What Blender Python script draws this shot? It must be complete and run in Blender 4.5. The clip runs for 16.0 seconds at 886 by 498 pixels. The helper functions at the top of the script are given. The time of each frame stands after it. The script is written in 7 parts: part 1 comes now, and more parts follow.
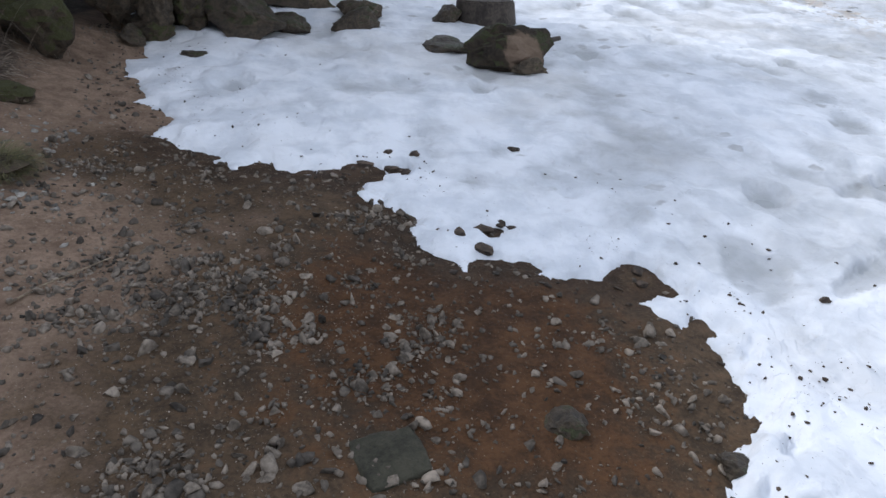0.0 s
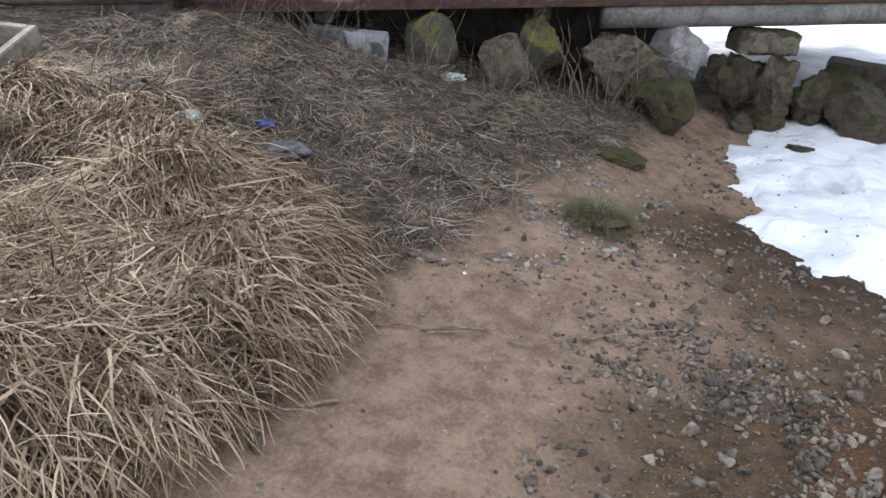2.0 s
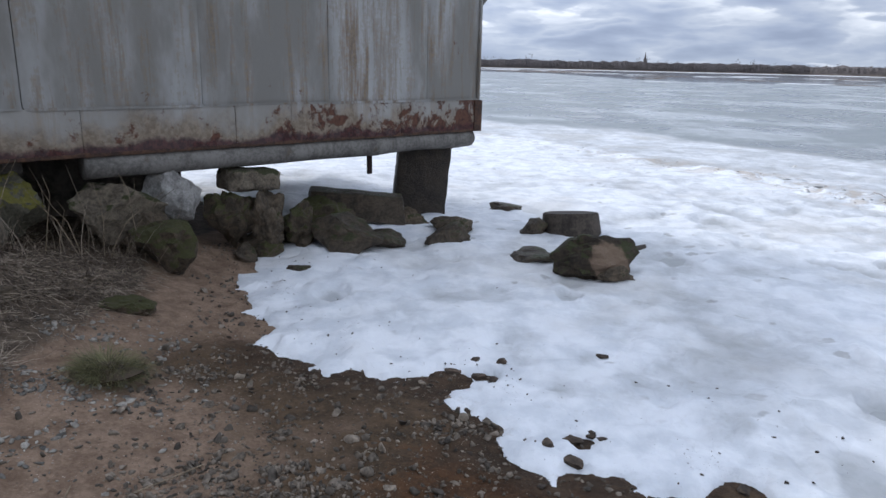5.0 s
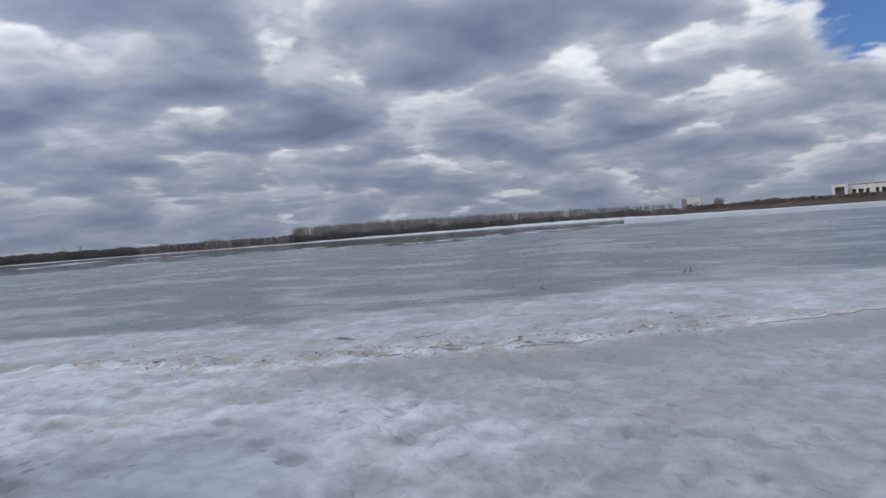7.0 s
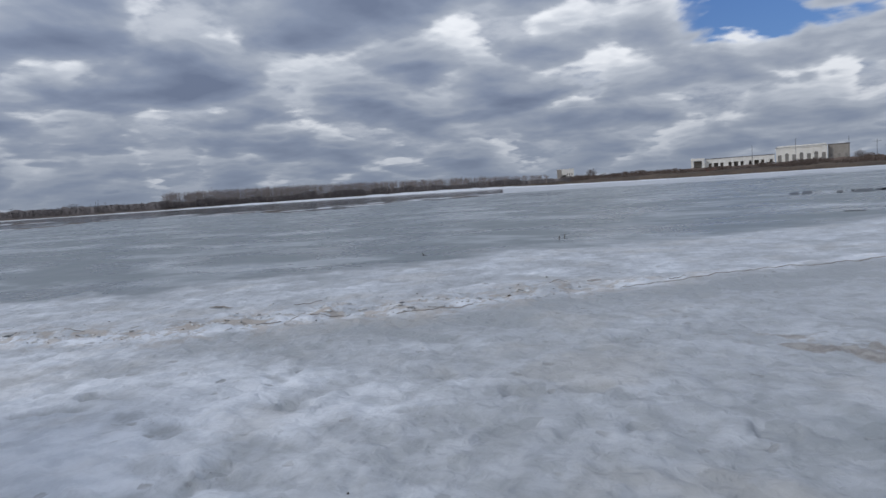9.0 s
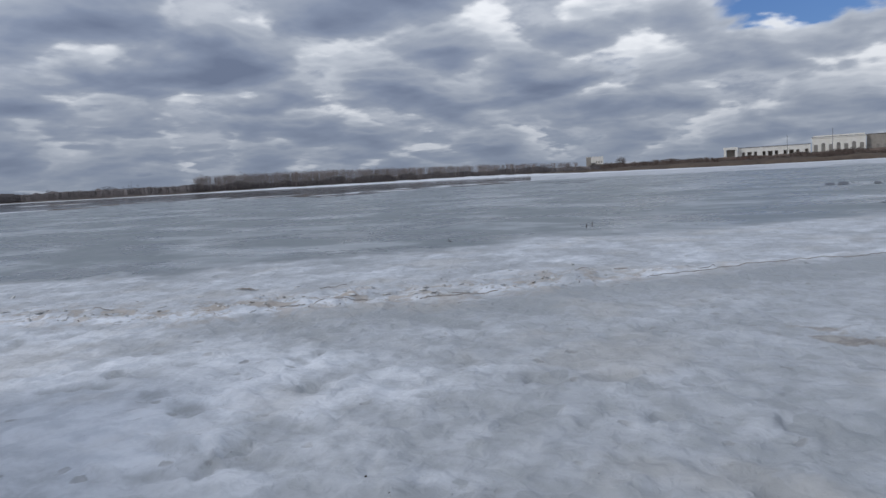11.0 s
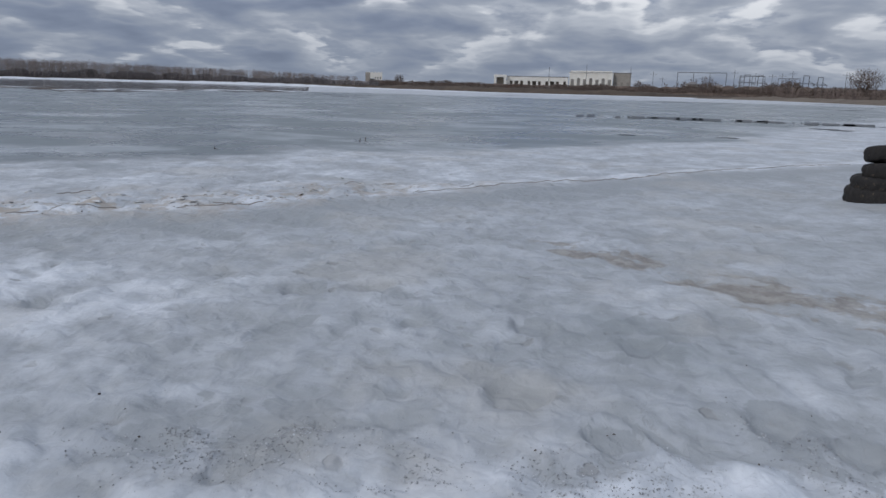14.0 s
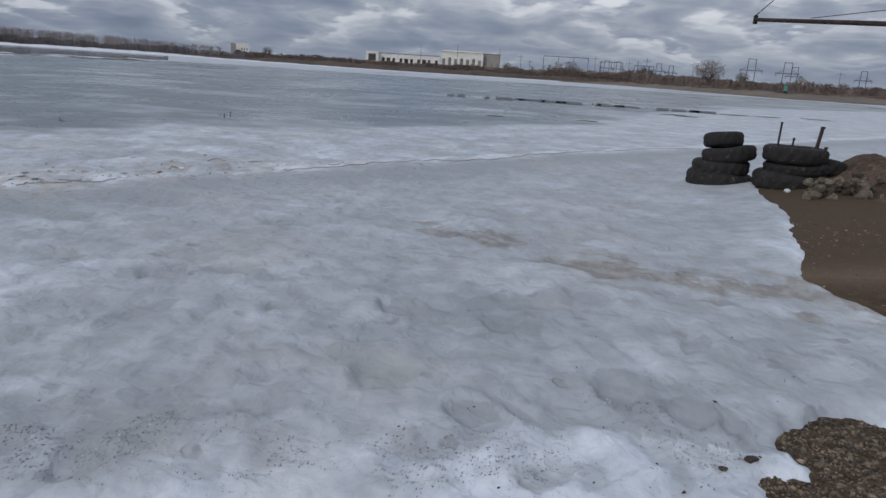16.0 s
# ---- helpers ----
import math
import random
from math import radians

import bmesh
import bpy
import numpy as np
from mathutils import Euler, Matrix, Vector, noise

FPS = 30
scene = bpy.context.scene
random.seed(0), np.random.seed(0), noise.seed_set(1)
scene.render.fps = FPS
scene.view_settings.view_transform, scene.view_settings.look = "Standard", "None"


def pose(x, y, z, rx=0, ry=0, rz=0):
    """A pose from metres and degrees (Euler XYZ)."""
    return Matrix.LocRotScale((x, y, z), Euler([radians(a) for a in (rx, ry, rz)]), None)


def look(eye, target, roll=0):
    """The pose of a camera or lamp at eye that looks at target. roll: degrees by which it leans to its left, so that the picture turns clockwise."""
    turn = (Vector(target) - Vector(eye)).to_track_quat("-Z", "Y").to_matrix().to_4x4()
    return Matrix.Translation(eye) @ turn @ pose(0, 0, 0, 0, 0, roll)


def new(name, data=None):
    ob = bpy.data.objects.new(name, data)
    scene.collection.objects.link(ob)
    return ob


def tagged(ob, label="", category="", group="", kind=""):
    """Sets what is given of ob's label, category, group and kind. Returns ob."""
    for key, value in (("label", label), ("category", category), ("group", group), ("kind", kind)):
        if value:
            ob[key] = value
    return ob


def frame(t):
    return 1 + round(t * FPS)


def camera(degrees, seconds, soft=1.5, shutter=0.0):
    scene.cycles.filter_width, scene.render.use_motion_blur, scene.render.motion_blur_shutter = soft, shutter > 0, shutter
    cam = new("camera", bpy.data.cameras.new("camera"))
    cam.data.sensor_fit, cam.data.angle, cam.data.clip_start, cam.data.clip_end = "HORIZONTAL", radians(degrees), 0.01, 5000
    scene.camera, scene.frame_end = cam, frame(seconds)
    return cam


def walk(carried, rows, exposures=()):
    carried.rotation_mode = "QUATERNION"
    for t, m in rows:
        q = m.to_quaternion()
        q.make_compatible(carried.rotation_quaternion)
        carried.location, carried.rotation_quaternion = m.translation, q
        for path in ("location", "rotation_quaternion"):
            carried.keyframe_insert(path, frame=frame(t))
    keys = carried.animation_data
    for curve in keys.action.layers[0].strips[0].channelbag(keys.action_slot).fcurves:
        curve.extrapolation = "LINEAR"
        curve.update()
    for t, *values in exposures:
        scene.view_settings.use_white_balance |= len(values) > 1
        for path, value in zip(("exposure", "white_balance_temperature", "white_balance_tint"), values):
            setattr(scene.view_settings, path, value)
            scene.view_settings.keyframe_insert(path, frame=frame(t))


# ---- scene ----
# ---- camera, light, exposure ----
cam = camera(65.0, 16.0, soft=1.5)
PATH = [
    (0, (-0.038, -0.041, 1.686), (0.2140, 1.6552, 0.6573), 5.03),
    (0.5, (-0.043, -0.044, 1.693), (0.0810, 1.6858, 0.6975), 4.38),
    (1, (-0.071, -0.038, 1.693), (-0.0125, 1.7185, 0.7381), 5.13),
    (1.5, (-0.241, -0.049, 1.701), (-0.8972, 1.5918, 0.7650), 2.11),
    (2, (-0.233, -0.065, 1.704), (-1.3570, 1.3309, 0.8165), -0.03),
    (2.5, (-0.171, -0.051, 1.716), (-1.2267, 1.4806, 0.9809), 3.99),
    (3, (-0.142, -0.050, 1.709), (-1.0611, 1.5989, 1.0495), 4.61),
    (3.2, (-0.136, -0.049, 1.709), (-1.0075, 1.6337, 1.0701), 4.69),
    (5.3, (0.061, -0.087, 1.741), (0.4929, 1.8004, 1.2398), 0.35),
    (5.5, (0.106, -0.097, 1.751), (0.8605, 1.6977, 1.2917), -0.25),
    (5.6, (0.099, -0.113, 1.755), (0.9324, 1.6474, 1.3005), -0.49),
    (6, (0.127, -0.106, 1.808), (1.1705, 1.5729, 1.5073), -2.35),
    (6.5, (0.156, -0.143, 1.804), (1.4369, 1.3898, 1.7011), -2.87),
    (7, (0.195, -0.167, 1.794), (1.7209, 1.1251, 1.7431), -4.46),
    (7.5, (0.223, -0.179, 1.786), (1.9759, 0.7836, 1.7694), -5.12),
    (8, (0.242, -0.166, 1.771), (2.0900, 0.5975, 1.7656), -4.45),
    (8.5, (0.205, -0.178, 1.766), (2.0087, 0.6814, 1.6764), -4.78),
    (9, (0.217, -0.146, 1.758), (1.9295, 0.8738, 1.5915), -3.88),
    (9.5, (0.224, -0.146, 1.758), (1.9074, 0.9171, 1.5654), -3.77),
    (11.8, (0.294, -0.136, 1.725), (1.9582, 0.9541, 1.5247), -3.03),
    (12, (0.284, -0.130, 1.725), (1.9643, 0.9360, 1.5243), -2.78),
    (12.5, (0.281, -0.127, 1.730), (2.0168, 0.8458, 1.5285), -2.06),
    (13, (0.290, -0.164, 1.715), (2.1233, 0.5963, 1.4693), -1.06),
    (13.5, (0.357, -0.196, 1.708), (2.2385, 0.3853, 1.3597), -0.51),
    (14, (0.352, -0.239, 1.699), (2.2378, 0.2522, 1.2477), 1.43),
    (14.5, (0.348, -0.265, 1.707), (2.2433, 0.1578, 1.2267), 2.95),
    (15, (0.331, -0.286, 1.721), (2.2449, 0.0394, 1.2403), 3.43),
    (15.5, (0.326, -0.291, 1.722), (2.2522, -0.0646, 1.2358), 3.54),
    (16, (0.323, -0.295, 1.726), (2.2565, -0.1655, 1.2290), 3.54),
]
EXPOSURES = [(0, -0.08, 5950, 10), (1.0, 0.12, 5950, 10), (1.6, 0.38, 5950, 10), (2.2, 1.08, 6250, 10), (3.2, 1.36, 6250, 10), (5.3, -0.32, 5900, 10), (6.0, -0.70, 5950, 10), (7.0, -0.98, 5850, 10), (13, -0.98, 5880, 10), (16, -1.05, 5880, 10)]
walk(cam, [(t, look(eye, target, roll)) for t, eye, target, roll in PATH], EXPOSURES)

SUN_EL, SUN_AZ = 36.0, -52.0  # degrees above the horizon; bearing from +y towards +x


def sun_lamp():
    data = bpy.data.lights.new("sun", "SUN")
    data.energy, data.angle, data.color = 2.1, radians(9), (1.0, 0.93, 0.84)
    ob = new("sun", data)
    e, a = radians(SUN_EL), radians(SUN_AZ)
    way = Vector((math.sin(a) * math.cos(e), math.cos(a) * math.cos(e), math.sin(e)))
    ob.matrix_world = look(way * 50, (0, 0, 0))


class Nodes:
    """Short hand for building node trees."""

    def __init__(self, tree):
        self.tree = tree

    def add(self, kind, ins=()):
        return self.feed(self.tree.nodes.new(kind), ins)

    def feed(self, n, ins):
        for k, v in dict(ins).items():
            if isinstance(v, bpy.types.NodeSocket):
                self.tree.links.new(v, n.inputs[k])
            elif v is not None:
                n.inputs[k].default_value = v
        return n

    def math(self, op, a, b=None, c=None, clamp=False):
        n = self.add("ShaderNodeMath")
        n.operation, n.use_clamp = op, clamp
        return self.feed(n, {0: a, 1: b, 2: c}).outputs[0]

    def vmath(self, op, a, b=None):
        n = self.add("ShaderNodeVectorMath")
        n.operation = op
        return self.feed(n, {0: a, 1: b}).outputs[0]

    def attribute(self, name):
        n = self.add("ShaderNodeAttribute")
        n.attribute_name = name
        return n.outputs["Fac"]

    def noise(self, vec, scale, detail=4, rough=0.55, dist=0.0):
        return self.add("ShaderNodeTexNoise", {"Vector": vec, "Scale": scale, "Detail": detail, "Roughness": rough, "Distortion": dist}).outputs[0]

    def ramp(self, fac, stops, ease="EASE"):
        n = self.add("ShaderNodeValToRGB", {0: fac})
        r = n.color_ramp
        r.interpolation = ease
        while len(r.elements) < len(stops):
            r.elements.new(0.5)
        for e, (p, c) in zip(r.elements, stops):
            e.position = p
            e.color = (*c, 1) if isinstance(c, tuple) else (c, c, c, 1)
        return n.outputs[0]

    def mix(self, fac, a, b):
        n = self.add("ShaderNodeMix")
        n.data_type = "RGBA"
        for i, v in ((0, fac), (6, a), (7, b)):
            if isinstance(v, bpy.types.NodeSocket):
                self.tree.links.new(v, n.inputs[i])
            else:
                n.inputs[i].default_value = (*v, 1) if isinstance(v, tuple) else v
        return n.outputs[2]


def sky():
    """A broken deck of heaped clouds, stacked in thin slices from dark flat bases up to sunlit tops."""
    world = bpy.data.worlds.new("sky")
    scene.world = world
    world.use_nodes = True
    t = world.node_tree
    t.nodes.clear()
    n = Nodes(t)
    vec = n.add("ShaderNodeTexCoord").outputs["Generated"]
    xyz = n.add("ShaderNodeSeparateXYZ", {0: vec})
    up = n.math("MAXIMUM", xyz.outputs[2], 0.0)
    lift = n.math("ADD", up, 0.20)
    flat = n.add("ShaderNodeCombineXYZ", {0: n.math("DIVIDE", xyz.outputs[0], lift), 1: n.math("DIVIDE", xyz.outputs[1], lift), 2: 0.0}).outputs[0]
    toward = n.add("ShaderNodeVectorMath")
    toward.operation = "DOT_PRODUCT"
    n.feed(toward, {0: vec, 1: (0.948, 0.06, 0.315)})
    hole = n.ramp(toward.outputs["Value"], [(0.970, 0.0), (0.996, 1.0)])
    broad = n.noise(n.vmath("ADD", flat, (7.0, 2.0, 1.0)), 0.75, 3, 0.5)
    lean = n.math("MULTIPLY_ADD", hole, -0.085, n.math("MULTIPLY", n.math("SUBTRACT", broad, 0.5), 0.30))
    clear = n.add("ShaderNodeTexSky")
    clear.sky_type, clear.sun_disc = "NISHITA", False
    clear.sun_elevation, clear.sun_rotation = radians(SUN_EL), radians(SUN_AZ)
    blue = n.vmath("MULTIPLY", clear.outputs[0], (0.085, 0.105, 0.15))
    high = n.noise(n.vmath("ADD", flat, (2.0, 9.0, 4.0)), 0.8, 5, 0.6)
    film = n.ramp(n.math("MULTIPLY_ADD", hole, -0.34, high), [(0.20, 0.0), (0.36, 0.9), (0.5, 1.0)])
    col = n.mix(film, blue, n.mix(n.ramp(n.noise(flat, 4.0, 5, 0.6), [(0.35, 0.0), (0.65, 1.0)]), (0.58, 0.625, 0.72), (0.98, 0.99, 1.02)))
    front = n.add("ShaderNodeVectorMath")
    front.operation = "DOT_PRODUCT"
    n.feed(front, {0: vec, 1: (0.93, -0.27, 0.25)})
    front = n.ramp(front.outputs["Value"], [(0.55, 0.0), (1.0, 0.16)])
    layers = 6
    for k in reversed(range(layers)):
        high = k / (layers - 1)
        at = n.vmath("ADD", n.vmath("MULTIPLY", flat, (1 + 0.036 * k,) * 3), (3.1, 0.6, 0.06 * k))
        body = n.math("ADD", n.noise(at, 2.4, 6, 0.46, 0.15), lean)
        over = n.math("SUBTRACT", body, 0.44 + 0.022 * k)
        cover = n.ramp(over, [(0.0, 0.0), (0.075, 1.0)])
        lit = n.math("ADD", front, n.math("MULTIPLY_ADD", over, -1.75 + 0.7 * high, 0.60 + 0.36 * high))
        shade = n.ramp(lit, [(0.14, (0.31, 0.358, 0.480)), (0.36, (0.45, 0.505, 0.630)), (0.56, (0.68, 0.715, 0.785)), (0.74, (1.05, 1.06, 1.08)), (0.90, (1.65, 1.60, 1.53))], "LINEAR")
        col = n.mix(cover, col, shade)
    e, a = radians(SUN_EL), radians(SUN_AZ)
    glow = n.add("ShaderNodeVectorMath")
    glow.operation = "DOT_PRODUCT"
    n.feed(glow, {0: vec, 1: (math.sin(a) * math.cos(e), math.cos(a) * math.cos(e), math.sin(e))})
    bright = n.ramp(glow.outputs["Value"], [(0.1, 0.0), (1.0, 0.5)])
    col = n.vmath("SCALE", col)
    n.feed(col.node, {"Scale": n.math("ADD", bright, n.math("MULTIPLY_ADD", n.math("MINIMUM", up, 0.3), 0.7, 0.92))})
    veil = n.ramp(up, [(0.0, 0.80), (0.045, 0.38), (0.15, 0.0)])
    col = n.mix(veil, col, (0.47, 0.52, 0.61))
    bg = n.add("ShaderNodeBackground", {0: col, 1: 1.0})
    n.add("ShaderNodeOutputWorld", {0: bg.outputs[0]})


sun_lamp()
sky()

# ---- materials ----


def material(name):
    m = bpy.data.materials.new(name)
    m.use_nodes = True
    t = m.node_tree
    t.nodes.clear()
    n = Nodes(t)
    bsdf = n.add("ShaderNodeBsdfPrincipled")
    n.add("ShaderNodeOutputMaterial", {0: bsdf.outputs[0]})
    return m, n, bsdf


def bump(n, bsdf, height, strength, distance=0.01):
    b = n.add("ShaderNodeBump", {"Height": height, "Strength": strength, "Distance": distance})
    n.tree.links.new(b.outputs[0], bsdf.inputs["Normal"])


def link(n, out, bsdf, key):
    n.tree.links.new(out, bsdf.inputs[key])


def plain(name, a, b, scale=6.0, rough=0.85, bumps=0.4, metal=0.0, fine=40.0, third=None, mask=0.55, distance=0.01, vary=0.0):
    """Two mottled colours at two scales, with an optional third in stains."""
    m, n, bsdf = material(name)
    pos = n.add("ShaderNodeTexCoord").outputs["Object"]
    big, small = n.noise(pos, scale, 5, 0.6), n.noise(pos, fine, 4, 0.65)
    both = n.math("MULTIPLY_ADD", small, 0.45, n.math("MULTIPLY", big, 0.55))
    col = n.mix(n.ramp(both, [(0.36, 0.0), (0.64, 1.0)]), a, b)
    if third:
        col = n.mix(n.ramp(n.noise(pos, scale * 1.7, 6, 0.65), [(mask, 0.0), (mask + 0.09, 1.0)]), col, third)
    if vary:
        rnd = n.add("ShaderNodeNewGeometry").outputs["Random Per Island"]
        col = n.mix(1.0, col, n.ramp(rnd, [(0, 1 - vary), (1, 1 + vary)]))
        col.node.blend_type = "MULTIPLY"
    link(n, col, bsdf, "Base Color")
    bsdf.inputs["Roughness"].default_value, bsdf.inputs["Metallic"].default_value = rough, metal
    bump(n, bsdf, both, bumps, distance)
    return m


def stone_material(name, a, b, moss=0.0, moss_col=(0.022, 0.024, 0.007), pale=None, wet=False, spot=None):
    """Stone with lichen or moss on the faces that look up, in patches."""
    m, n, bsdf = material(name)
    pos = n.add("ShaderNodeTexCoord").outputs["Object"]
    geo = n.add("ShaderNodeNewGeometry")
    big, small = n.noise(pos, 6, 8, 0.70), n.noise(pos, 38, 5, 0.75)
    both = n.math("MULTIPLY_ADD", small, 0.42, n.math("MULTIPLY", big, 0.58))
    col = n.mix(n.ramp(both, [(0.36, 0.0), (0.62, 1.0)]), tuple(0.62 * c for c in a), tuple(0.72 * c for c in b))
    if pale:
        col = n.mix(n.ramp(n.math("ADD", n.noise(n.vmath("ADD", pos, (4.0, 1.0, 2.0)), 3.0, 5, 0.55), n.math("MULTIPLY", n.add("ShaderNodeSeparateXYZ", {0: pos}).outputs[0], 0.5)), [(0.545, 0.0), (0.585, 0.85)]), col, pale)
    h = both
    if spot:
        gap = n.add("ShaderNodeVectorMath")
        gap.operation = "DISTANCE"
        n.feed(gap, {0: pos, 1: spot})
        bare = n.ramp(n.math("MULTIPLY_ADD", n.math("SUBTRACT", big, 0.5), 0.22, gap.outputs["Value"]), [(0.15, 0.9), (0.19, 0.0)])
    if moss:
        nz = n.add("ShaderNodeSeparateXYZ", {0: geo.outputs["Normal"]}).outputs[2]
        patch = n.math("MULTIPLY_ADD", n.noise(pos, 7, 5, 0.65), 1.3, n.math("MULTIPLY", nz, 0.28))
        mk = n.ramp(patch, [(0.98 - moss * 0.5, 0.0), (1.08 - moss * 0.5, 1.0)])
        green = n.mix(n.noise(pos, 60, 3, 0.6), moss_col, tuple(2.6 * c for c in moss_col))
        col = n.mix(mk, col, green)
    if spot:
        col = n.mix(bare, col, n.mix(small, (0.155, 0.105, 0.070), (0.30, 0.215, 0.150)))
    link(n, col, bsdf, "Base Color")
    bsdf.inputs["Roughness"].default_value = 0.55 if wet else 0.9
    bump(n, bsdf, h, 1.0, 0.06)
    return m


def soil_material():
    m, n, bsdf = material("beach_soil")
    pos = n.add("ShaderNodeTexCoord").outputs["Object"]
    wet = n.attribute("wet")
    rust = n.attribute("rust")
    turf = n.attribute("turf")
    soak = n.attribute("soak")
    big, mid, fine, grit = n.noise(pos, 1.6, 5, 0.6), n.noise(pos, 9, 5, 0.62), n.noise(pos, 60, 4, 0.7), n.noise(pos, 150, 2, 0.7)
    both = n.math("MULTIPLY_ADD", fine, 0.4, n.math("MULTIPLY", mid, 0.6))
    sand = n.mix(n.ramp(both, [(0.36, 0.0), (0.66, 1.0)]), (0.150, 0.100, 0.068), (0.305, 0.218, 0.156))
    damp = n.mix(n.ramp(both, [(0.34, 0.0), (0.68, 1.0)]), (0.041, 0.0275, 0.0165), (0.130, 0.086, 0.051))
    black = n.mix(n.ramp(both, [(0.34, 0.0), (0.68, 1.0)]), (0.026, 0.017, 0.010), (0.080, 0.050, 0.030))
    iron = n.mix(n.ramp(both, [(0.36, 0.0), (0.66, 1.0)]), (0.036, 0.0175, 0.0078), (0.108, 0.053, 0.023))
    earth = n.mix(n.ramp(both, [(0.36, 0.0), (0.64, 1.0)]), (0.042, 0.033, 0.025), (0.135, 0.103, 0.074))
    w = n.ramp(n.math("MULTIPLY_ADD", n.math("SUBTRACT", mid, 0.5), 0.9, wet), [(0.30, 0.0), (0.72, 1.0)])
    r = n.ramp(n.math("MULTIPLY_ADD", n.math("SUBTRACT", mid, 0.5), 1.3, rust), [(0.35, 0.0), (0.85, 1.0)])
    g = n.ramp(n.math("MULTIPLY_ADD", n.math("SUBTRACT", mid, 0.5), 0.7, turf), [(0.35, 0.0), (0.65, 1.0)])
    col = n.mix(r, n.mix(w, sand, damp), iron)
    col = n.mix(n.ramp(n.math("MULTIPLY_ADD", n.math("SUBTRACT", mid, 0.5), 0.8, soak), [(0.35, 0.0), (0.75, 1.0)]), col, black)
    col = n.mix(g, col, earth)
    fleck = n.ramp(grit, [(0.69, 0.0), (0.74, 1.0)])
    col = n.mix(n.math("MULTIPLY", fleck, 0.6), col, (0.40, 0.36, 0.30))
    link(n, col, bsdf, "Base Color")
    link(n, n.ramp(w, [(0.0, 0.95), (1.0, 0.8)]), bsdf, "Roughness")
    bsdf.inputs["Specular IOR Level"].default_value = 0.2
    h = n.math("MULTIPLY_ADD", grit, 0.25, n.math("ADD", n.math("MULTIPLY", fine, 0.5), mid))
    bump(n, bsdf, h, 0.75, 0.022)
    return m


def ice_material():
    """Old snow on the bank, glazed grey ice and meltwater farther out, dirt in streaks, shade coloured into hollows."""
    m, n, bsdf = material("river_snow_and_ice")
    pos = n.add("ShaderNodeTexCoord").outputs["Object"]
    glaze = n.attribute("glaze")
    dirt = n.attribute("dirt")
    slush_shade = n.attribute("slush_shade")
    ridge = n.attribute("ridge")
    stretch = n.vmath("MULTIPLY", pos, (0.30, 0.24, 0.1))
    patch, streak = n.noise(pos, 0.8, 10, 0.62), n.noise(stretch, 1.0, 6, 0.60, 0.5)
    mid, fine, grain = n.noise(pos, 3.4, 8, 0.60), n.noise(pos, 14, 5, 0.65), n.noise(pos, 75, 3, 0.7)
    white = n.mix(n.ramp(mid, [(0.36, 0.0), (0.60, 1.0)]), (0.64, 0.67, 0.715), (0.80, 0.822, 0.86))
    old = n.mix(n.ramp(mid, [(0.38, 0.0), (0.60, 1.0)]), (0.385, 0.40, 0.412), (0.465, 0.483, 0.506))
    drift = n.noise(n.vmath("MULTIPLY", pos, (0.16, 0.11, 0.1)), 1.0, 8, 0.68, 0.3)
    grey = n.mix(n.ramp(streak, [(0.40, 0.0), (0.58, 1.0)]), (0.115, 0.133, 0.139), (0.215, 0.240, 0.249))
    grey = n.mix(n.ramp(drift, [(0.50, 0.0), (0.60, 0.8)]), grey, (0.41, 0.435, 0.455))
    melt = n.noise(pos, 1.35, 9, 0.62, 0.35)
    crust = n.ramp(melt, [(0.38, 0.10), (0.42, 0.0), (0.46, 0.04), (0.49, -0.0), (0.53, 0.06), (0.56, 0.0)], "LINEAR")
    s = n.ramp(n.math("MULTIPLY_ADD", n.math("SUBTRACT", patch, 0.5), 1.1, n.math("ADD", slush_shade, crust)), [(0.20, 0.0), (0.85, 1.0)])
    g = n.ramp(n.math("MULTIPLY_ADD", n.math("SUBTRACT", streak, 0.5), 2.2, glaze), [(0.22, 0.0), (0.78, 1.0)])
    d = n.ramp(n.math("MULTIPLY_ADD", n.math("SUBTRACT", fine, 0.5), 1.6, dirt), [(0.40, 0.0), (0.95, 1.0)])
    speck = n.ramp(grain, [(0.66, 0.0), (0.72, 1.0)])
    deep = n.ramp(n.math("MULTIPLY_ADD", n.math("SUBTRACT", mid, 0.5), 0.8, slush_shade), [(0.95, 0.0), (1.75, 0.7)])
    col = n.mix(deep, n.mix(s, white, old), (0.335, 0.35, 0.36))
    tan = n.ramp(n.noise(n.vmath("ADD", pos, (9.0, 4.0, 0.0)), 0.55, 6, 0.6), [(0.50, 0.0), (0.66, 0.30)])
    col = n.mix(tan, col, (0.50, 0.47, 0.42))
    # thin lips where the crust has melted back, and small pits
    lip = n.ramp(n.math("ABSOLUTE", n.math("SUBTRACT", melt, 0.475)), [(0.0, 1.0), (0.006, 0.0)], "LINEAR")
    lip = n.math("MULTIPLY", lip, n.ramp(n.noise(pos, 0.9, 3, 0.5), [(0.58, 0.0), (0.68, 0.5)]))
    hole = n.add("ShaderNodeTexVoronoi", {"Vector": n.vmath("ADD", pos, n.vmath("MULTIPLY", n.add("ShaderNodeTexNoise", {"Vector": pos, "Scale": 9.0, "Detail": 4.0}).outputs[1], (0.16, 0.16, 0.0))), "Scale": 3.6}).outputs["Distance"]
    hole = n.math("MULTIPLY", n.ramp(hole, [(0.12, 1.0), (0.21, 0.0)]), n.ramp(n.noise(pos, 1.1, 4, 0.6), [(0.47, 0.0), (0.58, 0.55)]))
    torn = n.noise(n.vmath("ADD", pos, (2.0, 7.0, 0.0)), 2.1, 10, 0.72, 0.5)
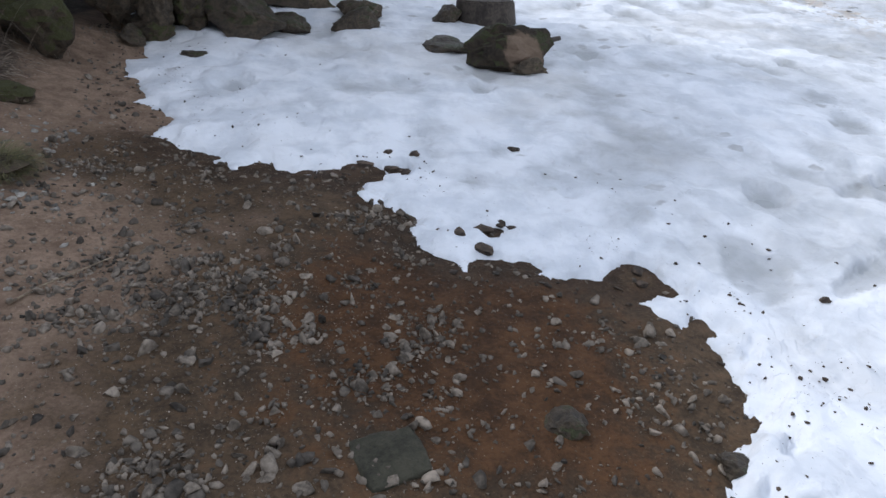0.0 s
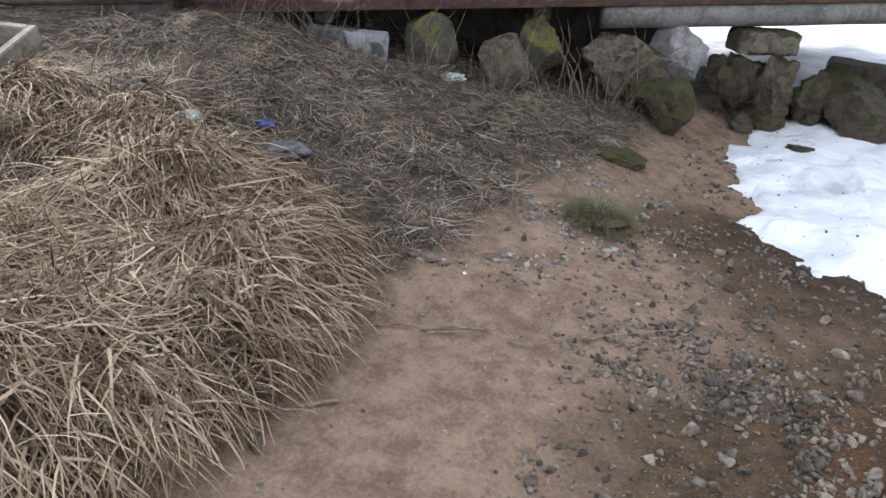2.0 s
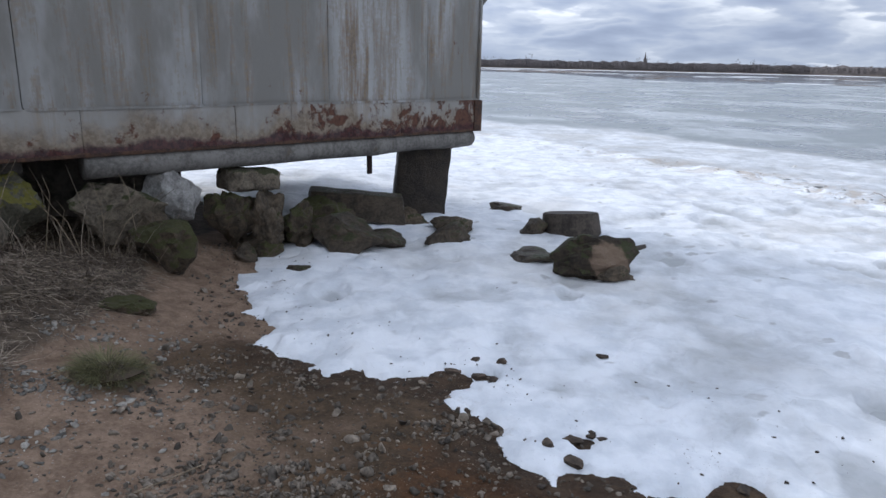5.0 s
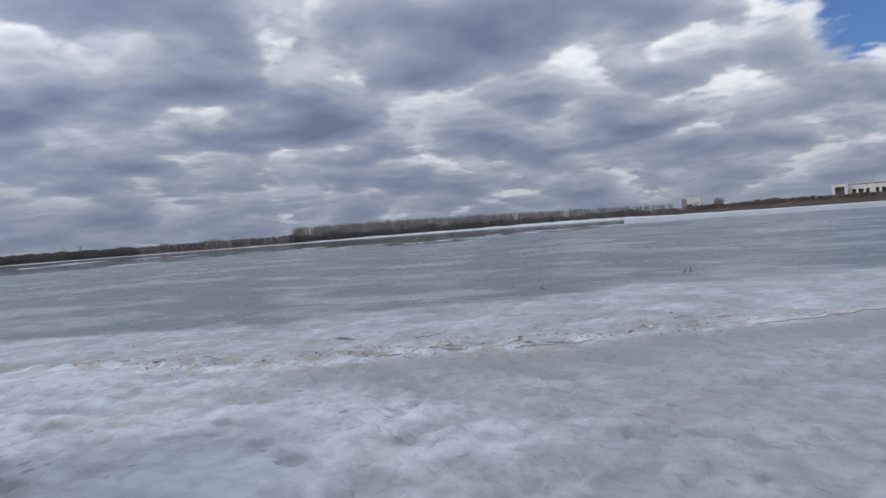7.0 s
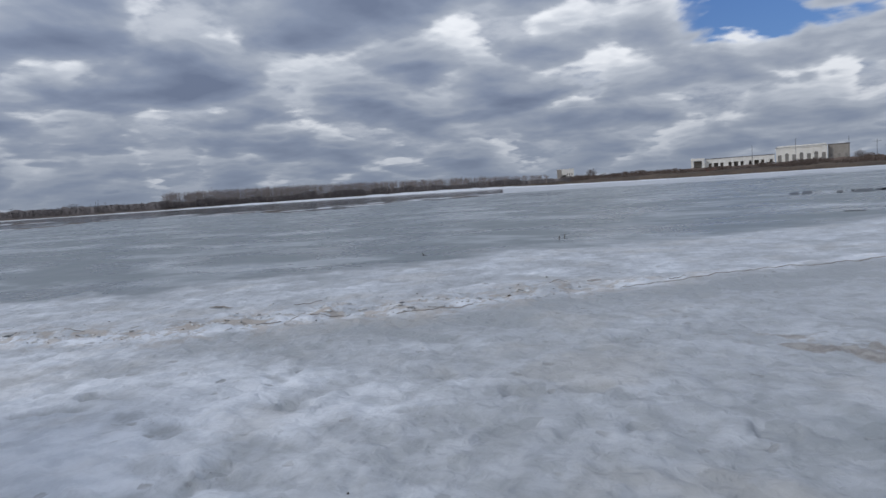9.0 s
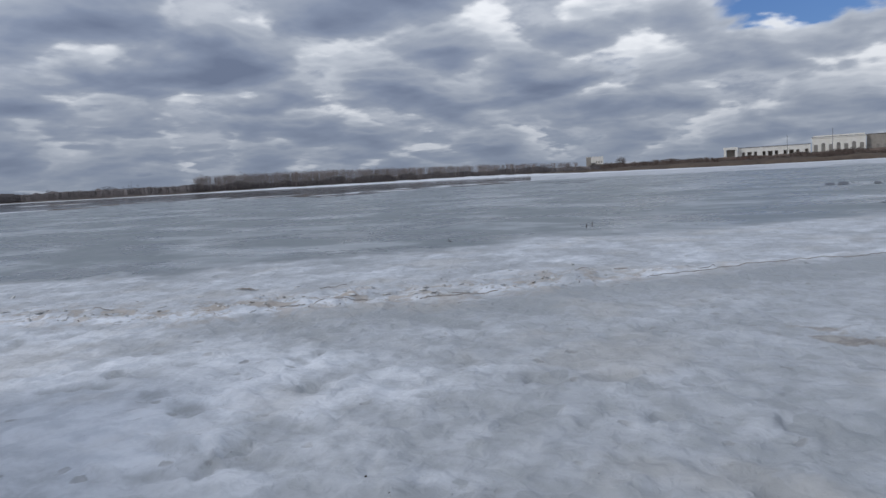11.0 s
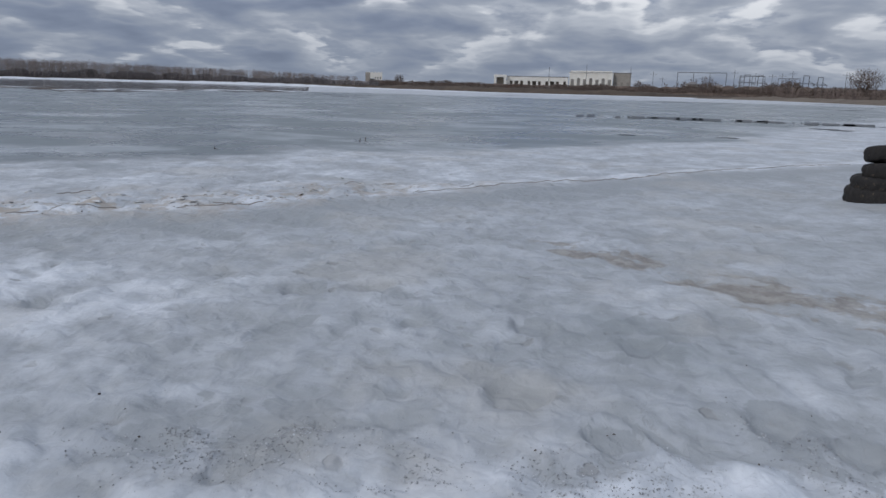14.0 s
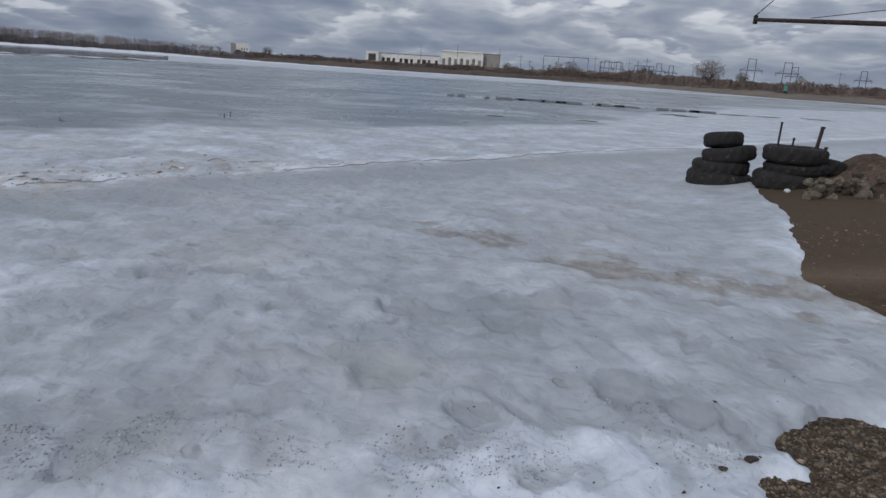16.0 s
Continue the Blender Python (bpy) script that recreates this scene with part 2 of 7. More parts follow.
    brown = n.math("MULTIPLY", ridge, n.ramp(torn, [(0.47, 0.0), (0.58, 0.75)]))
    col = n.mix(brown, col, (0.43, 0.36, 0.285))
    tear = n.math("MULTIPLY", n.ramp(n.math("ABSOLUTE", n.math("SUBTRACT", torn, 0.53)), [(0.0, 1.0), (0.010, 0.0)], "LINEAR"), n.ramp(ridge, [(0.35, 0.0), (0.8, 0.8)]))
    lip = n.math("MAXIMUM", lip, tear)
    mark = n.math("MULTIPLY", n.math("MAXIMUM", lip, hole), n.math("SUBTRACT", 1.0, g))
    col = n.mix(mark, col, (0.27, 0.265, 0.255))
    col = n.mix(g, col, grey)
    col = n.mix(n.math("MULTIPLY", d, 0.62), col, n.mix(n.ramp(n.noise(pos, 7.0, 6, 0.7), [(0.40, 0.0), (0.62, 1.0)]), (0.170, 0.128, 0.088), (0.36, 0.32, 0.265)))
    col = n.mix(n.math("MULTIPLY", speck, n.math("MULTIPLY_ADD", dirt, 0.6, 0.10)), col, (0.10, 0.08, 0.06))
    link(n, col, bsdf, "Base Color")
    link(n, n.mix(g, n.mix(s, (0.75,) * 3, (0.55,) * 3), n.ramp(streak, [(0.40, 0.20), (0.62, 0.5)])), bsdf, "Roughness")
    bsdf.inputs["Specular IOR Level"].default_value = 0.35
    terrace = n.ramp(melt, [(0.38, 0.0), (0.40, 0.28), (0.465, 0.30), (0.475, 0.52), (0.53, 0.55), (0.54, 0.78), (0.61, 0.80), (0.625, 1.0)], "LINEAR")
    lump = n.math("MULTIPLY_ADD", n.noise(n.vmath("ADD", pos, (3.0, 8.0, 0.0)), 5.0, 2, 0.45, 0.6), 0.50, n.math("MULTIPLY", n.noise(pos, 1.8, 3, 0.5), 0.45))
    h = n.math("MULTIPLY_ADD", hole, -0.16, n.math("MULTIPLY_ADD", terrace, 0.09, n.math("MULTIPLY_ADD", grain, 0.012, n.math("MULTIPLY_ADD", fine, 0.07, lump))))
    b = n.add("ShaderNodeBump", {"Height": h, "Strength": n.math("MULTIPLY_ADD", g, -0.85, 0.9), "Distance": 0.095})
    n.tree.links.new(b.outputs[0], bsdf.inputs["Normal"])
    return m


def rusty_paint(name, low):
    """White paint on sheet iron with brown runs; low: where rust takes the lower edge."""
    m, n, bsdf = material(name)
    pos = n.add("ShaderNodeTexCoord").outputs["Object"]
    xyz = n.add("ShaderNodeSeparateXYZ", {0: pos})
    runs = n.noise(n.vmath("MULTIPLY", pos, (11.0, 11.0, 0.8)), 1.0, 6, 0.68)
    wide = n.noise(n.vmath("MULTIPLY", pos, (1.5, 1.5, 0.5)), 1.0, 5, 0.6)
    fine = n.noise(pos, 26, 5, 0.65)
    white = n.mix(n.ramp(wide, [(0.38, 0.0), (0.62, 1.0)]), (0.175, 0.167, 0.150), (0.335, 0.335, 0.328))
    stain = n.ramp(n.math("MULTIPLY_ADD", n.math("SUBTRACT", fine, 0.5), 0.25, n.math("MULTIPLY_ADD", wide, 0.35, n.math("MULTIPLY", runs, 0.7))), [(0.515, 0.0), (0.555, 0.35), (0.65, 0.9)])
    x, z = xyz.outputs[0], xyz.outputs[2]
    col = n.mix(stain, white, n.mix(n.ramp(fine, [(0.38, 0.0), (0.62, 1.0)]), (0.105, 0.066, 0.038), (0.20, 0.145, 0.088)))
    chips = n.noise(n.vmath("MULTIPLY", pos, (5.5, 5.5, 5.0)), 1.0, 8, 0.68, 0.4)
    if low:
        grime = n.noise(n.vmath("MULTIPLY", pos, (2.4, 2.4, 1.6)), 1.0, 7, 0.65)
        low_tan = n.ramp(n.math("MULTIPLY_ADD", n.math("SUBTRACT", grime, 0.5), -0.85, z), [(0.10, 0.92), (0.34, 0.08)])
        col = n.mix(low_tan, n.mix(0.4, col, (0.36, 0.35, 0.325)), n.mix(n.ramp(fine, [(0.35, 0.0), (0.65, 1.0)]), (0.135, 0.097, 0.061), (0.235, 0.185, 0.130)))
        ends = n.math("ADD", n.ramp(n.math("DIVIDE", x, 8.0), [(0.0, 0.20), (0.09, 0.02), (0.55, 0.02), (0.62, 0.10), (0.84, 0.10), (0.90, 0.16)]), n.ramp(z, [(0.0, 0.06), (0.10, 0.04), (0.24, -0.06)]))
        rust = n.ramp(n.math("ADD", chips, ends), [(0.605, 0.0), (0.67, 1.0)], "LINEAR")
        foot = n.ramp(n.math("MULTIPLY_ADD", n.math("SUBTRACT", grime, 0.5), -0.30, z), [(0.045, 1.0), (0.095, 0.0)])
    else:
        rust = n.ramp(n.math("MULTIPLY_ADD", z, -0.05, chips), [(0.61, 0.0), (0.66, 1.0)], "LINEAR")
        foot = 0.0
    iron = n.mix(n.ramp(n.math("MULTIPLY_ADD", fine, 0.5, n.math("MULTIPLY", chips, 0.5)), [(0.38, 0.0), (0.62, 1.0)]), (0.034, 0.014, 0.011), (0.110, 0.048, 0.028))
    col = n.mix(rust, col, iron)
    if low:
        col = n.mix(foot, col, n.mix(n.ramp(fine, [(0.4, 0.0), (0.65, 1.0)]), (0.030, 0.011, 0.011), (0.075, 0.026, 0.022)))
    link(n, col, bsdf, "Base Color")
    link(n, n.ramp(rust, [(0, 0.55), (1, 0.9)]), bsdf, "Roughness")
    bump(n, bsdf, n.math("MULTIPLY_ADD", rust, -0.5, fine), 0.35, 0.006)
    return m


def blades_material(name, stops):
    m, n, bsdf = material(name)
    rnd = n.add("ShaderNodeNewGeometry").outputs["Random Per Island"]
    pos = n.add("ShaderNodeTexCoord").outputs["Object"]
    col = n.ramp(n.math("MULTIPLY_ADD", n.noise(pos, 2.5, 3, 0.6), 0.5, n.math("MULTIPLY", rnd, 0.6)), stops, "LINEAR")
    link(n, col, bsdf, "Base Color")
    bsdf.inputs["Roughness"].default_value = 0.7
    return m


M_SOIL, M_ICE = soil_material(), ice_material()
M_ROCK = stone_material("grey_rock", (0.049, 0.037, 0.025), (0.216, 0.165, 0.110), moss=0.10)
M_MOSSY = stone_material("mossy_rock", (0.037, 0.028, 0.018), (0.162, 0.120, 0.076), moss=0.56, moss_col=(0.032, 0.032, 0.010))
M_GREEN = stone_material("green_rock", (0.09, 0.085, 0.06), (0.20, 0.185, 0.13), moss=0.50, moss_col=(0.085, 0.078, 0.016))
M_DARK = stone_material("dark_rock", (0.032, 0.024, 0.015), (0.151, 0.112, 0.073), moss=0.18, wet=True)
M_PATCH = stone_material("patchy_rock", (0.022, 0.016, 0.010), (0.086, 0.062, 0.038), moss=0.34, spot=(0.06, -0.24, 0.06))
M_POST = stone_material("stained_post", (0.022, 0.016, 0.011), (0.081, 0.060, 0.041), moss=0.0, wet=True)
M_RUBBLE = stone_material("tan_rubble", (0.16, 0.125, 0.09), (0.42, 0.345, 0.26), moss=0.0)
M_PALE = stone_material("pale_stone", (0.26, 0.25, 0.235), (0.60, 0.58, 0.55), moss=0.0)
M_CONC = stone_material("old_concrete", (0.092, 0.075, 0.053), (0.313, 0.258, 0.187), moss=0.3)
M_SPECK = stone_material("speckled_concrete", (0.09, 0.085, 0.08), (0.20, 0.195, 0.19), pale=(0.40, 0.42, 0.44))
M_PEBBLE = plain("pebbles", (0.052, 0.041, 0.030), (0.212, 0.176, 0.138), 8, 0.85, 0.5, vary=0.55)
M_CLOD = plain("dirt_clods", (0.030, 0.022, 0.016), (0.085, 0.060, 0.042), 8, 0.9, 0.5, vary=0.4)
M_WOOD = plain("grey_wood", (0.08, 0.074, 0.066), (0.20, 0.188, 0.172), 4, 0.85, 0.6, fine=30, third=(0.10, 0.085, 0.065), mask=0.6)
M_BOARD = plain("old_boards", (0.16, 0.135, 0.105), (0.33, 0.29, 0.235), 5, 0.85, 0.6, fine=24, third=(0.10, 0.08, 0.06), mask=0.62)
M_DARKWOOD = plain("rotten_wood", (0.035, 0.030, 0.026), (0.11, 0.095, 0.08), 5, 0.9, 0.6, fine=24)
M_LOG = plain("log_end", (0.024, 0.019, 0.015), (0.085, 0.068, 0.053), 6, 0.9, 0.5)
M_PAINT, M_SKIRT = rusty_paint("white_painted_sheet", False), rusty_paint("rusty_painted_sheet", True)
M_IRON = plain("rusty_iron", (0.035, 0.022, 0.017), (0.12, 0.062, 0.038), 9, 0.8, 0.4, metal=0.3)
M_DARKIRON = plain("dark_iron", (0.028, 0.018, 0.016), (0.080, 0.048, 0.040), 9, 0.7, 0.4, metal=0.4)
M_TWIG = plain("twigs", (0.10, 0.075, 0.05), (0.24, 0.19, 0.13), 20, 0.85, 0.4, vary=0.4)
M_STRAW = blades_material("dry_reed", [(0.15, (0.030, 0.017, 0.010)), (0.40, (0.122, 0.077, 0.043)), (0.60, (0.27, 0.190, 0.116)), (0.86, (0.52, 0.415, 0.285))])
M_HAY = blades_material("dead_grass", [(0.15, (0.028, 0.018, 0.011)), (0.40, (0.078, 0.056, 0.040)), (0.62, (0.182, 0.139, 0.101)), (0.86, (0.44, 0.365, 0.28))])
M_TUFT = blades_material("green_tuft", [(0.15, (0.034, 0.026, 0.015)), (0.45, (0.085, 0.078, 0.034)), (0.65, (0.135, 0.132, 0.045)), (0.9, (0.27, 0.24, 0.14))])
M_RUBBER = plain("tyre_rubber", (0.008, 0.007, 0.007), (0.024, 0.020, 0.017), 7, 0.85, 0.4, third=(0.075, 0.055, 0.036), mask=0.58)
M_BLUE = plain("blue_plastic", (0.012, 0.018, 0.08), (0.04, 0.06, 0.19), 14, 0.4, 0.3)
M_PALEBAG = plain("pale_green_plastic", (0.30, 0.36, 0.30), (0.50, 0.56, 0.49), 12, 0.4, 0.4)
M_GREYBAG = plain("grey_plastic", (0.05, 0.05, 0.055), (0.15, 0.145, 0.15), 12, 0.85, 0.5)
M_WHITE = plain("white_litter", (0.6, 0.6, 0.6), (0.8, 0.8, 0.8), 12, 0.5, 0.3)
M_BANK = plain("far_bank", (0.050, 0.036, 0.026), (0.115, 0.083, 0.056), 0.05, 0.95, 0.2, fine=0.6)
M_REED = plain("far_reeds", (0.125, 0.095, 0.068), (0.205, 0.165, 0.122), 0.08, 0.95, 0.2, fine=0.8)
M_FARSNOW = plain("far_snow", (0.62, 0.64, 0.67), (0.82, 0.84, 0.87), 0.06, 0.7, 0.2, fine=0.4)
M_TREE = plain("bare_branches", (0.085, 0.062, 0.050), (0.19, 0.145, 0.120), 0.4, 0.95, 0.0, fine=3, vary=0.35)
M_POPLAR = plain("bare_poplars", (0.20, 0.165, 0.15), (0.36, 0.31, 0.285), 0.4, 0.95, 0.0, fine=3, vary=0.3)
M_FOREST = plain("far_forest", (0.095, 0.087, 0.088), (0.17, 0.15, 0.145), 0.04, 0.95, 0.0, fine=0.5, vary=0.35)
M_PLASTER = plain("pale_plaster", (0.84, 0.80, 0.70), (0.93, 0.90, 0.83), 0.4, 0.85, 0.1, fine=3)
# darker copy of the pale plaster, shade in its colour, for end walls and recesses
M_SHADEWALL = plain("shaded_grey_plaster", (0.32, 0.29, 0.25), (0.42, 0.38, 0.33), 0.4, 0.85, 0.1, fine=3)
# lighter than dark glass, distance haze put into the colour
M_PANE = plain("hazed_panes", (0.20, 0.185, 0.16), (0.34, 0.315, 0.28), 0.5, 0.35, 0.0)
M_ROOF = plain("grey_roof", (0.16, 0.15, 0.14), (0.27, 0.25, 0.24), 0.5, 0.8, 0.1)
M_STEEL = plain("pylon_steel", (0.09, 0.09, 0.095), (0.17, 0.17, 0.18), 0.5, 0.7, 0.0)
M_TEAL = plain("teal_paint", (0.10, 0.30, 0.26), (0.17, 0.42, 0.37), 0.5, 0.7, 0.0)
M_BRICK = plain("red_brick", (0.20, 0.07, 0.05), (0.30, 0.12, 0.08), 0.8, 0.9, 0.0)


def water_material():
    m, n, bsdf = material("melt_water")
    pos = n.add("ShaderNodeTexCoord").outputs["Object"]
    bsdf.inputs["Base Color"].default_value = (0.034, 0.038, 0.044, 1)
    bsdf.inputs["Specular IOR Level"].default_value = 0.03
    bsdf.inputs["Roughness"].default_value = 0.3
    bump(n, bsdf, n.noise(pos, 1.2, 3, 0.5), 0.03, 0.02)
    return m


M_WATER = water_material()


def still_material():
    m, n, bsdf = material("still_water")
    pos = n.add("ShaderNodeTexCoord").outputs["Object"]
    link(n, n.mix(n.ramp(n.noise(n.vmath("MULTIPLY", pos, (0.02, 0.05, 0.1)), 1.0, 5, 0.6), [(0.42, 0.0), (0.60, 1.0)]), (0.055, 0.058, 0.062), (0.17, 0.18, 0.19)), bsdf, "Base Color")
    bsdf.inputs["Roughness"].default_value = 0.06
    bump(n, bsdf, n.noise(pos, 0.5, 3, 0.5), 0.02, 0.02)
    return m


M_STILL = still_material()
M_MUD = plain("mud_bar", (0.075, 0.052, 0.036), (0.17, 0.12, 0.085), 0.2, 0.9, 0.2, fine=1.0)
M_BLOCK = plain("grey_ice_blocks", (0.22, 0.245, 0.26), (0.40, 0.42, 0.44), 0.8, 0.5, 0.3, fine=3.0)
M_CRACK = plain("crack_dirt", (0.22, 0.20, 0.18), (0.38, 0.35, 0.315), 6, 0.9, 0.4)

# ---- helpers for shapes ----


def mesh_object(name, verts, faces, mat, smooth=False):
    me = bpy.data.meshes.new(name)
    me.from_pydata([tuple(v) for v in verts], [], [tuple(f) for f in faces])
    me.materials.append(mat)
    if smooth:
        me.shade_smooth()
    return new(name, me)


def quad_mesh(name, co, quads, mat, smooth=True, tris=None):
    """A large mesh from numpy arrays of points, quads and triangles."""
    me = bpy.data.meshes.new(name)
    nq, nt = len(quads), 0 if tris is None else len(tris)
    me.vertices.add(len(co))
    me.vertices.foreach_set("co", np.asarray(co, np.float32).ravel())
    loops = np.asarray(quads, np.int32).ravel()
    if nt:
        loops = np.concatenate([loops, np.asarray(tris, np.int32).ravel()])
    me.loops.add(len(loops))
    me.loops.foreach_set("vertex_index", loops)
    me.polygons.add(nq + nt)
    start = np.concatenate([np.arange(nq) * 4, nq * 4 + np.arange(nt) * 3]).astype(np.int32)
    me.polygons.foreach_set("loop_start", start)
    me.update(calc_edges=True)
    me.validate()
    if smooth:
        me.shade_smooth()
    me.materials.append(mat)
    return new(name, me)


def attribute(ob, name, values):
    a = ob.data.attributes.new(name, "FLOAT", "POINT")
    a.data.foreach_set("value", np.asarray(values, np.float32))


def part(name, bm, mat, parent, label="", smooth=False):
    """One bmesh as one mesh object under a thing or a part."""
    me = bpy.data.meshes.new(name)
    bm.to_mesh(me)
    bm.free()
    me.materials.append(mat)
    if smooth:
        me.shade_smooth()
    ob = new(name, me)
    if parent:
        ob.parent = parent
    if label:
        ob["label"] = label
    return ob


def box(size, at=(0, 0, 0), bevel=0.0, jitter=0.0, seed=0):
    """A bevelled block, its corners a little out of true."""
    bm = bmesh.new()
    bmesh.ops.create_cube(bm, size=1)
    rnd = random.Random(seed)
    for v in bm.verts:
        v.co = Vector((v.co.x * size[0], v.co.y * size[1], v.co.z * size[2])) + Vector(at)
        v.co += Vector([rnd.uniform(-jitter, jitter) for _ in range(3)])
    if bevel:
        bmesh.ops.bevel(bm, geom=bm.edges[:], offset=bevel, segments=2, affect="EDGES")
    return bm


def bar(a, b, r, sides=8, r2=None):
    """A round bar from a to b."""
    bm = bmesh.new()
    a, b = Vector(a), Vector(b)
    way = b - a
    bmesh.ops.create_cone(bm, cap_ends=True, segments=sides, radius1=r, radius2=r if r2 is None else r2, depth=way.length)
    m = Matrix.Translation((a + b) / 2) @ way.to_track_quat("Z", "Y").to_matrix().to_4x4()
    bmesh.ops.transform(bm, matrix=m, verts=bm.verts)
    return bm


def joined(*bms):
    out = bmesh.new()
    for b in bms:
        me = bpy.data.meshes.new("tmp")
        b.to_mesh(me)
        b.free()
        out.from_mesh(me)
        bpy.data.meshes.remove(me)
    return out


def value_noise(x, y, seed):
    """Smooth lattice noise in 0..1 for numpy arrays."""
    xi, yi = np.floor(x).astype(np.int64), np.floor(y).astype(np.int64)
    fx, fy = x - xi, y - yi
    fx, fy = fx * fx * (3 - 2 * fx), fy * fy * (3 - 2 * fy)

    def h(a, b):
        v = (a * 374761393 + b * 668265263 + seed * 974634777) & 0x7FFFFFFF
        v = ((v ^ (v >> 13)) * 1274126177) & 0x7FFFFFFF
        return ((v ^ (v >> 16)) & 0xFFFF) / 65535.0

    top = h(xi, yi) * (1 - fx) + h(xi + 1, yi) * fx
    low = h(xi, yi + 1) * (1 - fx) + h(xi + 1, yi + 1) * fx
    return top * (1 - fy) + low * fy


def fbm(x, y, scale, octaves=4, seed=1, gain=0.5):
    """Fractal noise about 0, within about one half."""
    out, amp, total = 0.0, 1.0, 0.0
    for k in range(octaves):
        out = out + amp * (value_noise(x * scale + 17.3 * k, y * scale - 9.1 * k, seed + k) - 0.5)
        total, amp, scale = total + amp, amp * gain, scale * 2.03
    return out / total


def ramp01(v, a, b):
    t = np.clip((v - a) / (b - a), 0, 1)
    return t * t * (3 - 2 * t)


# ---- the lie of the land ----

# The edge of the snow along the beach, from behind the shed to the far end of the cove, closed inland.
SHORE = np.array([
    (-60, 70), (-14, 22), (-5.5, 12), (-2.5, 7.6), (-1.85, 6.3), (-1.72, 5.4), (-1.55, 4.8), (-1.1, 3.85), (-0.6, 3.56), (-0.1, 3.5),
    (0.1, 3.3), (0.24, 2.95), (0.36, 2.64), (0.85, 2.6), (1.2, 2.36), (1.42, 2.04), (1.4, 1.72), (1.2, 1.35), (1.5, 0.7),
    (2.1, -0.35), (2.85, -1.4), (3.25, -1.72), (3.62, -1.98), (3.85, -2.5), (4.6, -3.5), (5.7, -3.5), (6.7, -3.2), (9.4, -4.08), (11.8, -4.5), (16, -6.6), (60, -45),
    (190, -140), (190, -500), (-500, -500), (-500, 70),
])
WALL_A, WALL_B = np.array((-4.93, 2.93)), np.array((0.25, 8.20))  # the foot of the shed's wall
WALL_U = (WALL_B - WALL_A) / np.linalg.norm(WALL_B - WALL_A)
WALL_N = np.array((-WALL_U[1], WALL_U[0]))  # away from the beach


def offshore(x, y):
    """Signed distance to the snow's edge: above 0 out on the river."""
    x, y = np.atleast_1d(np.asarray(x, float)), np.atleast_1d(np.asarray(y, float))
    best, inside = np.full(x.shape, 1e9), np.zeros(x.shape, bool)
    for (ax, ay), (bx, by) in zip(SHORE, np.roll(SHORE, -1, 0)):
        dx, dy = bx - ax, by - ay
        k = np.clip(((x - ax) * dx + (y - ay) * dy) / (dx * dx + dy * dy), 0, 1)
        best = np.minimum(best, np.hypot(x - ax - k * dx, y - ay - k * dy))
        cross = ((ay > y) != (by > y)) & (x < ax + (y - ay) * dx / (dy if dy else 1e-9))
        inside ^= cross
    return np.where(inside, -best, best)


MOUND = (-2.62, 0.95, 0.78, 1.12, 0.27)  # the reed heap: centre, half widths across and along, height


def heap_r(x, y):
    """0 at the middle of the reed heap, 1 at its rim."""
    dx, dy = x - MOUND[0], y - MOUND[1]
    return np.hypot((dx * 0.957 + dy * 0.29) / MOUND[2], (-dx * 0.29 + dy * 0.957) / MOUND[3])


def bank(x, y):
    """How far the grassy bank by the shed rises over the beach."""
    s = (x - WALL_A[0]) * WALL_U[0] + (y - WALL_A[1]) * WALL_U[1]
    w = -((x - WALL_A[0]) * WALL_N[0] + (y - WALL_A[1]) * WALL_N[1])
    high = np.interp(s, [-6, -0.5, 0.5, 1.3, 2.5, 3.5, 4.5, 5.6], [1.0, 0.74, 0.72, 0.45, 0.24, 0.15, 0.05, 0.0])
    prop = 0.20 * np.exp(-(((s - 4.0) / 0.75) ** 2 + ((w + 0.1) / 0.5) ** 2))
    return high * ramp01(3.2 - w, 0.0, 3.0) + prop


def turf_cover(x, y):
    """Where dead grass covers the bank, 0 to 1."""
    edge = -x + 0.5 * fbm(x, y, 1.1, 3, 15) - 0.10 * np.clip(y - 4.2, 0, 2)
    return ramp01(edge, 1.95, 2.45) * ramp01(y + 1.6 * fbm(x, y, 0.9, 3, 16), -5.0, -2.0)


def soil_height(x, y, sd=None):
    x, y = np.asarray(x, float), np.asarray(y, float)
    sd = offshore(x, y).reshape(x.shape) if sd is None else sd
    inland = np.clip(-sd, 0, None)
    z = np.where(sd > 0, -0.06 * ramp01(sd, 0, 0.8) - 0.25 * ramp01(sd, 0.6, 6), 0.075 * np.minimum(inland, 2.5) + 0.05 * np.clip(inland - 2.5, 0, 6))
    z = z + bank(x, y) * ramp01(inland, -0.3, 1.4)
    z = z + MOUND[4] * ramp01(1.0 - heap_r(x, y), 0, 0.40) * (1 + 0.7 * fbm(x, y, 3.0, 2, 19))
    z = z + 0.26 * np.exp(-(((sd + 1.2) / 2.6) ** 2)) * ramp01(x, 4.5, 10) * (1 - ramp01(x, 14, 19))
    near = ramp01(40 - np.hypot(x, y), 0, 30)
    z = z + near * (0.055 * fbm(x, y, 0.9, 3, 5) + 0.022 * fbm(x, y, 5.0, 3, 9) + 0.010 * fbm(x, y, 22.0, 2, 12))
    return z + 2.2 * ramp01(inland, 14, 60)


BARE = [(0.02, 3.56, 0.13), (0.22, 3.60, 0.09), (0.62, 2.94, 0.12), (1.24, 2.52, 0.12), (3.62, -1.95, 0.13), (3.86, -2.25, 0.22)]  # thawed holes near the edge


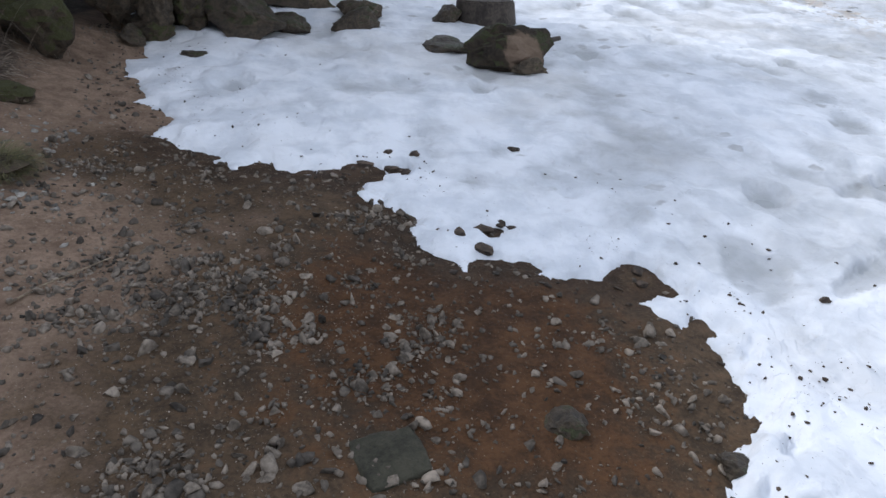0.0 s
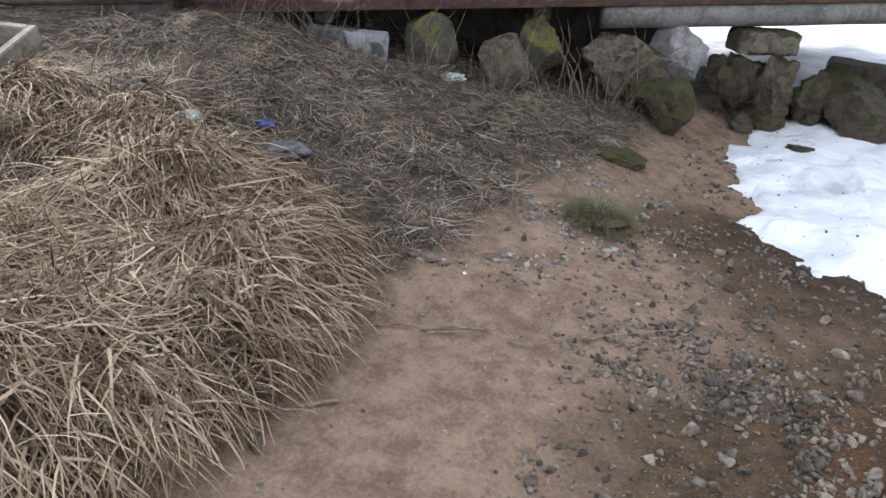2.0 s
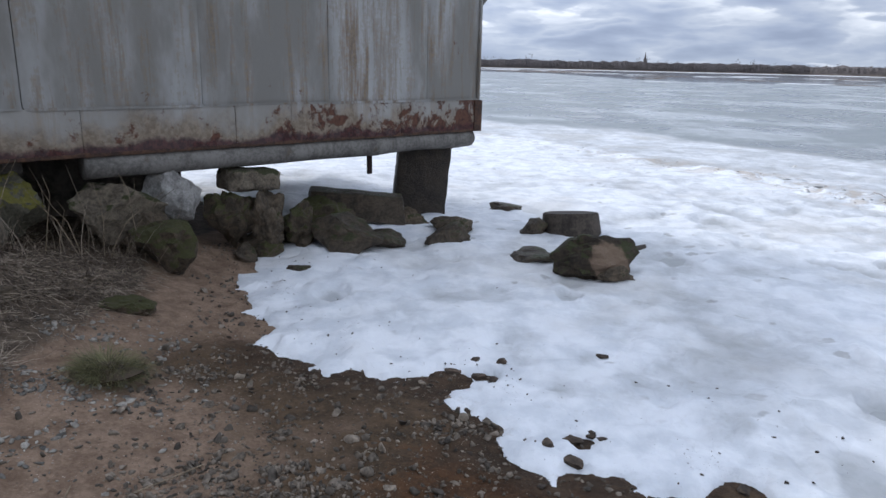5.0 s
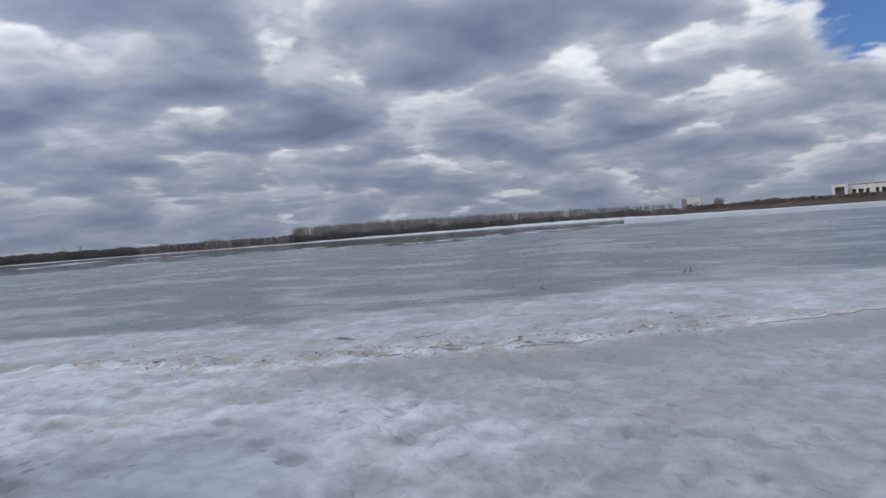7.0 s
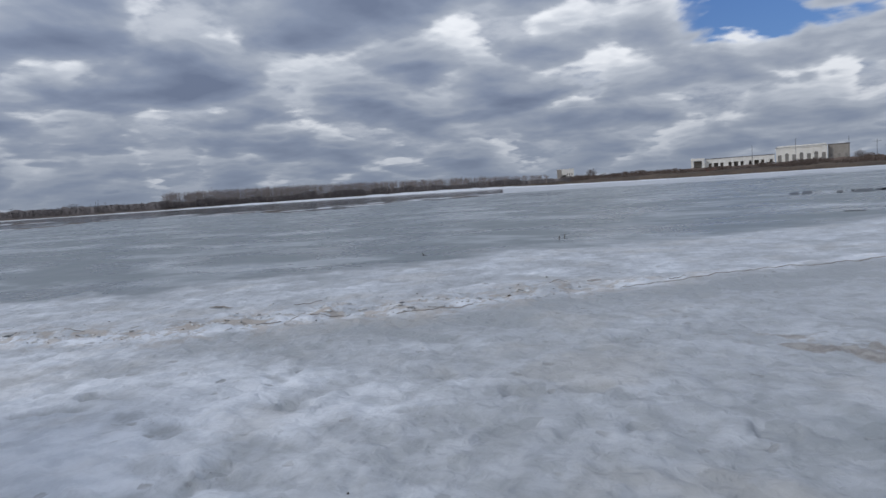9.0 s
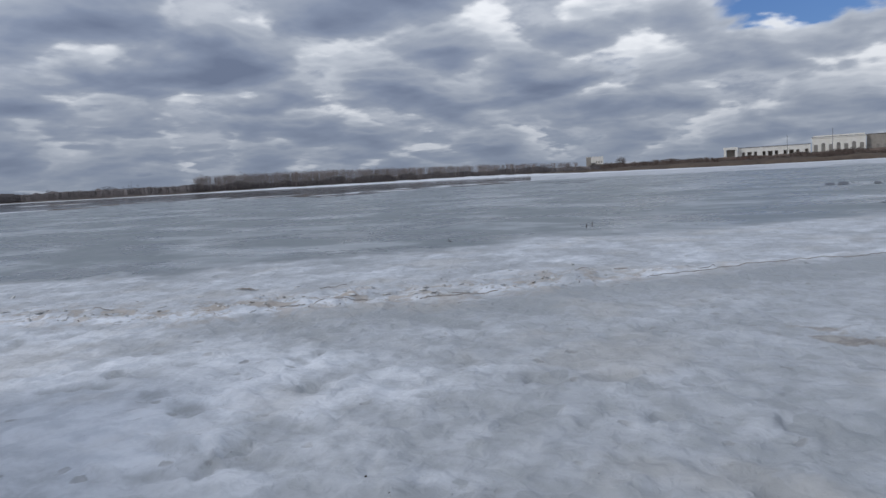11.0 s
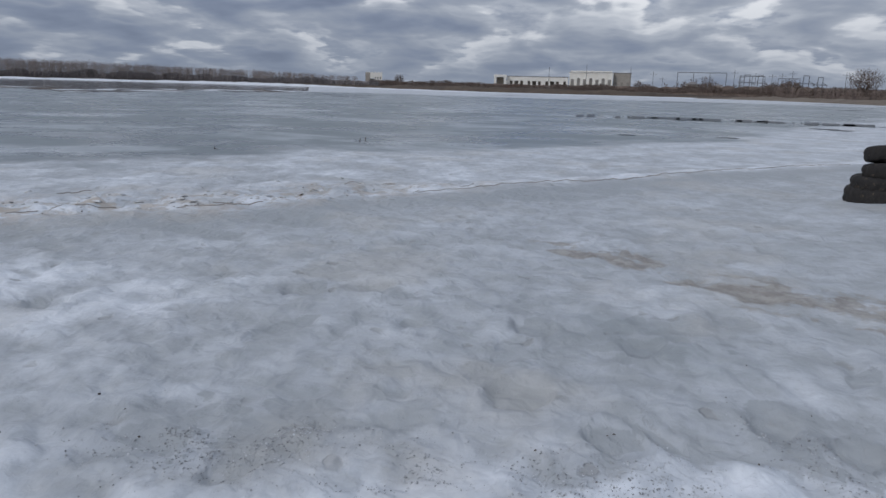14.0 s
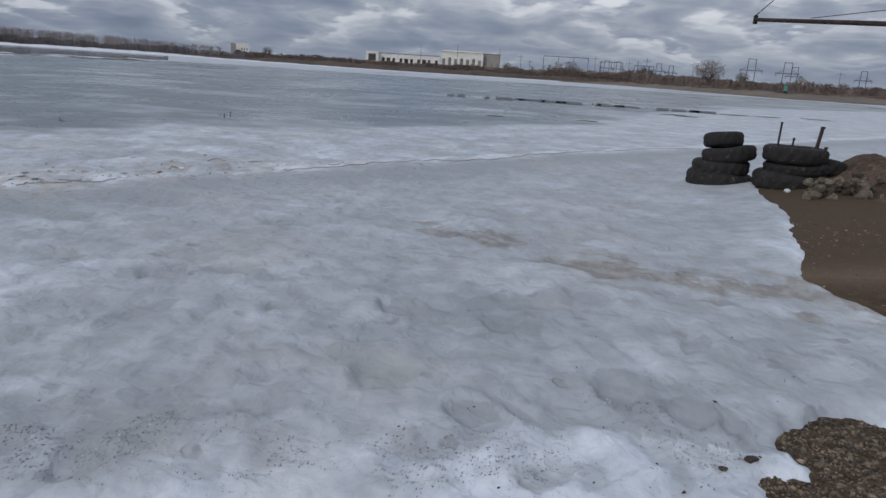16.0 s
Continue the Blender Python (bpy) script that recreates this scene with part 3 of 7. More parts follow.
def snow_edge(x, y, sd):
    """Offshore distance with the ragged bays and tongues of melting snow."""
    fine = ramp01(30 - np.hypot(x, y), 0, 25)
    for cx, cy, rad in BARE:
        sd = sd - 0.45 * np.exp(-((x - cx) ** 2 + (y - cy) ** 2) / rad**2)
    near = ramp01(7.5 - np.hypot(x, y), 0, 4)
    return sd + fine * (0.26 * fbm(x, y, 2.3, 3, 21) + (0.06 + 0.22 * near) * fbm(x, y, 7.0, 2, 25) + 0.13 * near * fbm(x, y, 20.0, 2, 29))


def dents(x, y):
    """Height and depth mask of the shallow hollows and lumps near the beach."""
    z, low = np.zeros(len(x)), np.zeros(len(x))
    near = np.flatnonzero(np.hypot(x - 4.5, y - 3) < 9)
    px, py = x[near], y[near]
    wave = 1 + 0.9 * fbm(px, py, 4.0, 3, 47)
    for cx, cy, a, b, turn, deep in DENTS:
        c, s = math.cos(turn), math.sin(turn)
        dx, dy = px - cx, py - cy
        q = np.hypot((dx * c + dy * s) / a, (-dx * s + dy * c) / b) * wave
        m = ramp01(1.25 - q, 0, 0.5)
        z[near] += deep * m
        if deep < -0.02:
            low[near] = np.maximum(low[near], m)
    return z, low


def snow_height(x, y, sd):
    e = snow_edge(x, y, sd)
    thick = -0.10 + 0.125 * ramp01(e, -0.02, 0.16) + 0.035 * ramp01(e, 0.05, 1.2) - 0.06 * ramp01(e, 1.0, 7.0)
    r = np.hypot(x, y)
    calm = ramp01(26 - r, 0, 16)
    z = thick + calm * (0.060 * fbm(x, y, 0.55, 3, 31) + 0.075 * fbm(x, y, 2.2, 4, 35) + 0.058 * fbm(x, y, 7.0, 3, 39))
    for cx, cy, rad in PITS:
        q = np.hypot(x - cx, y - cy) / rad * (1 + 1.1 * fbm(x, y, 5.0, 3, 45))
        z = z - 0.04 * ramp01(1.15 - q, 0, 0.35) + 0.015 * np.exp(-(((q - 1.3) / 0.25) ** 2))
    if len(x) > 50:
        z = z + dents(x, y)[0] * ramp01(e, 0.1, 0.5)
    ridge = ridge_crest(x, y) * calm
    torn = fbm(x, y, 1.9, 4, 43)
    return z + ridge * (0.02 + 0.07 * torn + 0.035 * ramp01(torn, 0.02, 0.06)), e


CRUST = [(2.93, 1.79, 0.35), (3.0, 1.5, 0.4), (3.12, 1.25, 0.3), (3.0, 0.6, 0.3), (3.08, -0.06, 0.25), (3.15, -0.5, 0.35), (3.9, -1.1, 0.3), (3.4, -1.4, 0.35), (0.7, 3.6, 0.4), (1.5, 3.0, 0.35)]  # dark grainy patches
PITS = [(3.93, 0.22, 0.20), (3.53, -0.28, 0.16), (5.06, 0.30, 0.15), (4.89, -0.43, 0.15), (3.78, -1.43, 0.13), (3.72, -1.62, 0.08), (3.94, -1.07, 0.12), (3.21, 3.48, 0.12), (5.49, 4.82, 0.09), (5.42, 2.2, 0.16),
        (4.5, 4.0, 0.12), (4.05, 6.19, 0.12), (3.12, 8.1, 0.2), (3.08, 6.81, 0.18), (2.08, 6.25, 0.22), (-0.9, 4.9, 0.13), (0.9, 5.0, 0.12), (2.3, 3.3, 0.10)]  # hollows and old footprints
DENTS = []  # centre, half widths, turn and depth of shallow melt hollows and lumps
_rnd = random.Random(19)
while len(DENTS) < 110:
    DENTS.append((_rnd.uniform(0.0, 9.0), _rnd.uniform(-3.2, 9.0), _rnd.uniform(0.06, 0.34), _rnd.uniform(0.05, 0.16), _rnd.uniform(0, 3.14), _rnd.choice((-0.030, -0.022, -0.015, 0.02, 0.03))))
RIDGE_U = [-60, -12.8, -9.8, -6.3, -4.7, -3.2, -1.3, 0.0, 1.1, 2.7, 5.2, 8.1, 13.0, 18.3, 60]
RIDGE_V = [14.5, 13.4, 13.2, 11.9, 11.7, 11.05, 10.0, 9.95, 10.15, 9.9, 10.1, 10.2, 10.45, 10.3, 11.0]
WHITE_U = [-60, -16, -9.2, -4.5, -2.2, 1.4, 4.3, 7.2, 11.2, 16.5, 30, 60]
WHITE_V = [18.0, 17.2, 17.3, 15.1, 15.4, 15.6, 16.1, 17.1, 16.3, 16.0, 20, 30]


def along(x, y):
    """Distance along the pressure ridge, down the river."""
    return 0.71 * x - 0.704 * y


def beyond_ridge(x, y):
    """How far out past the line of the crack that runs along the river."""
    u = along(x, y)
    return 0.704 * x + 0.71 * y - np.interp(u, RIDGE_U, RIDGE_V) - 0.5 * fbm(x, y, 0.8, 3, 53)


def ridge_crest(x, y):
    """The band of broken crust along the crack: 1 on it, 0 off it."""
    w = beyond_ridge(x, y)
    wide = np.interp(along(x, y), [-14, -6, -2, 1, 5, 7, 9], [0.5, 0.6, 0.9, 1.1, 0.9, 0.5, 0.25])
    return np.exp(-(((w - 0.6 * wide) / wide) ** 2))


def ridge_point(u, w):
    """The place u along the ridge and w out past its line."""
    v = np.interp(u, RIDGE_U, RIDGE_V) + w
    return 0.71 * u + 0.704 * v, -0.704 * u + 0.71 * v


def soil():
    """One sheet of beach, bank and land, fine near the walk and coarse far off."""
    k = np.linspace(-1, 1, 521)
    u = 7.2 * k + 60 * k**7 + 430 * np.abs(k) ** 25 * np.sign(k)
    gx, gy = np.meshgrid(u - 0.3, u + 2.2, indexing="ij")
    x, y = gx.ravel(), gy.ravel()
    sd = offshore(x, y)
    z = soil_height(x, y, sd)
    n = len(u)
    i = np.arange(n * n).reshape(n, n)
    quads = np.stack([i[:-1, :-1], i[1:, :-1], i[1:, 1:], i[:-1, 1:]], -1).reshape(-1, 4)
    keep = (sd[quads] < 4.0).any(1)
    ob = quad_mesh("ground", np.stack([x, y, z], -1), quads[keep], M_SOIL)
    edge = snow_edge(x, y, sd)
    reach = 1.1 - 1.05 * ramp01(y, 1.5, 3.1)
    wet = 1 - ramp01(-edge - reach, 0.0, 1.3) + 0.40 * fbm(x, y, 1.1, 3, 61)
    wet = wet * (1 - 0.75 * ramp01(y, 3.2, 4.4))
    cove = ramp01(x, 5.5, 7.5)
    wet = np.maximum(wet * (1 - 0.75 * cove), 0.66 * cove)
    rust = 1.0 * np.exp(-(((x - 0.35) / 0.95) ** 2 + ((y - 2.0) / 1.0) ** 2)) + 0.5 * fbm(x, y, 1.6, 3, 65) * np.exp(-((x - 0.6) / 1.2) ** 2)
    turf = turf_cover(x, y) + ramp01(-sd, 8, 14)
    attribute(ob, "wet", wet)
    attribute(ob, "rust", rust)
    attribute(ob, "turf", turf)
    attribute(ob, "soak", np.exp(-((edge / 0.38) ** 2)) * ramp01(y, 1.6, 2.8) * (1 - ramp01(y, 3.7, 4.5)) * 0.85 + 0.25 * fbm(x, y, 3.0, 3, 63))
    return tagged(ob, "brown sandy beach and grassy bank, wet by the snow", "ground", kind="structure")


def river():
    """The frozen river as one sheet to the horizon, its edge melted back on the beach."""
    r = 0.9 * np.exp(np.arange(0, 590) * 0.0138)
    a = np.concatenate([np.arange(-100, -66, 4.0), np.arange(-66, 126, 0.36), np.arange(126, 260, 4.0)])
    rr, aa = np.meshgrid(r, np.radians(a), indexing="ij")
    x, y = (rr * np.sin(aa)).ravel(), (rr * np.cos(aa)).ravel()
    sd = offshore(x, y)
    z, e = snow_height(x, y, sd)
    nr, na = rr.shape
    i = np.arange(nr * na).reshape(nr, na)
    quads = np.stack([i[:-1, :-1], i[:-1, 1:], i[1:, 1:], i[1:, :-1]], -1).reshape(-1, 4)
    ground = soil_height(x, y, sd)
    film = ground + np.clip(0.30 * e, -0.06, 0.035)
    z = np.where(e > 0, np.minimum(np.maximum(z, film), ground + 1.1 * e), ground + np.maximum(1.1 * e, -0.06))
    keep = (e[quads] > -0.12).any(1)
    ob = quad_mesh("river_ice", np.stack([x, y, z], -1), quads[keep][:, ::-1], M_ICE)
    far = np.hypot(x, y)
    past = 0.704 * x + 0.71 * y - np.interp(along(x, y), WHITE_U, WHITE_V) + 3.0 * fbm(x, y, 0.22, 4, 71)
    crest = ridge_crest(x, y)
    over = beyond_ridge(x, y)
    bearing = np.degrees(np.arctan2(x, y))
    glaze = ramp01(past, -1.2, 2.2) * (0.88 + 0.22 * fbm(x, y, 0.05, 3, 72)) - 0.20 * ramp01(bearing + 30 * fbm(x, y, 0.03, 3, 73), 98, 118) * ramp01(far, 25, 45)
    shelf = ramp01(bearing, 62, 65) * ramp01(far + 50 * fbm(x, y, 0.03, 3, 74), 150, 190)
    glaze = glaze * (1 - 0.9 * shelf) * (1 - 0.5 * ramp01(far, 300, 600))
    ridge = crest * (0.35 + 1.5 * ramp01(0.030 - np.abs(fbm(x, y, 1.5, 5, 77)), 0, 0.03))
    line = x - np.interp(y, [-3.63, -2.97, -2.44, -2, -1.27, -0.66, -0.51, 0.34, 1.39, 3], [6.08, 6.12, 6.21, 6.33, 6.47, 6.85, 7.15, 7.49, 7.83, 8.4]) + 0.5 * fbm(x, y, 1.3, 4, 75)
    streak = (np.exp(-((line / 0.17) ** 2)) + 0.8 * np.exp(-(((line - 0.42 - 0.1 * y) / 0.10) ** 2)) + 0.40 * np.exp(-(((line - 0.3) / 0.5) ** 2))) * ramp01(-y, -1.8, 1.8) + 0.5 * np.exp(-(((line + 0.5) / 0.10) ** 2)) * ramp01(-y, 0.5, 2.0)
    dirt = 0.25 * ridge + 1.75 * streak * (0.22 + 1.25 * ramp01(fbm(x, y, 3.2, 6, 76), -0.08, 0.16)) + 0.16 * np.exp(-((e - 0.02) / 0.05) ** 2) + 0.16 * np.exp(-((e - 0.3) / 0.7) ** 2) + 0.08
    pits = sum(np.exp(-((x - cx) ** 2 + (y - cy) ** 2) / (0.8 * rad) ** 2) for cx, cy, rad in PITS)
    dirt = dirt + 0.06 * pits
    crusty = sum(np.exp(-((x - cx) ** 2 + (y - cy) ** 2) / rad**2) for cx, cy, rad in CRUST) * (0.5 + 1.6 * ramp01(fbm(x, y, 5.0, 3, 79), -0.05, 0.12))
    dirt = dirt + 0.07 * crusty
    # left floor, and the patch at (0.4, 4.4), colour in the shed's shade
    near_grey = np.where(x > 3.5, ramp01(sd, -0.3, 0.35), ramp01(sd, 0.2, 1.8)) * (1 - ramp01(over, -0.5, 0.3)) * (0.40 + 0.60 * ramp01(x, 0.2, 2.4))
    # follows the relief noise, so shade in the hollows goes into the colour
    hollow = ramp01(-fbm(x, y, 2.2, 4, 35), -0.05, 0.32) * ramp01(30 - far, 0, 15)
    slush_shade = 0.28 * dents(x, y)[1] + 0.30 * hollow + 0.50 * ramp01(over, 0, 0.6) + 0.75 * pits + 0.16 * crusty + 0.05 + 0.10 * np.exp(-(((x - 0.4) / 1.6) ** 2 + ((y - 4.4) / 1.5) ** 2)) + 0.66 * near_grey * (1 - 0.55 * ramp01(y, 2.2, 4.2) * (1 - ramp01(x, 4.5, 6.5))) + 0.30 * np.exp(-((over + 0.9) / 0.9) ** 2) * ramp01(along(x, y), -3, 3)
    attribute(ob, "glaze", glaze)
    attribute(ob, "dirt", dirt)
    attribute(ob, "slush_shade", slush_shade)
    attribute(ob, "ridge", crest * np.interp(along(x, y), [-9, -5, 4, 8], [0.5, 1.0, 1.0, 0.3]))
    return tagged(ob, "frozen river with melting dirty snow and grey wet ice", "river ice", kind="structure")


def ground_at(x, y):
    return float(soil_height(np.array([x]), np.array([y]))[0])


def ice_at(x, y):
    x, y = np.array([x]), np.array([y])
    sd = offshore(x, y)
    return float(max(snow_height(x, y, sd)[0][0], soil_height(x, y, sd)[0]))


soil()
river()

# ---- stones ----


def rock(name, size, seed, mat, cuts=12, rough=0.16, detail=4):
    """A boulder: a lump with broken flat faces and a coarse skin."""
    bm = bmesh.new()
    bmesh.ops.create_icosphere(bm, subdivisions=detail, radius=0.5)
    rnd = random.Random(seed)
    planes = []
    for _ in range(cuts):
        v = Vector((rnd.gauss(0, 1), rnd.gauss(0, 1), rnd.gauss(0, 0.8))).normalized()
        planes.append((v, rnd.uniform(0.24, 0.42)))
    off = Vector((seed * 3.7, seed * 1.3, 0))
    for v in bm.verts:
        for way, d in planes:
            over = v.co.dot(way) - d
            if over > 0:
                v.co -= way * over * 0.92
        p = v.co * 2.2 + off
        chip = abs(noise.noise(v.co * 5.5 + off)) - 0.25
        v.co += v.co.normalized() * rough * (noise.fractal(p, 0.75, 2.1, 6) * 0.55 + 0.30 * chip + 0.22 * noise.fractal(v.co * 9 + off, 0.7, 2.2, 4))
        v.co = Vector((v.co.x * size[0], v.co.y * size[1], v.co.z * size[2]))
    me = bpy.data.meshes.new(name)
    bm.to_mesh(me)
    bm.free()
    me.materials.append(mat)
    me.shade_smooth()
    me.set_sharp_from_angle(angle=radians(28))
    return new(name, me)


def place_rock(name, label, x, y, size, seed, mat, sink=0.25, turn=0.0, tilt=(0, 0), on_ice=True, z=None, group="", category="boulder", cuts=12, rough=0.16):
    ob = rock(name, (size[0] / 0.86, size[1] / 0.86, size[2] / 0.80), seed, mat, cuts, rough)
    base = (ice_at(x, y) if on_ice else ground_at(x, y)) if z is None else z
    ob.matrix_world = pose(x, y, base + size[2] * (0.5 - sink), tilt[0], tilt[1], turn)
    return tagged(ob, label, category, group)


def block(name, label, x, y, z, size, mat, seed, turn=0.0, tilt=(0, 0), bevel=0.03, group="", category="stone"):
    """A squared block of stone or concrete with chipped arrises."""
    bm = box((1, 1, 1), jitter=0.05, seed=seed)
    bmesh.ops.subdivide_edges(bm, edges=bm.edges[:], cuts=11, use_grid_fill=True)
    off = Vector((seed * 2.3, seed * 0.7, 0))
    for v in bm.verts:
        near = sorted(0.5 - abs(c) for c in v.co)
        edge = max(0.0, 1 - (near[0] + near[1]) / 0.16)
        p = Vector((v.co.x * size[0], v.co.y * size[1], v.co.z * size[2]))
        wear = edge * (0.6 + 1.4 * max(0.0, noise.noise(p * 6 + off))) * bevel
        v.co = p - p.normalized() * wear + p.normalized() * 0.013 * noise.fractal(p * 8 + off, 0.8, 2.0, 5)
    ob = part(name, bm, mat, None, smooth=True)
    ob.data.set_sharp_from_angle(angle=radians(35))
    ob.matrix_world = pose(x, y, z, tilt[0], tilt[1], turn)
    return tagged(ob, label, category, group)


def stones():
    ice, bank_group = "rocks in the snow", "stones under the shed"
    place_rock("boulder", "large mossy boulder with a bare tan patch in the snow", 1.20, 5.72, (0.84, 0.62, 0.37), 11, M_PATCH, 0.2, 15, group=ice)
    place_rock("flat_rock", "flat brown rock lying in the snow beside a boulder", 0.78, 6.12, (0.55, 0.36, 0.16), 5, M_DARK, 0.45, -30, group=ice)
    place_rock("small_rock", "small dark rock at the foot of the boulder", 1.36, 5.43, (0.32, 0.22, 0.14), 6, M_ROCK, 0.3, 10, group=ice)
    place_rock("small_rock", "small dark rock beside a sawn log", 0.86, 7.15, (0.36, 0.26, 0.20), 7, M_DARK, 0.3, 20, group=ice)
    place_rock("flat_rock", "low dark rock out in the snow", 0.64, 8.30, (0.42, 0.30, 0.13), 8, M_DARK, 0.3, 0, group=ice)
    place_rock("rock", "dark rounded rock sunk in the snow", -0.06, 6.62, (0.50, 0.34, 0.24), 9, M_DARK, 0.3, 10, group=ice)
    place_rock("flat_rock", "pale flat rock in the snow near the pile", 0.03, 7.08, (0.52, 0.40, 0.18), 10, M_ROCK, 0.3, -20, group=ice)
    place_rock("rock", "grey rounded rock by the concrete pile", -0.50, 7.36, (0.42, 0.34, 0.22), 12, M_ROCK, 0.3, 0, group=ice)
    place_rock("rock", "large dark boulder at the edge of the snow", -1.02, 6.32, (0.80, 0.58, 0.36), 14, M_DARK, 0.25, -35, group=ice)
    place_rock("flat_rock", "wet mossy rock at the edge of the snow", -0.62, 6.46, (0.52, 0.36, 0.20), 15, M_DARK, 0.35, -20, group=ice)
    place_rock("small_stone", "dark stone melted into a hollow in the snow", -1.28, 5.50, (0.20, 0.15, 0.06), 16, M_DARK, 0.3, 0, group=ice)
    place_rock("mossy_rock", "mossy rocks heaped beside a concrete slab", -1.35, 6.92, (0.62, 0.5, 0.42), 17, M_MOSSY, 0.25, 30, group=ice)
    place_rock("mossy_rock", "low mossy rock beside the concrete pier", -1.62, 6.55, (0.42, 0.38, 0.34), 18, M_MOSSY, 0.25, 70, group=ice)
    place_rock("mossy_rock", "dark mossy rock at the foot of the pier", -1.75, 6.1, (0.36, 0.30, 0.22), 19, M_DARK, 0.25, 10, group=ice)
    block("concrete_slab", "old concrete beam lying among mossy rocks", -1.04, 7.30, 0.25, (1.02, 0.30, 0.30), M_DARK, 3, 6, (0, 5), 0.02, category="concrete slab")
    place_rock("mossy_rock", "green mossy rock against a concrete beam", -1.24, 6.74, (0.72, 0.40, 0.44), 20, M_MOSSY, 0.2, 25, group=ice)
    place_rock("small_rock", "small dark rock below the mossy heap", -1.42, 6.30, (0.30, 0.22, 0.16), 24, M_DARK, 0.25, 50, group=ice)
    place_rock("mossy_boulder", "dark mossy boulder on the sand below the bank", -2.30, 5.30, (0.62, 0.46, 0.42), 21, M_MOSSY, 0.16, -40, on_ice=False)
    place_rock("mossy_stone", "low mossy stone in the dry grass", -2.08, 4.10, (0.30, 0.22, 0.15), 22, M_MOSSY, 0.3, 10, on_ice=False)
    place_rock("stone", "brown stone in the dead grass", -2.62, 3.72, (0.20, 0.14, 0.11), 23, M_ROCK, 0.3, 40, on_ice=False)
    g = bank_group
    place_rock("mossy_rock", "dark mossy rock propping a flat stone", -1.99, 6.02, (0.46, 0.40, 0.62), 31, M_MOSSY, 0.0, 46, (8, -8), z=0.04, group=g, category="rock", cuts=16, rough=0.24)
    place_rock("mossy_rock", "upright dark rock under a flat stone", -1.70, 6.12, (0.44, 0.34, 0.52), 32, M_ROCK, 0.0, 20, (-6, 10), z=0.08, group=g, category="rock", cuts=16, rough=0.24)
    place_rock("mossy_rock", "small upright mossy rock in the heap", -1.46, 6.28, (0.38, 0.30, 0.42), 25, M_MOSSY, 0.0, 80, (5, 6), z=0.05, group=g, category="rock", cuts=14, rough=0.22)
    place_rock("mossy_rock", "small mossy rock at the foot of the heap", -1.66, 5.98, (0.28, 0.22, 0.22), 26, M_MOSSY, 0.2, 15, group=g, category="rock", cuts=14)
    place_rock("mossy_rock", "dark broken rock in the heap", -1.84, 5.84, (0.24, 0.2, 0.18), 27, M_DARK, 0.2, 70, on_ice=False, group=g, category="rock", cuts=14)
    block("flat_stone", "flat grey stone wedged under the beam", -1.86, 6.16, 0.70, (0.50, 0.34, 0.19), M_CONC, 32, 42, (0, 3), 0.03, g)
    place_rock("pale_boulder", "pale grey boulder under the shed's beam", -2.36, 5.70, (0.58, 0.44, 0.46), 33, M_PALE, 0.0, 44, z=0.36, group=g, cuts=16, rough=0.10)
    place_rock("grey_boulder", "large grey boulder under the shed", -2.66, 5.24, (0.74, 0.44, 0.50), 34, M_CONC, 0.0, 50, z=0.33, group=g, cuts=16)
    place_rock("brown_rock", "brown rock against a grey boulder", -2.46, 5.34, (0.40, 0.30, 0.34), 28, M_ROCK, 0.0, 30, z=0.22, group=g, category="rock", cuts=16)
    place_rock("green_boulder", "green mossy boulder under the shed", -3.22, 4.88, (0.44, 0.40, 0.44), 35, M_GREEN, 0.0, 0, z=0.42, group=g)
    block("cut_stone", "angular grey block leaning in dead grass", -3.22, 4.38, 0.62, (0.30, 0.27, 0.38), M_CONC, 36, 24, (10, -20), 0.035, g)
    place_rock("green_boulder", "rounded boulder with yellow-green moss", -3.80, 4.15, (0.46, 0.40, 0.42), 37, M_GREEN, 0.0, 0, z=0.52, group=g, rough=0.08, cuts=8)
    block("painted_slab", "grey concrete slab with flaking pale paint", -4.10, 3.63, 0.78, (0.60, 0.2, 0.20), M_SPECK, 38, 45, (0, 7), 0.02, g, "concrete slab")
    # sawn round of a log, frozen in
    bm = bar((0, 0, -0.12), (0, 0, 0.19), 0.32, 26, 0.305)
    bmesh.ops.bevel(bm, geom=[e for e in bm.edges if abs(e.verts[0].co.z - e.verts[1].co.z) < 0.01], offset=0.012, segments=2, affect="EDGES")
    for v in bm.verts:
        v.co += Vector((v.co.x, v.co.y, 0)) * 0.10 * noise.noise(v.co * 3)
    log = part("sawn_log", bm, M_LOG, None, smooth=True)
    log.data.set_sharp_from_angle(angle=radians(40))
    log.matrix_world = pose(1.28, 7.28, ice_at(1.28, 7.28) + 0.0, -8, -2, 0)
    tagged(log, "short round of sawn log frozen into the snow", "log")
    # single stones on the wet beach
    block("green_stone", "flat greenish stone half buried in wet sand", 0.07, 1.40, ground_at(0.07, 1.4) - 0.012, (0.21, 0.20, 0.05), stone_material("greenish_stone", (0.046, 0.044, 0.026), (0.105, 0.098, 0.064)), 41, 22, (2, 1), 0.012)
    place_rock("brown_stone", "round dark stone in wet sand", 0.66, 1.56, (0.17, 0.14, 0.07), 42, M_DARK, 0.3, 0, on_ice=False, category="stone")
    place_rock("brown_stone", "dark stone at the ragged edge of the snow", 1.19, 1.40, (0.14, 0.10, 0.07), 43, M_DARK, 0.25, 0, on_ice=False, category="stone")
    place_rock("flat_stone", "pale flat stone on the sand by the reeds", -2.12, 2.18, (0.13, 0.08, 0.04), 44, M_RUBBLE, 0.2, 10, on_ice=False, category="stone")


stones()

# ---- the shed on blocks ----

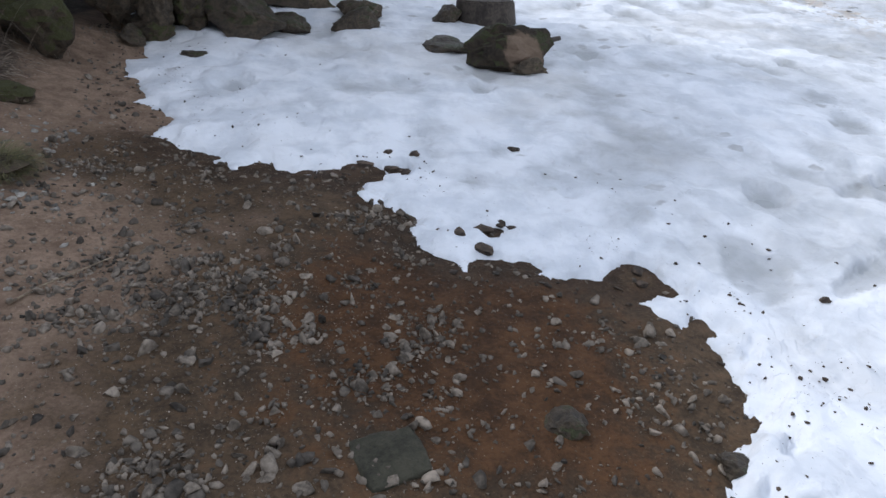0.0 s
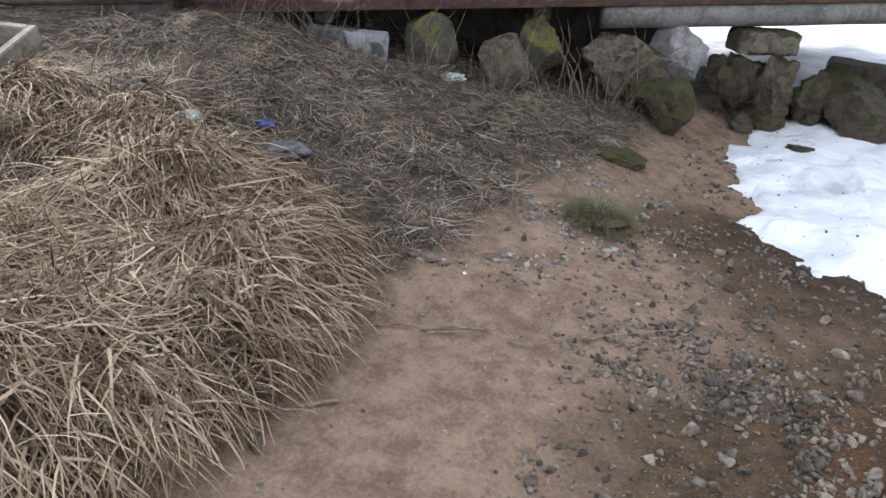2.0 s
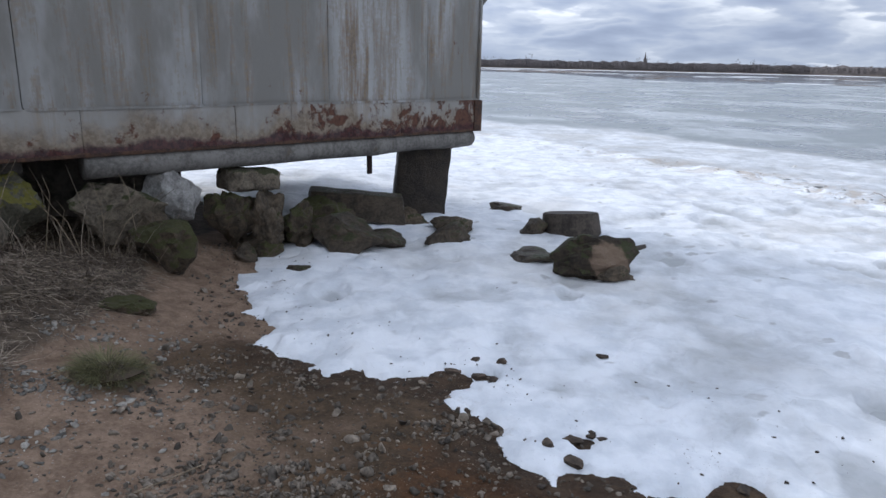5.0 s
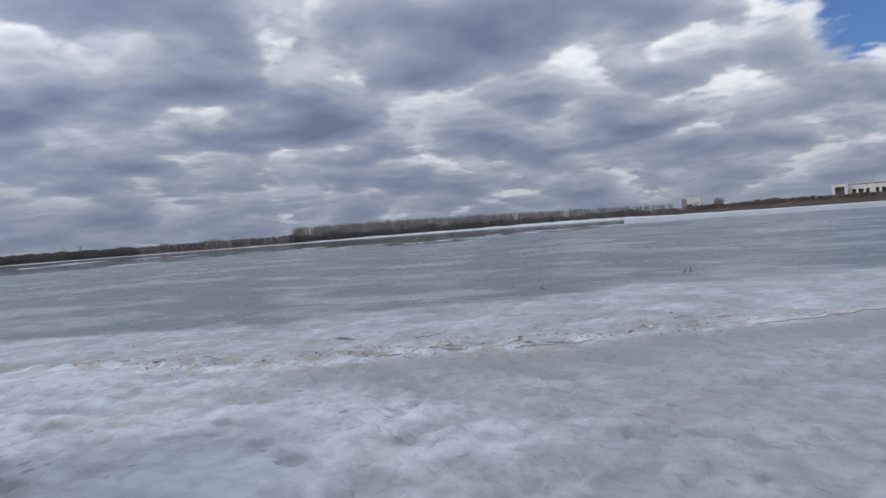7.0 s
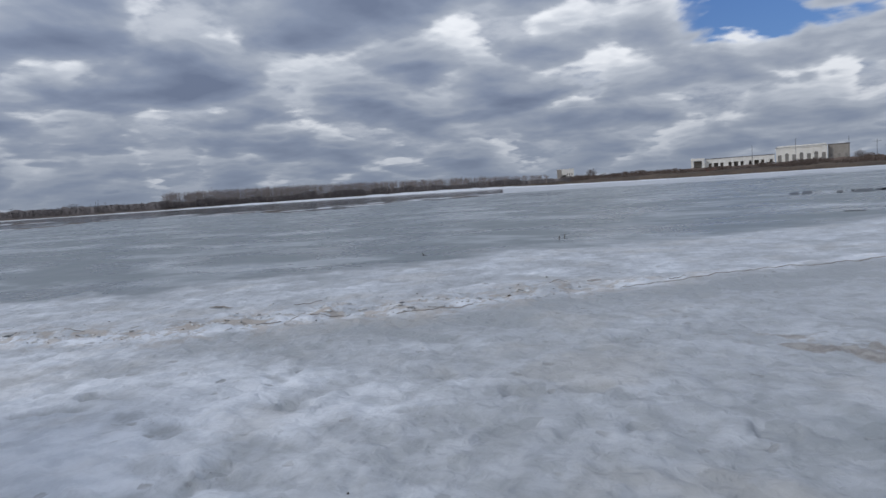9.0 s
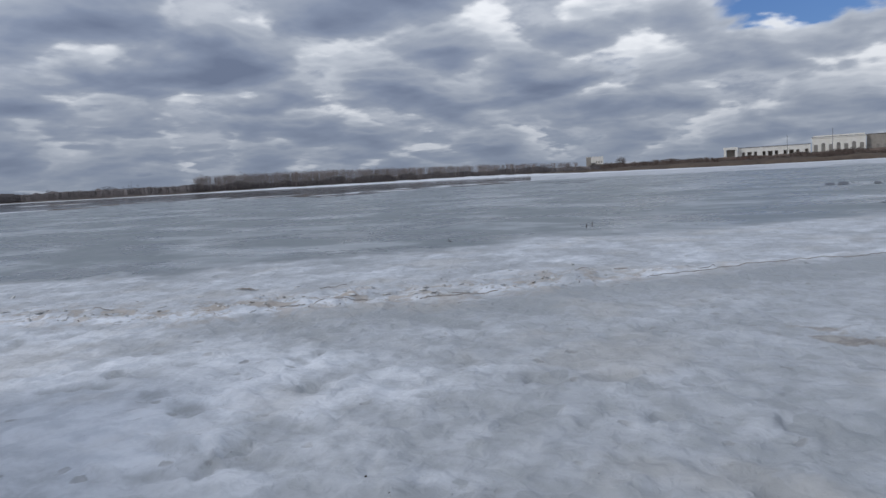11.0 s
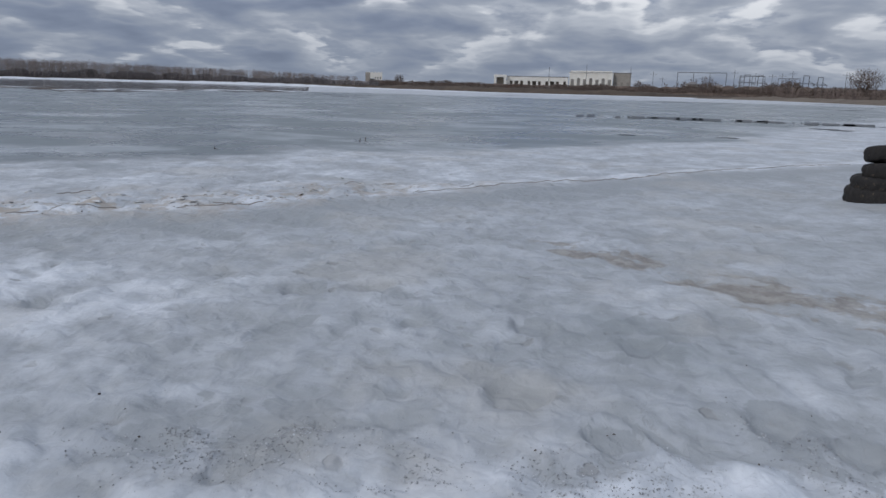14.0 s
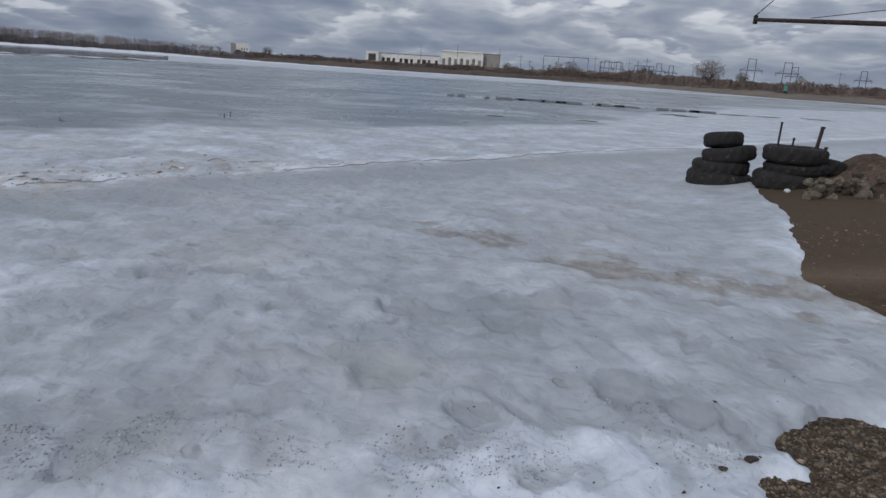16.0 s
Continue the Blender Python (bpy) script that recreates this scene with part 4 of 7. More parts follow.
SHED_Z = 1.02  # lower edge of its sheets
SHED_LEN = float(np.linalg.norm(WALL_B - WALL_A))
SHED = Matrix.Translation((WALL_A[0], WALL_A[1], SHED_Z)) @ Matrix.Rotation(math.atan2(WALL_U[1], WALL_U[0]), 4, "Z")  # x along the wall, y away from the beach


def sheet(x0, x1, z0, z1, y=0.0, ribs=0.0, seed=0):
    """Thin iron sheet, slightly buckled, folded at its ends."""
    bm = bmesh.new()
    nx, nz = max(2, int((x1 - x0) / 0.07)), max(2, int((z1 - z0) / 0.09))
    grid = {}
    for side, off in ((0, -0.004), (1, 0.004)):
        for i in range(nx + 1):
            for k in range(nz + 1):
                px, pz = x0 + (x1 - x0) * i / nx, z0 + (z1 - z0) * k / nz
                w = 0.010 * noise.noise(Vector((px * 1.6, pz * 1.2, seed))) + 0.004 * noise.noise(Vector((px * 7, pz * 5, seed)))
                if ribs:
                    w += ribs * abs(math.sin(px * math.pi / 0.26)) ** 6
                fold = 0.012 if i in (0, nx) else 0.0
                grid[side, i, k] = bm.verts.new((px, y + off - w + fold, pz))
    for i in range(nx):
        for k in range(nz):
            bm.faces.new((grid[0, i, k], grid[0, i + 1, k], grid[0, i + 1, k + 1], grid[0, i, k + 1]))
            bm.faces.new((grid[1, i, k + 1], grid[1, i + 1, k + 1], grid[1, i + 1, k], grid[1, i, k]))
    bm.normal_update()
    return bm


def shed():
    base = new("metal_shed")
    base.matrix_world = SHED
    tagged(base, "rusty white sheet-iron shed raised on stones and beams", "shed")
    deep, high = 4.2, 2.5
    seams = [0.0, 1.35, 2.68, 4.02, 5.30, 6.58, SHED_LEN]
    for k, (a, b) in enumerate(zip(seams, seams[1:])):
        part("wall_sheet", sheet(a + 0.003, b - 0.003, 0.355, high, 0.0, 0.0, k), M_PAINT, base, "white painted sheet streaked with brown rust", True)
    low = [0.0, 0.72, 2.0, 3.05, 4.30, 4.86, 6.2, SHED_LEN]
    for k, (a, b) in enumerate(zip(low, low[1:])):
        part("skirt_sheet", sheet(a + 0.002, b - 0.002, 0.0, 0.348, -0.02, 0.0, 20 + k), M_SKIRT, base, "lower sheet with peeling paint and red rust", True)
    for k, (a, b) in enumerate(zip(seams, seams[1:])):
        part("flange", sheet(a + 0.004, b - 0.004, 0.335 + 0.006 * (k % 2), 0.358, -0.030, 0.0, 40 + k), M_PAINT, base, "folded lap between the sheets", True)
    part("sill_angle", box((SHED_LEN, 0.05, 0.035), (SHED_LEN / 2, 0.0, 0.0), 0.006), M_IRON, base, "rusted iron angle along the foot")
    part("corner_angle", box((0.035, 0.06, high), (SHED_LEN - 0.005, 0.005, high / 2), 0.006), M_PAINT, base)
    part("corner_angle", box((0.035, 0.06, high), (0.005, 0.005, high / 2), 0.006), M_SKIRT, base)
    part("corner_flap", box((0.12, 0.012, 0.36), (SHED_LEN - 0.02, -0.03, 0.16), 0.004, 0.006, 5), M_IRON, base, "torn rusty sheet at the corner")
    for x in (0.03, SHED_LEN - 0.03):
        part("end_wall", box((0.02, deep, high), (x, deep / 2 + 0.03, high / 2 + 0.01), 0.004), M_PAINT, base)
    part("back_wall", box((SHED_LEN, 0.02, high), (SHED_LEN / 2, deep + 0.05, high / 2 + 0.01), 0.004), M_PAINT, base)
    part("floor", box((SHED_LEN - 0.1, deep, 0.06), (SHED_LEN / 2, deep / 2, 0.06), 0.004), M_DARKWOOD, base)
    part("roof", box((SHED_LEN + 0.3, deep + 0.5, 0.06), (SHED_LEN / 2, deep / 2, high + 0.04), 0.01), M_IRON, base)
    # skid beams on which it rests
    for y, label in ((0.06, "grey weathered beam under the wall"), (deep - 0.1, "")):
        bm = bar((3.05, y, -0.10), (SHED_LEN - 0.06, y, -0.10), 0.10, 12)
        for v in bm.verts:
            v.co.z *= 1.0
            v.co.y += 0.03 * noise.noise(Vector((v.co.x * 1.3, 0, 3)))
        bmesh.ops.subdivide_edges(bm, edges=[e for e in bm.edges if abs(e.verts[0].co.x - e.verts[1].co.x) > 1], cuts=14)
        for v in bm.verts:
            v.co += Vector((0, 1, 1)) * 0.016 * noise.noise(v.co * 2.2)
        part("skid_beam", bm, M_WOOD, base, label, True)
    # added dark board, closes the bright gap under the floor as shade would
    part("shade_board", box((4.5, 0.05, 0.9), (2.15, 1.4, -0.46), 0.01), M_DARKWOOD, base)
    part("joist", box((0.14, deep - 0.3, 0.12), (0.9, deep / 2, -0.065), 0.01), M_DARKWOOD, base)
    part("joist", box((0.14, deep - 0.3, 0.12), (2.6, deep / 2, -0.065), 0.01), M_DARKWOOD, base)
    part("hanging_bar", joined(box((0.06, 0.03, 0.46), (6.18, 0.5, -0.25), 0.004), box((0.16, 0.03, 0.06), (6.23, 0.5, -0.25), 0.004)), M_DARKIRON, base, "dark iron bracket hanging below the floor")
    # arms that stick out past the end wall
    arm = part("roof_arm", joined(box((1.7, 0.07, 0.06), (SHED_LEN - 0.02, 0.05, 2.07), 0.006), bar((SHED_LEN - 0.6, 0.05, 2.22), (SHED_LEN + 0.8, 0.05, 2.10), 0.02, 8)), M_IRON, base, "rusty iron arm past the end wall")
    part("roof_arm", box((1.5, 0.08, 0.08), (SHED_LEN - 0.13, 0.05, 1.75), 0.008), M_IRON, base, "short rusty beam end")
    part("brace", bar((SHED_LEN + 0.02, 0.05, 1.36), (SHED_LEN + 0.72, 0.05, 2.05), 0.026, 8), M_WOOD, base, "slanting brace of pale pipe")
    part("hook", joined(bar((SHED_LEN + 0.55, 0.05, 2.05), (SHED_LEN + 0.50, 0.05, 1.95), 0.012, 6), bar((SHED_LEN + 0.50, 0.05, 1.95), (SHED_LEN + 0.62, 0.05, 1.80), 0.012, 6)), M_DARKIRON, base)
    # leaning pile
    pile = block("leaning_post", "leaning square concrete post under the shed's corner", -0.41, 8.05, 0.36, (0.62, 0.44, 0.96), M_POST, 51, 8, (-3, 6), 0.015, category="post")


def deck():
    """Plank landing at the shed's end, on a sleeper."""
    base = new("wooden_deck")
    base.matrix_world = SHED @ Matrix.Translation((0, 0, 0))
    tagged(base, "old plank landing on sleepers beside the shed", "deck")
    rnd = random.Random(4)
    for k in range(7):
        part("plank", box((2.9, 0.19, 0.045), (-1.55 + rnd.uniform(-0.06, 0.06), -0.16 + 0.2 * k, 0.29 + rnd.uniform(-0.008, 0.008)), 0.006, 0.006, k), M_BOARD, base)
    for z, y in ((0.16, -0.16), (0.02, -0.12)):
        part("sleeper", box((2.8, 0.18, 0.15), (-1.55, y, z), 0.015, 0.012, 9), M_DARKWOOD, base, "dark rotten sleeper")
    part("sleeper", box((2.8, 0.18, 0.26), (-1.55, 0.95, 0.12), 0.015, 0.012, 10), M_DARKWOOD, base)


shed()
deck()

# ---- gravel and loose things on the beach ----


def scatter_lumps(name, x, y, z, size, mat, label, category, seed, flat=0.55, detail=0):
    """Many small angular stones as one mesh."""
    rng = np.random.default_rng(seed)
    bm = bmesh.new()
    bmesh.ops.create_icosphere(bm, subdivisions=1 + detail, radius=1.0)
    unit = np.array([v.co[:] for v in bm.verts])
    tri = np.array([[v.index for v in f.verts] for f in bm.faces])
    bm.free()
    n, k = len(x), len(unit)
    pts = unit[None] * (1 + rng.uniform(-0.08, 0.08, (n, k, 1)))
    for _ in range(10):
        way = rng.normal(0, 1, (n, 1, 3))
        way /= np.linalg.norm(way, axis=2, keepdims=True)
        over = np.clip((pts * way).sum(2, keepdims=True) - rng.uniform(0.22, 0.62, (n, 1, 1)), 0, None)
        pts = pts - way * over
    shape = np.stack([rng.uniform(0.75, 1.3, n), rng.uniform(0.6, 1.0, n), rng.uniform(0.35, 0.8, n) * flat / 0.55], -1)
    pts = pts * shape[:, None] * size[:, None, None]
    turn, tip = rng.uniform(0, 6.283, n), rng.normal(0, 0.28, n)
    c, s, ct, st = np.cos(turn)[:, None], np.sin(turn)[:, None], np.cos(tip)[:, None], np.sin(tip)[:, None]
    px, py, pz = pts[..., 0], pts[..., 1] * ct - pts[..., 2] * st, pts[..., 1] * st + pts[..., 2] * ct
    out = np.stack([px * c - py * s + x[:, None], px * s + py * c + y[:, None], pz + z[:, None]], -1).reshape(-1, 3)
    tris = (tri[None] + (np.arange(n) * k)[:, None, None]).reshape(-1, 3)
    ob = quad_mesh(name, out, np.zeros((0, 4), int), mat, False, tris)
    return tagged(ob, label, category, kind="stuff")


def gravel():
    rng = np.random.default_rng(7)

    def spread(n, x0, x1, y0, y1, weight, low, high, power, limit=0.02):
        x, y = rng.uniform(x0, x1, n), rng.uniform(y0, y1, n)
        sd = offshore(x, y)
        e = snow_edge(x, y, sd)
        keep = (rng.uniform(0, 1, n) < weight(x, y, sd)) & (e < limit)
        x, y, sd = x[keep], y[keep], sd[keep]
        size = low + (high - low) * rng.uniform(0, 1, len(x)) ** power
        return x, y, soil_height(x, y, sd) + size * 0.05, size

    def bed(x, y, sd):
        patch = ramp01(fbm(x, y, 1.7, 3, 81) + 0.6 * fbm(x, y, 5, 2, 85), 0.0, 0.16)
        band = np.exp(-((-sd - 1.2) / 1.15) ** 2) * ramp01(2.9 - x * 1.6 - y * 0.25, 0, 1.2) * (1 - ramp01(y, 2.6, 4.2) * 0.7)
        bare = ramp01(-x - 0.25 * (y - 2), 0.95, 1.40)
        return np.clip(0.05 + 0.16 * band + 1.3 * patch * band, 0, 1) * (1 - 0.96 * bare) * (1 - 0.45 * ramp01(x, 0.2, 0.7))

    x, y, z, s = spread(110000, -2.6, 1.7, 0.3, 6.2, bed, 0.004, 0.026, 2.8)
    scatter_lumps("gravel", x, y, z, s, M_PEBBLE, "scattered grey gravel on brown sand", "gravel", 1, 0.75)
    x, y, z, s = spread(15000, -2.2, 1.3, 0.5, 5.2, bed, 0.013, 0.043, 2.4)
    scatter_lumps("coarse_gravel", x, y, z, s, M_PEBBLE, "coarse angular grey pebbles on the beach", "gravel", 2, 0.85, 1)

    def brink(x, y, sd):
        return np.exp(-((-sd - 0.1) / 0.22) ** 2) * 0.75

    x, y, z, s = spread(5200, -2.2, 2.0, 0.8, 6.5, brink, 0.006, 0.030, 2.4, 0.10)
    scatter_lumps("dark_gravel", x, y, z, s, M_CLOD, "dark wet gravel along the snow's edge", "gravel", 3)

    x, y, z, s = spread(26000, -2.4, 0.2, 0.4, 4.6, lambda x, y, sd: 0.25 + ramp01(fbm(x, y, 2.0, 3, 87), -0.1, 0.2), 0.0012, 0.0042, 3.0)
    scatter_lumps("sand_grit", x, y, z, s, plain("pale_grit", (0.12, 0.095, 0.075), (0.46, 0.40, 0.34), 30, 0.85, 0.2, vary=0.6), "pale and dark grit scattered on the sand", "grit", 16, 0.7)

    def foot(x, y, sd):
        return np.exp(-(((x + 2.0) / 0.42) ** 2 + ((y - 2.85) / 0.75) ** 2)) * ramp01(fbm(x, y, 3, 2, 88), -0.15, 0.1)

    x, y, z, s = spread(17000, -3.4, -1.2, 1.6, 4.4, foot, 0.006, 0.038, 2.8)
    scatter_lumps("bank_gravel", x, y, z, s, plain("pale_pebbles", (0.10, 0.092, 0.080), (0.30, 0.28, 0.245), 8, 0.8, 0.5, vary=0.6), "pale pebbles at the foot of the bank", "gravel", 4)

    def cove(x, y, sd):
        return np.where((x < 5.2), 1.0, 0.10 + 0.5 * ramp01(fbm(x, y, 1.5, 2, 91), 0, 0.15))

    x, y, z, s = spread(9000, 2.7, 9.0, -5.5, -1.3, cove, 0.008, 0.030, 2.0)
    scatter_lumps("cove_gravel", x, y, z, s, plain("brown_pebbles", (0.09, 0.065, 0.045), (0.27, 0.20, 0.14), 8, 0.8, 0.5, vary=0.6), "brown gravel bared at the snow's edge", "gravel", 5)

    x, y, z, s = spread(16000, 2.9, 5.2, -3.6, -1.4, lambda x, y, sd: 0 * x + 1, 0.008, 0.026, 1.6)
    scatter_lumps("shore_gravel", x, y, z, s, plain("tan_pebbles", (0.055, 0.042, 0.029), (0.185, 0.142, 0.098), 8, 0.8, 0.5, vary=0.6), "tan gravel bared at the snow's edge", "gravel", 15, 0.7)

    # dark bits that melt into the snow
    n = 60000
    x, y = rng.uniform(-1.6, 5.5, n), rng.uniform(-2.4, 6.2, n)
    sd = offshore(x, y)
    zz, e = snow_height(x, y, sd)
    zz = np.maximum(zz, soil_height(x, y, sd))
    close = np.exp(-np.clip(sd, 0, None) / 0.25) * 0.75 + 0.006 * np.exp(-np.clip(sd, 0, None) / 1.4)
    keep = (e > 0.03) & (rng.uniform(0, 1, n) < close * (0.4 + 2.2 * ramp01(fbm(x, y, 3.0, 3, 95), 0.0, 0.15)))
    size = 0.002 + 0.018 * rng.uniform(0, 1, n) ** 6
    scatter_lumps("dirt_crumbs", x[keep], y[keep], zz[keep] + size[keep] * 0.2, size[keep], M_CLOD, "dark crumbs of dirt in the melting snow", "dirt", 6)
    # grey grains of rotten ice in the crusty patches
    n = 60000
    x, y = rng.uniform(2.4, 4.6, n), rng.uniform(-2.0, 2.4, n)
    crusty = sum(np.exp(-((x - cx) ** 2 + (y - cy) ** 2) / (0.8 * rad) ** 2) for cx, cy, rad in CRUST)
    keep = rng.uniform(0, 1, n) < 0.8 * crusty * ramp01(fbm(x, y, 4.0, 3, 97), -0.04, 0.14)
    x, y = x[keep], y[keep]
    size = 0.003 + 0.008 * rng.uniform(0, 1, len(x)) ** 2
    scatter_lumps("ice_grains", x, y, snow_height(x, y, offshore(x, y))[0] + 0.1 * size, size, plain("rotten_ice", (0.26, 0.265, 0.27), (0.52, 0.53, 0.55), 6, 0.6, 0.4, vary=0.3), "grey grains of rotten ice on the snow", "ice grains", 10)
    for x, y, s in ((0.92, 3.85, 0.045), (0.60, 2.95, 0.075), (0.70, 3.0, 0.05), (0.74, 2.92, 0.04), (0.46, 2.81, 0.055), (0.56, 2.70, 0.07), (2.0, 2.25, 0.035), (1.27, 2.56, 0.05),
                    (1.26, 2.46, 0.045), (0.30, 3.72, 0.05), (0.02, 3.66, 0.07), (0.16, 3.58, 0.06), (0.24, 3.50, 0.05), (3.4, -1.62, 0.05), (3.28, -1.45, 0.03), (0.15, 3.75, 0.04)):
        ob = rock("clod", (s * 1.7, s * 1.25, s * 0.7), int(s * 1000 + x * 50), M_CLOD, 6, 0.25, 2)
        ob.matrix_world = pose(x, y, ice_at(x, y) + s * 0.12, 0, 0, x * 190)
        tagged(ob, "dark clod melted into a hollow of the snow", "clod", "clods in the snow")


def twig(points, r, label):
    out = [bar(a, b, r * (1 - 0.12 * k), 6, r * (1 - 0.12 * (k + 1))) for k, (a, b) in enumerate(zip(points, points[1:]))]
    return tagged(part("twig", joined(*out), M_TWIG, None), label, "twig", "twigs on the sand")


def twigs():
    def lie(*xy):
        return [(x, y, ground_at(x, y) + 0.010 + 0.006 * (k % 2)) for k, (x, y) in enumerate(xy)]

    twig(lie((-1.27, 2.13), (-1.21, 2.25), (-1.15, 2.33), (-1.02, 2.48)), 0.0045, "bent grey twig lying on sand")
    twig(lie((-1.48, 1.89), (-1.40, 1.93), (-1.34, 2.07)), 0.0035, "forked twig lying on sand")
    twig(lie((-1.38, 2.06), (-1.43, 2.15), (-1.46, 2.26)), 0.0035, "short grey twig lying on sand")
    twig(lie((-1.80, 1.74), (-1.72, 1.83), (-1.59, 1.92)), 0.005, "thin twig near the reeds")
    twig(lie((-1.78, 1.08), (-1.70, 1.19)), 0.008, "pale broken reed stem on the sand")
    twig(lie((-2.0, 1.55), (-1.85, 1.72), (-1.75, 1.75), (-1.6, 1.88)), 0.004, "thin dark root on the sand")


def crumpled(name, label, category, x, y, size, mat, seed, turn=0):
    """A crumpled bag or scrap pressed into the grass."""
    bm = bmesh.new()
    bmesh.ops.create_icosphere(bm, subdivisions=3, radius=0.5)
    for v in bm.verts:
        d = noise.fractal(v.co * 3.5 + Vector((seed, 0, 0)), 1.0, 2.2, 4)
        v.co *= 1 + 0.45 * d
        v.co = Vector((v.co.x * size[0], v.co.y * size[1], v.co.z * size[2]))
    ob = part(name, bm, mat, None)
    ob.matrix_world = pose(x, y, ground_at(x, y) + size[2] * 0.35, 0, 0, turn)
    return tagged(ob, label, category)


def litter():
    crumpled("blue_bag", "torn blue plastic bag in dead grass", "litter", -3.38, 2.26, (0.12, 0.08, 0.05), M_BLUE, 1, 20)
    crumpled("grey_bag", "crumpled grey plastic bag in dead grass", "litter", -3.16, 2.20, (0.26, 0.20, 0.08), M_GREYBAG, 2, 40)
    crumpled("pale_bag", "pale green plastic bag in the grass", "litter", -3.66, 1.96, (0.18, 0.13, 0.09), M_PALEBAG, 3, 10)
    crumpled("white_scrap", "small white scrap in dead grass", "litter", -2.82, 2.86, (0.05, 0.04, 0.03), M_WHITE, 4)
    crumpled("white_scrap", "crumpled white paper near the slope's foot", "litter", -1.93, 2.20, (0.022, 0.016, 0.012), M_WHITE, 5)
    crumpled("plastic_bottle", "crushed pale plastic bottle by the stones", "litter", -3.45, 4.05, (0.20, 0.09, 0.07), M_PALEBAG, 6, 30)


# ---- dead grass and reeds ----


def blades(name, x, y, z, way, rise, length, droop, width, mat, label, category, seed, steps=3, floor=True, curl=0.12, hug=0.0):
    """Thin bent blades as one mesh: way is their bearing, rise their slope at the root, droop how far they bend over."""
    rng = np.random.default_rng(seed)
    n = len(x)
    pts = [np.stack([x, y, z], -1)]
    bend = rng.normal(0, curl, n)
    for k in range(steps):
        tip = rise - droop * (k + 0.5) / steps
        w = way + bend * (k - 0.5 * (steps - 1)) + rng.normal(0, 0.10, n)
        move = np.stack([np.cos(w) * np.cos(tip), np.sin(w) * np.cos(tip), np.sin(tip)], -1)
        pts.append(pts[-1] + move * (length / steps)[:, None])
    pts = np.stack(pts, 1)
    if floor:
        flat = pts.reshape(-1, 3)
        low = soil_height(flat[:, 0], flat[:, 1]) + np.tile(rng.uniform(0.004, 0.05, n)[:, None], (1, steps + 1)).ravel()
        lying = np.repeat(rng.uniform(0, 1, n) < hug, steps + 1)
        rest = low + np.repeat(rng.uniform(0.0, 0.09, n), steps + 1) + 0.02 * rng.uniform(0, 1, len(low))
        flat[:, 2] = np.where(lying, rest, np.maximum(flat[:, 2], low))
        pts = flat.reshape(n, steps + 1, 3)
    roll = way + rng.uniform(0.6, 2.5, n)
    side = np.stack([np.cos(roll), np.sin(roll), rng.normal(0, 0.5, n)], -1)
    side /= np.linalg.norm(side, axis=1, keepdims=True)
    taper = np.array([1.0, 0.95, 0.7, 0.15])[: steps + 1] if steps == 3 else np.linspace(1, 0.2, steps + 1)
    half = side[:, None] * (width[:, None] * taper[None])[..., None] * 0.5
    both = np.stack([pts - half, pts + half], 2).reshape(n, -1, 3)
    base = (np.arange(n) * (steps + 1) * 2)[:, None, None]
    q = np.array([[2 * k, 2 * k + 1, 2 * k + 3, 2 * k + 2] for k in range(steps)])
    ob = quad_mesh(name, both.reshape(-1, 3), (q[None] + base).reshape(-1, 4), mat, False)
    return tagged(ob, label, category, kind="stuff")


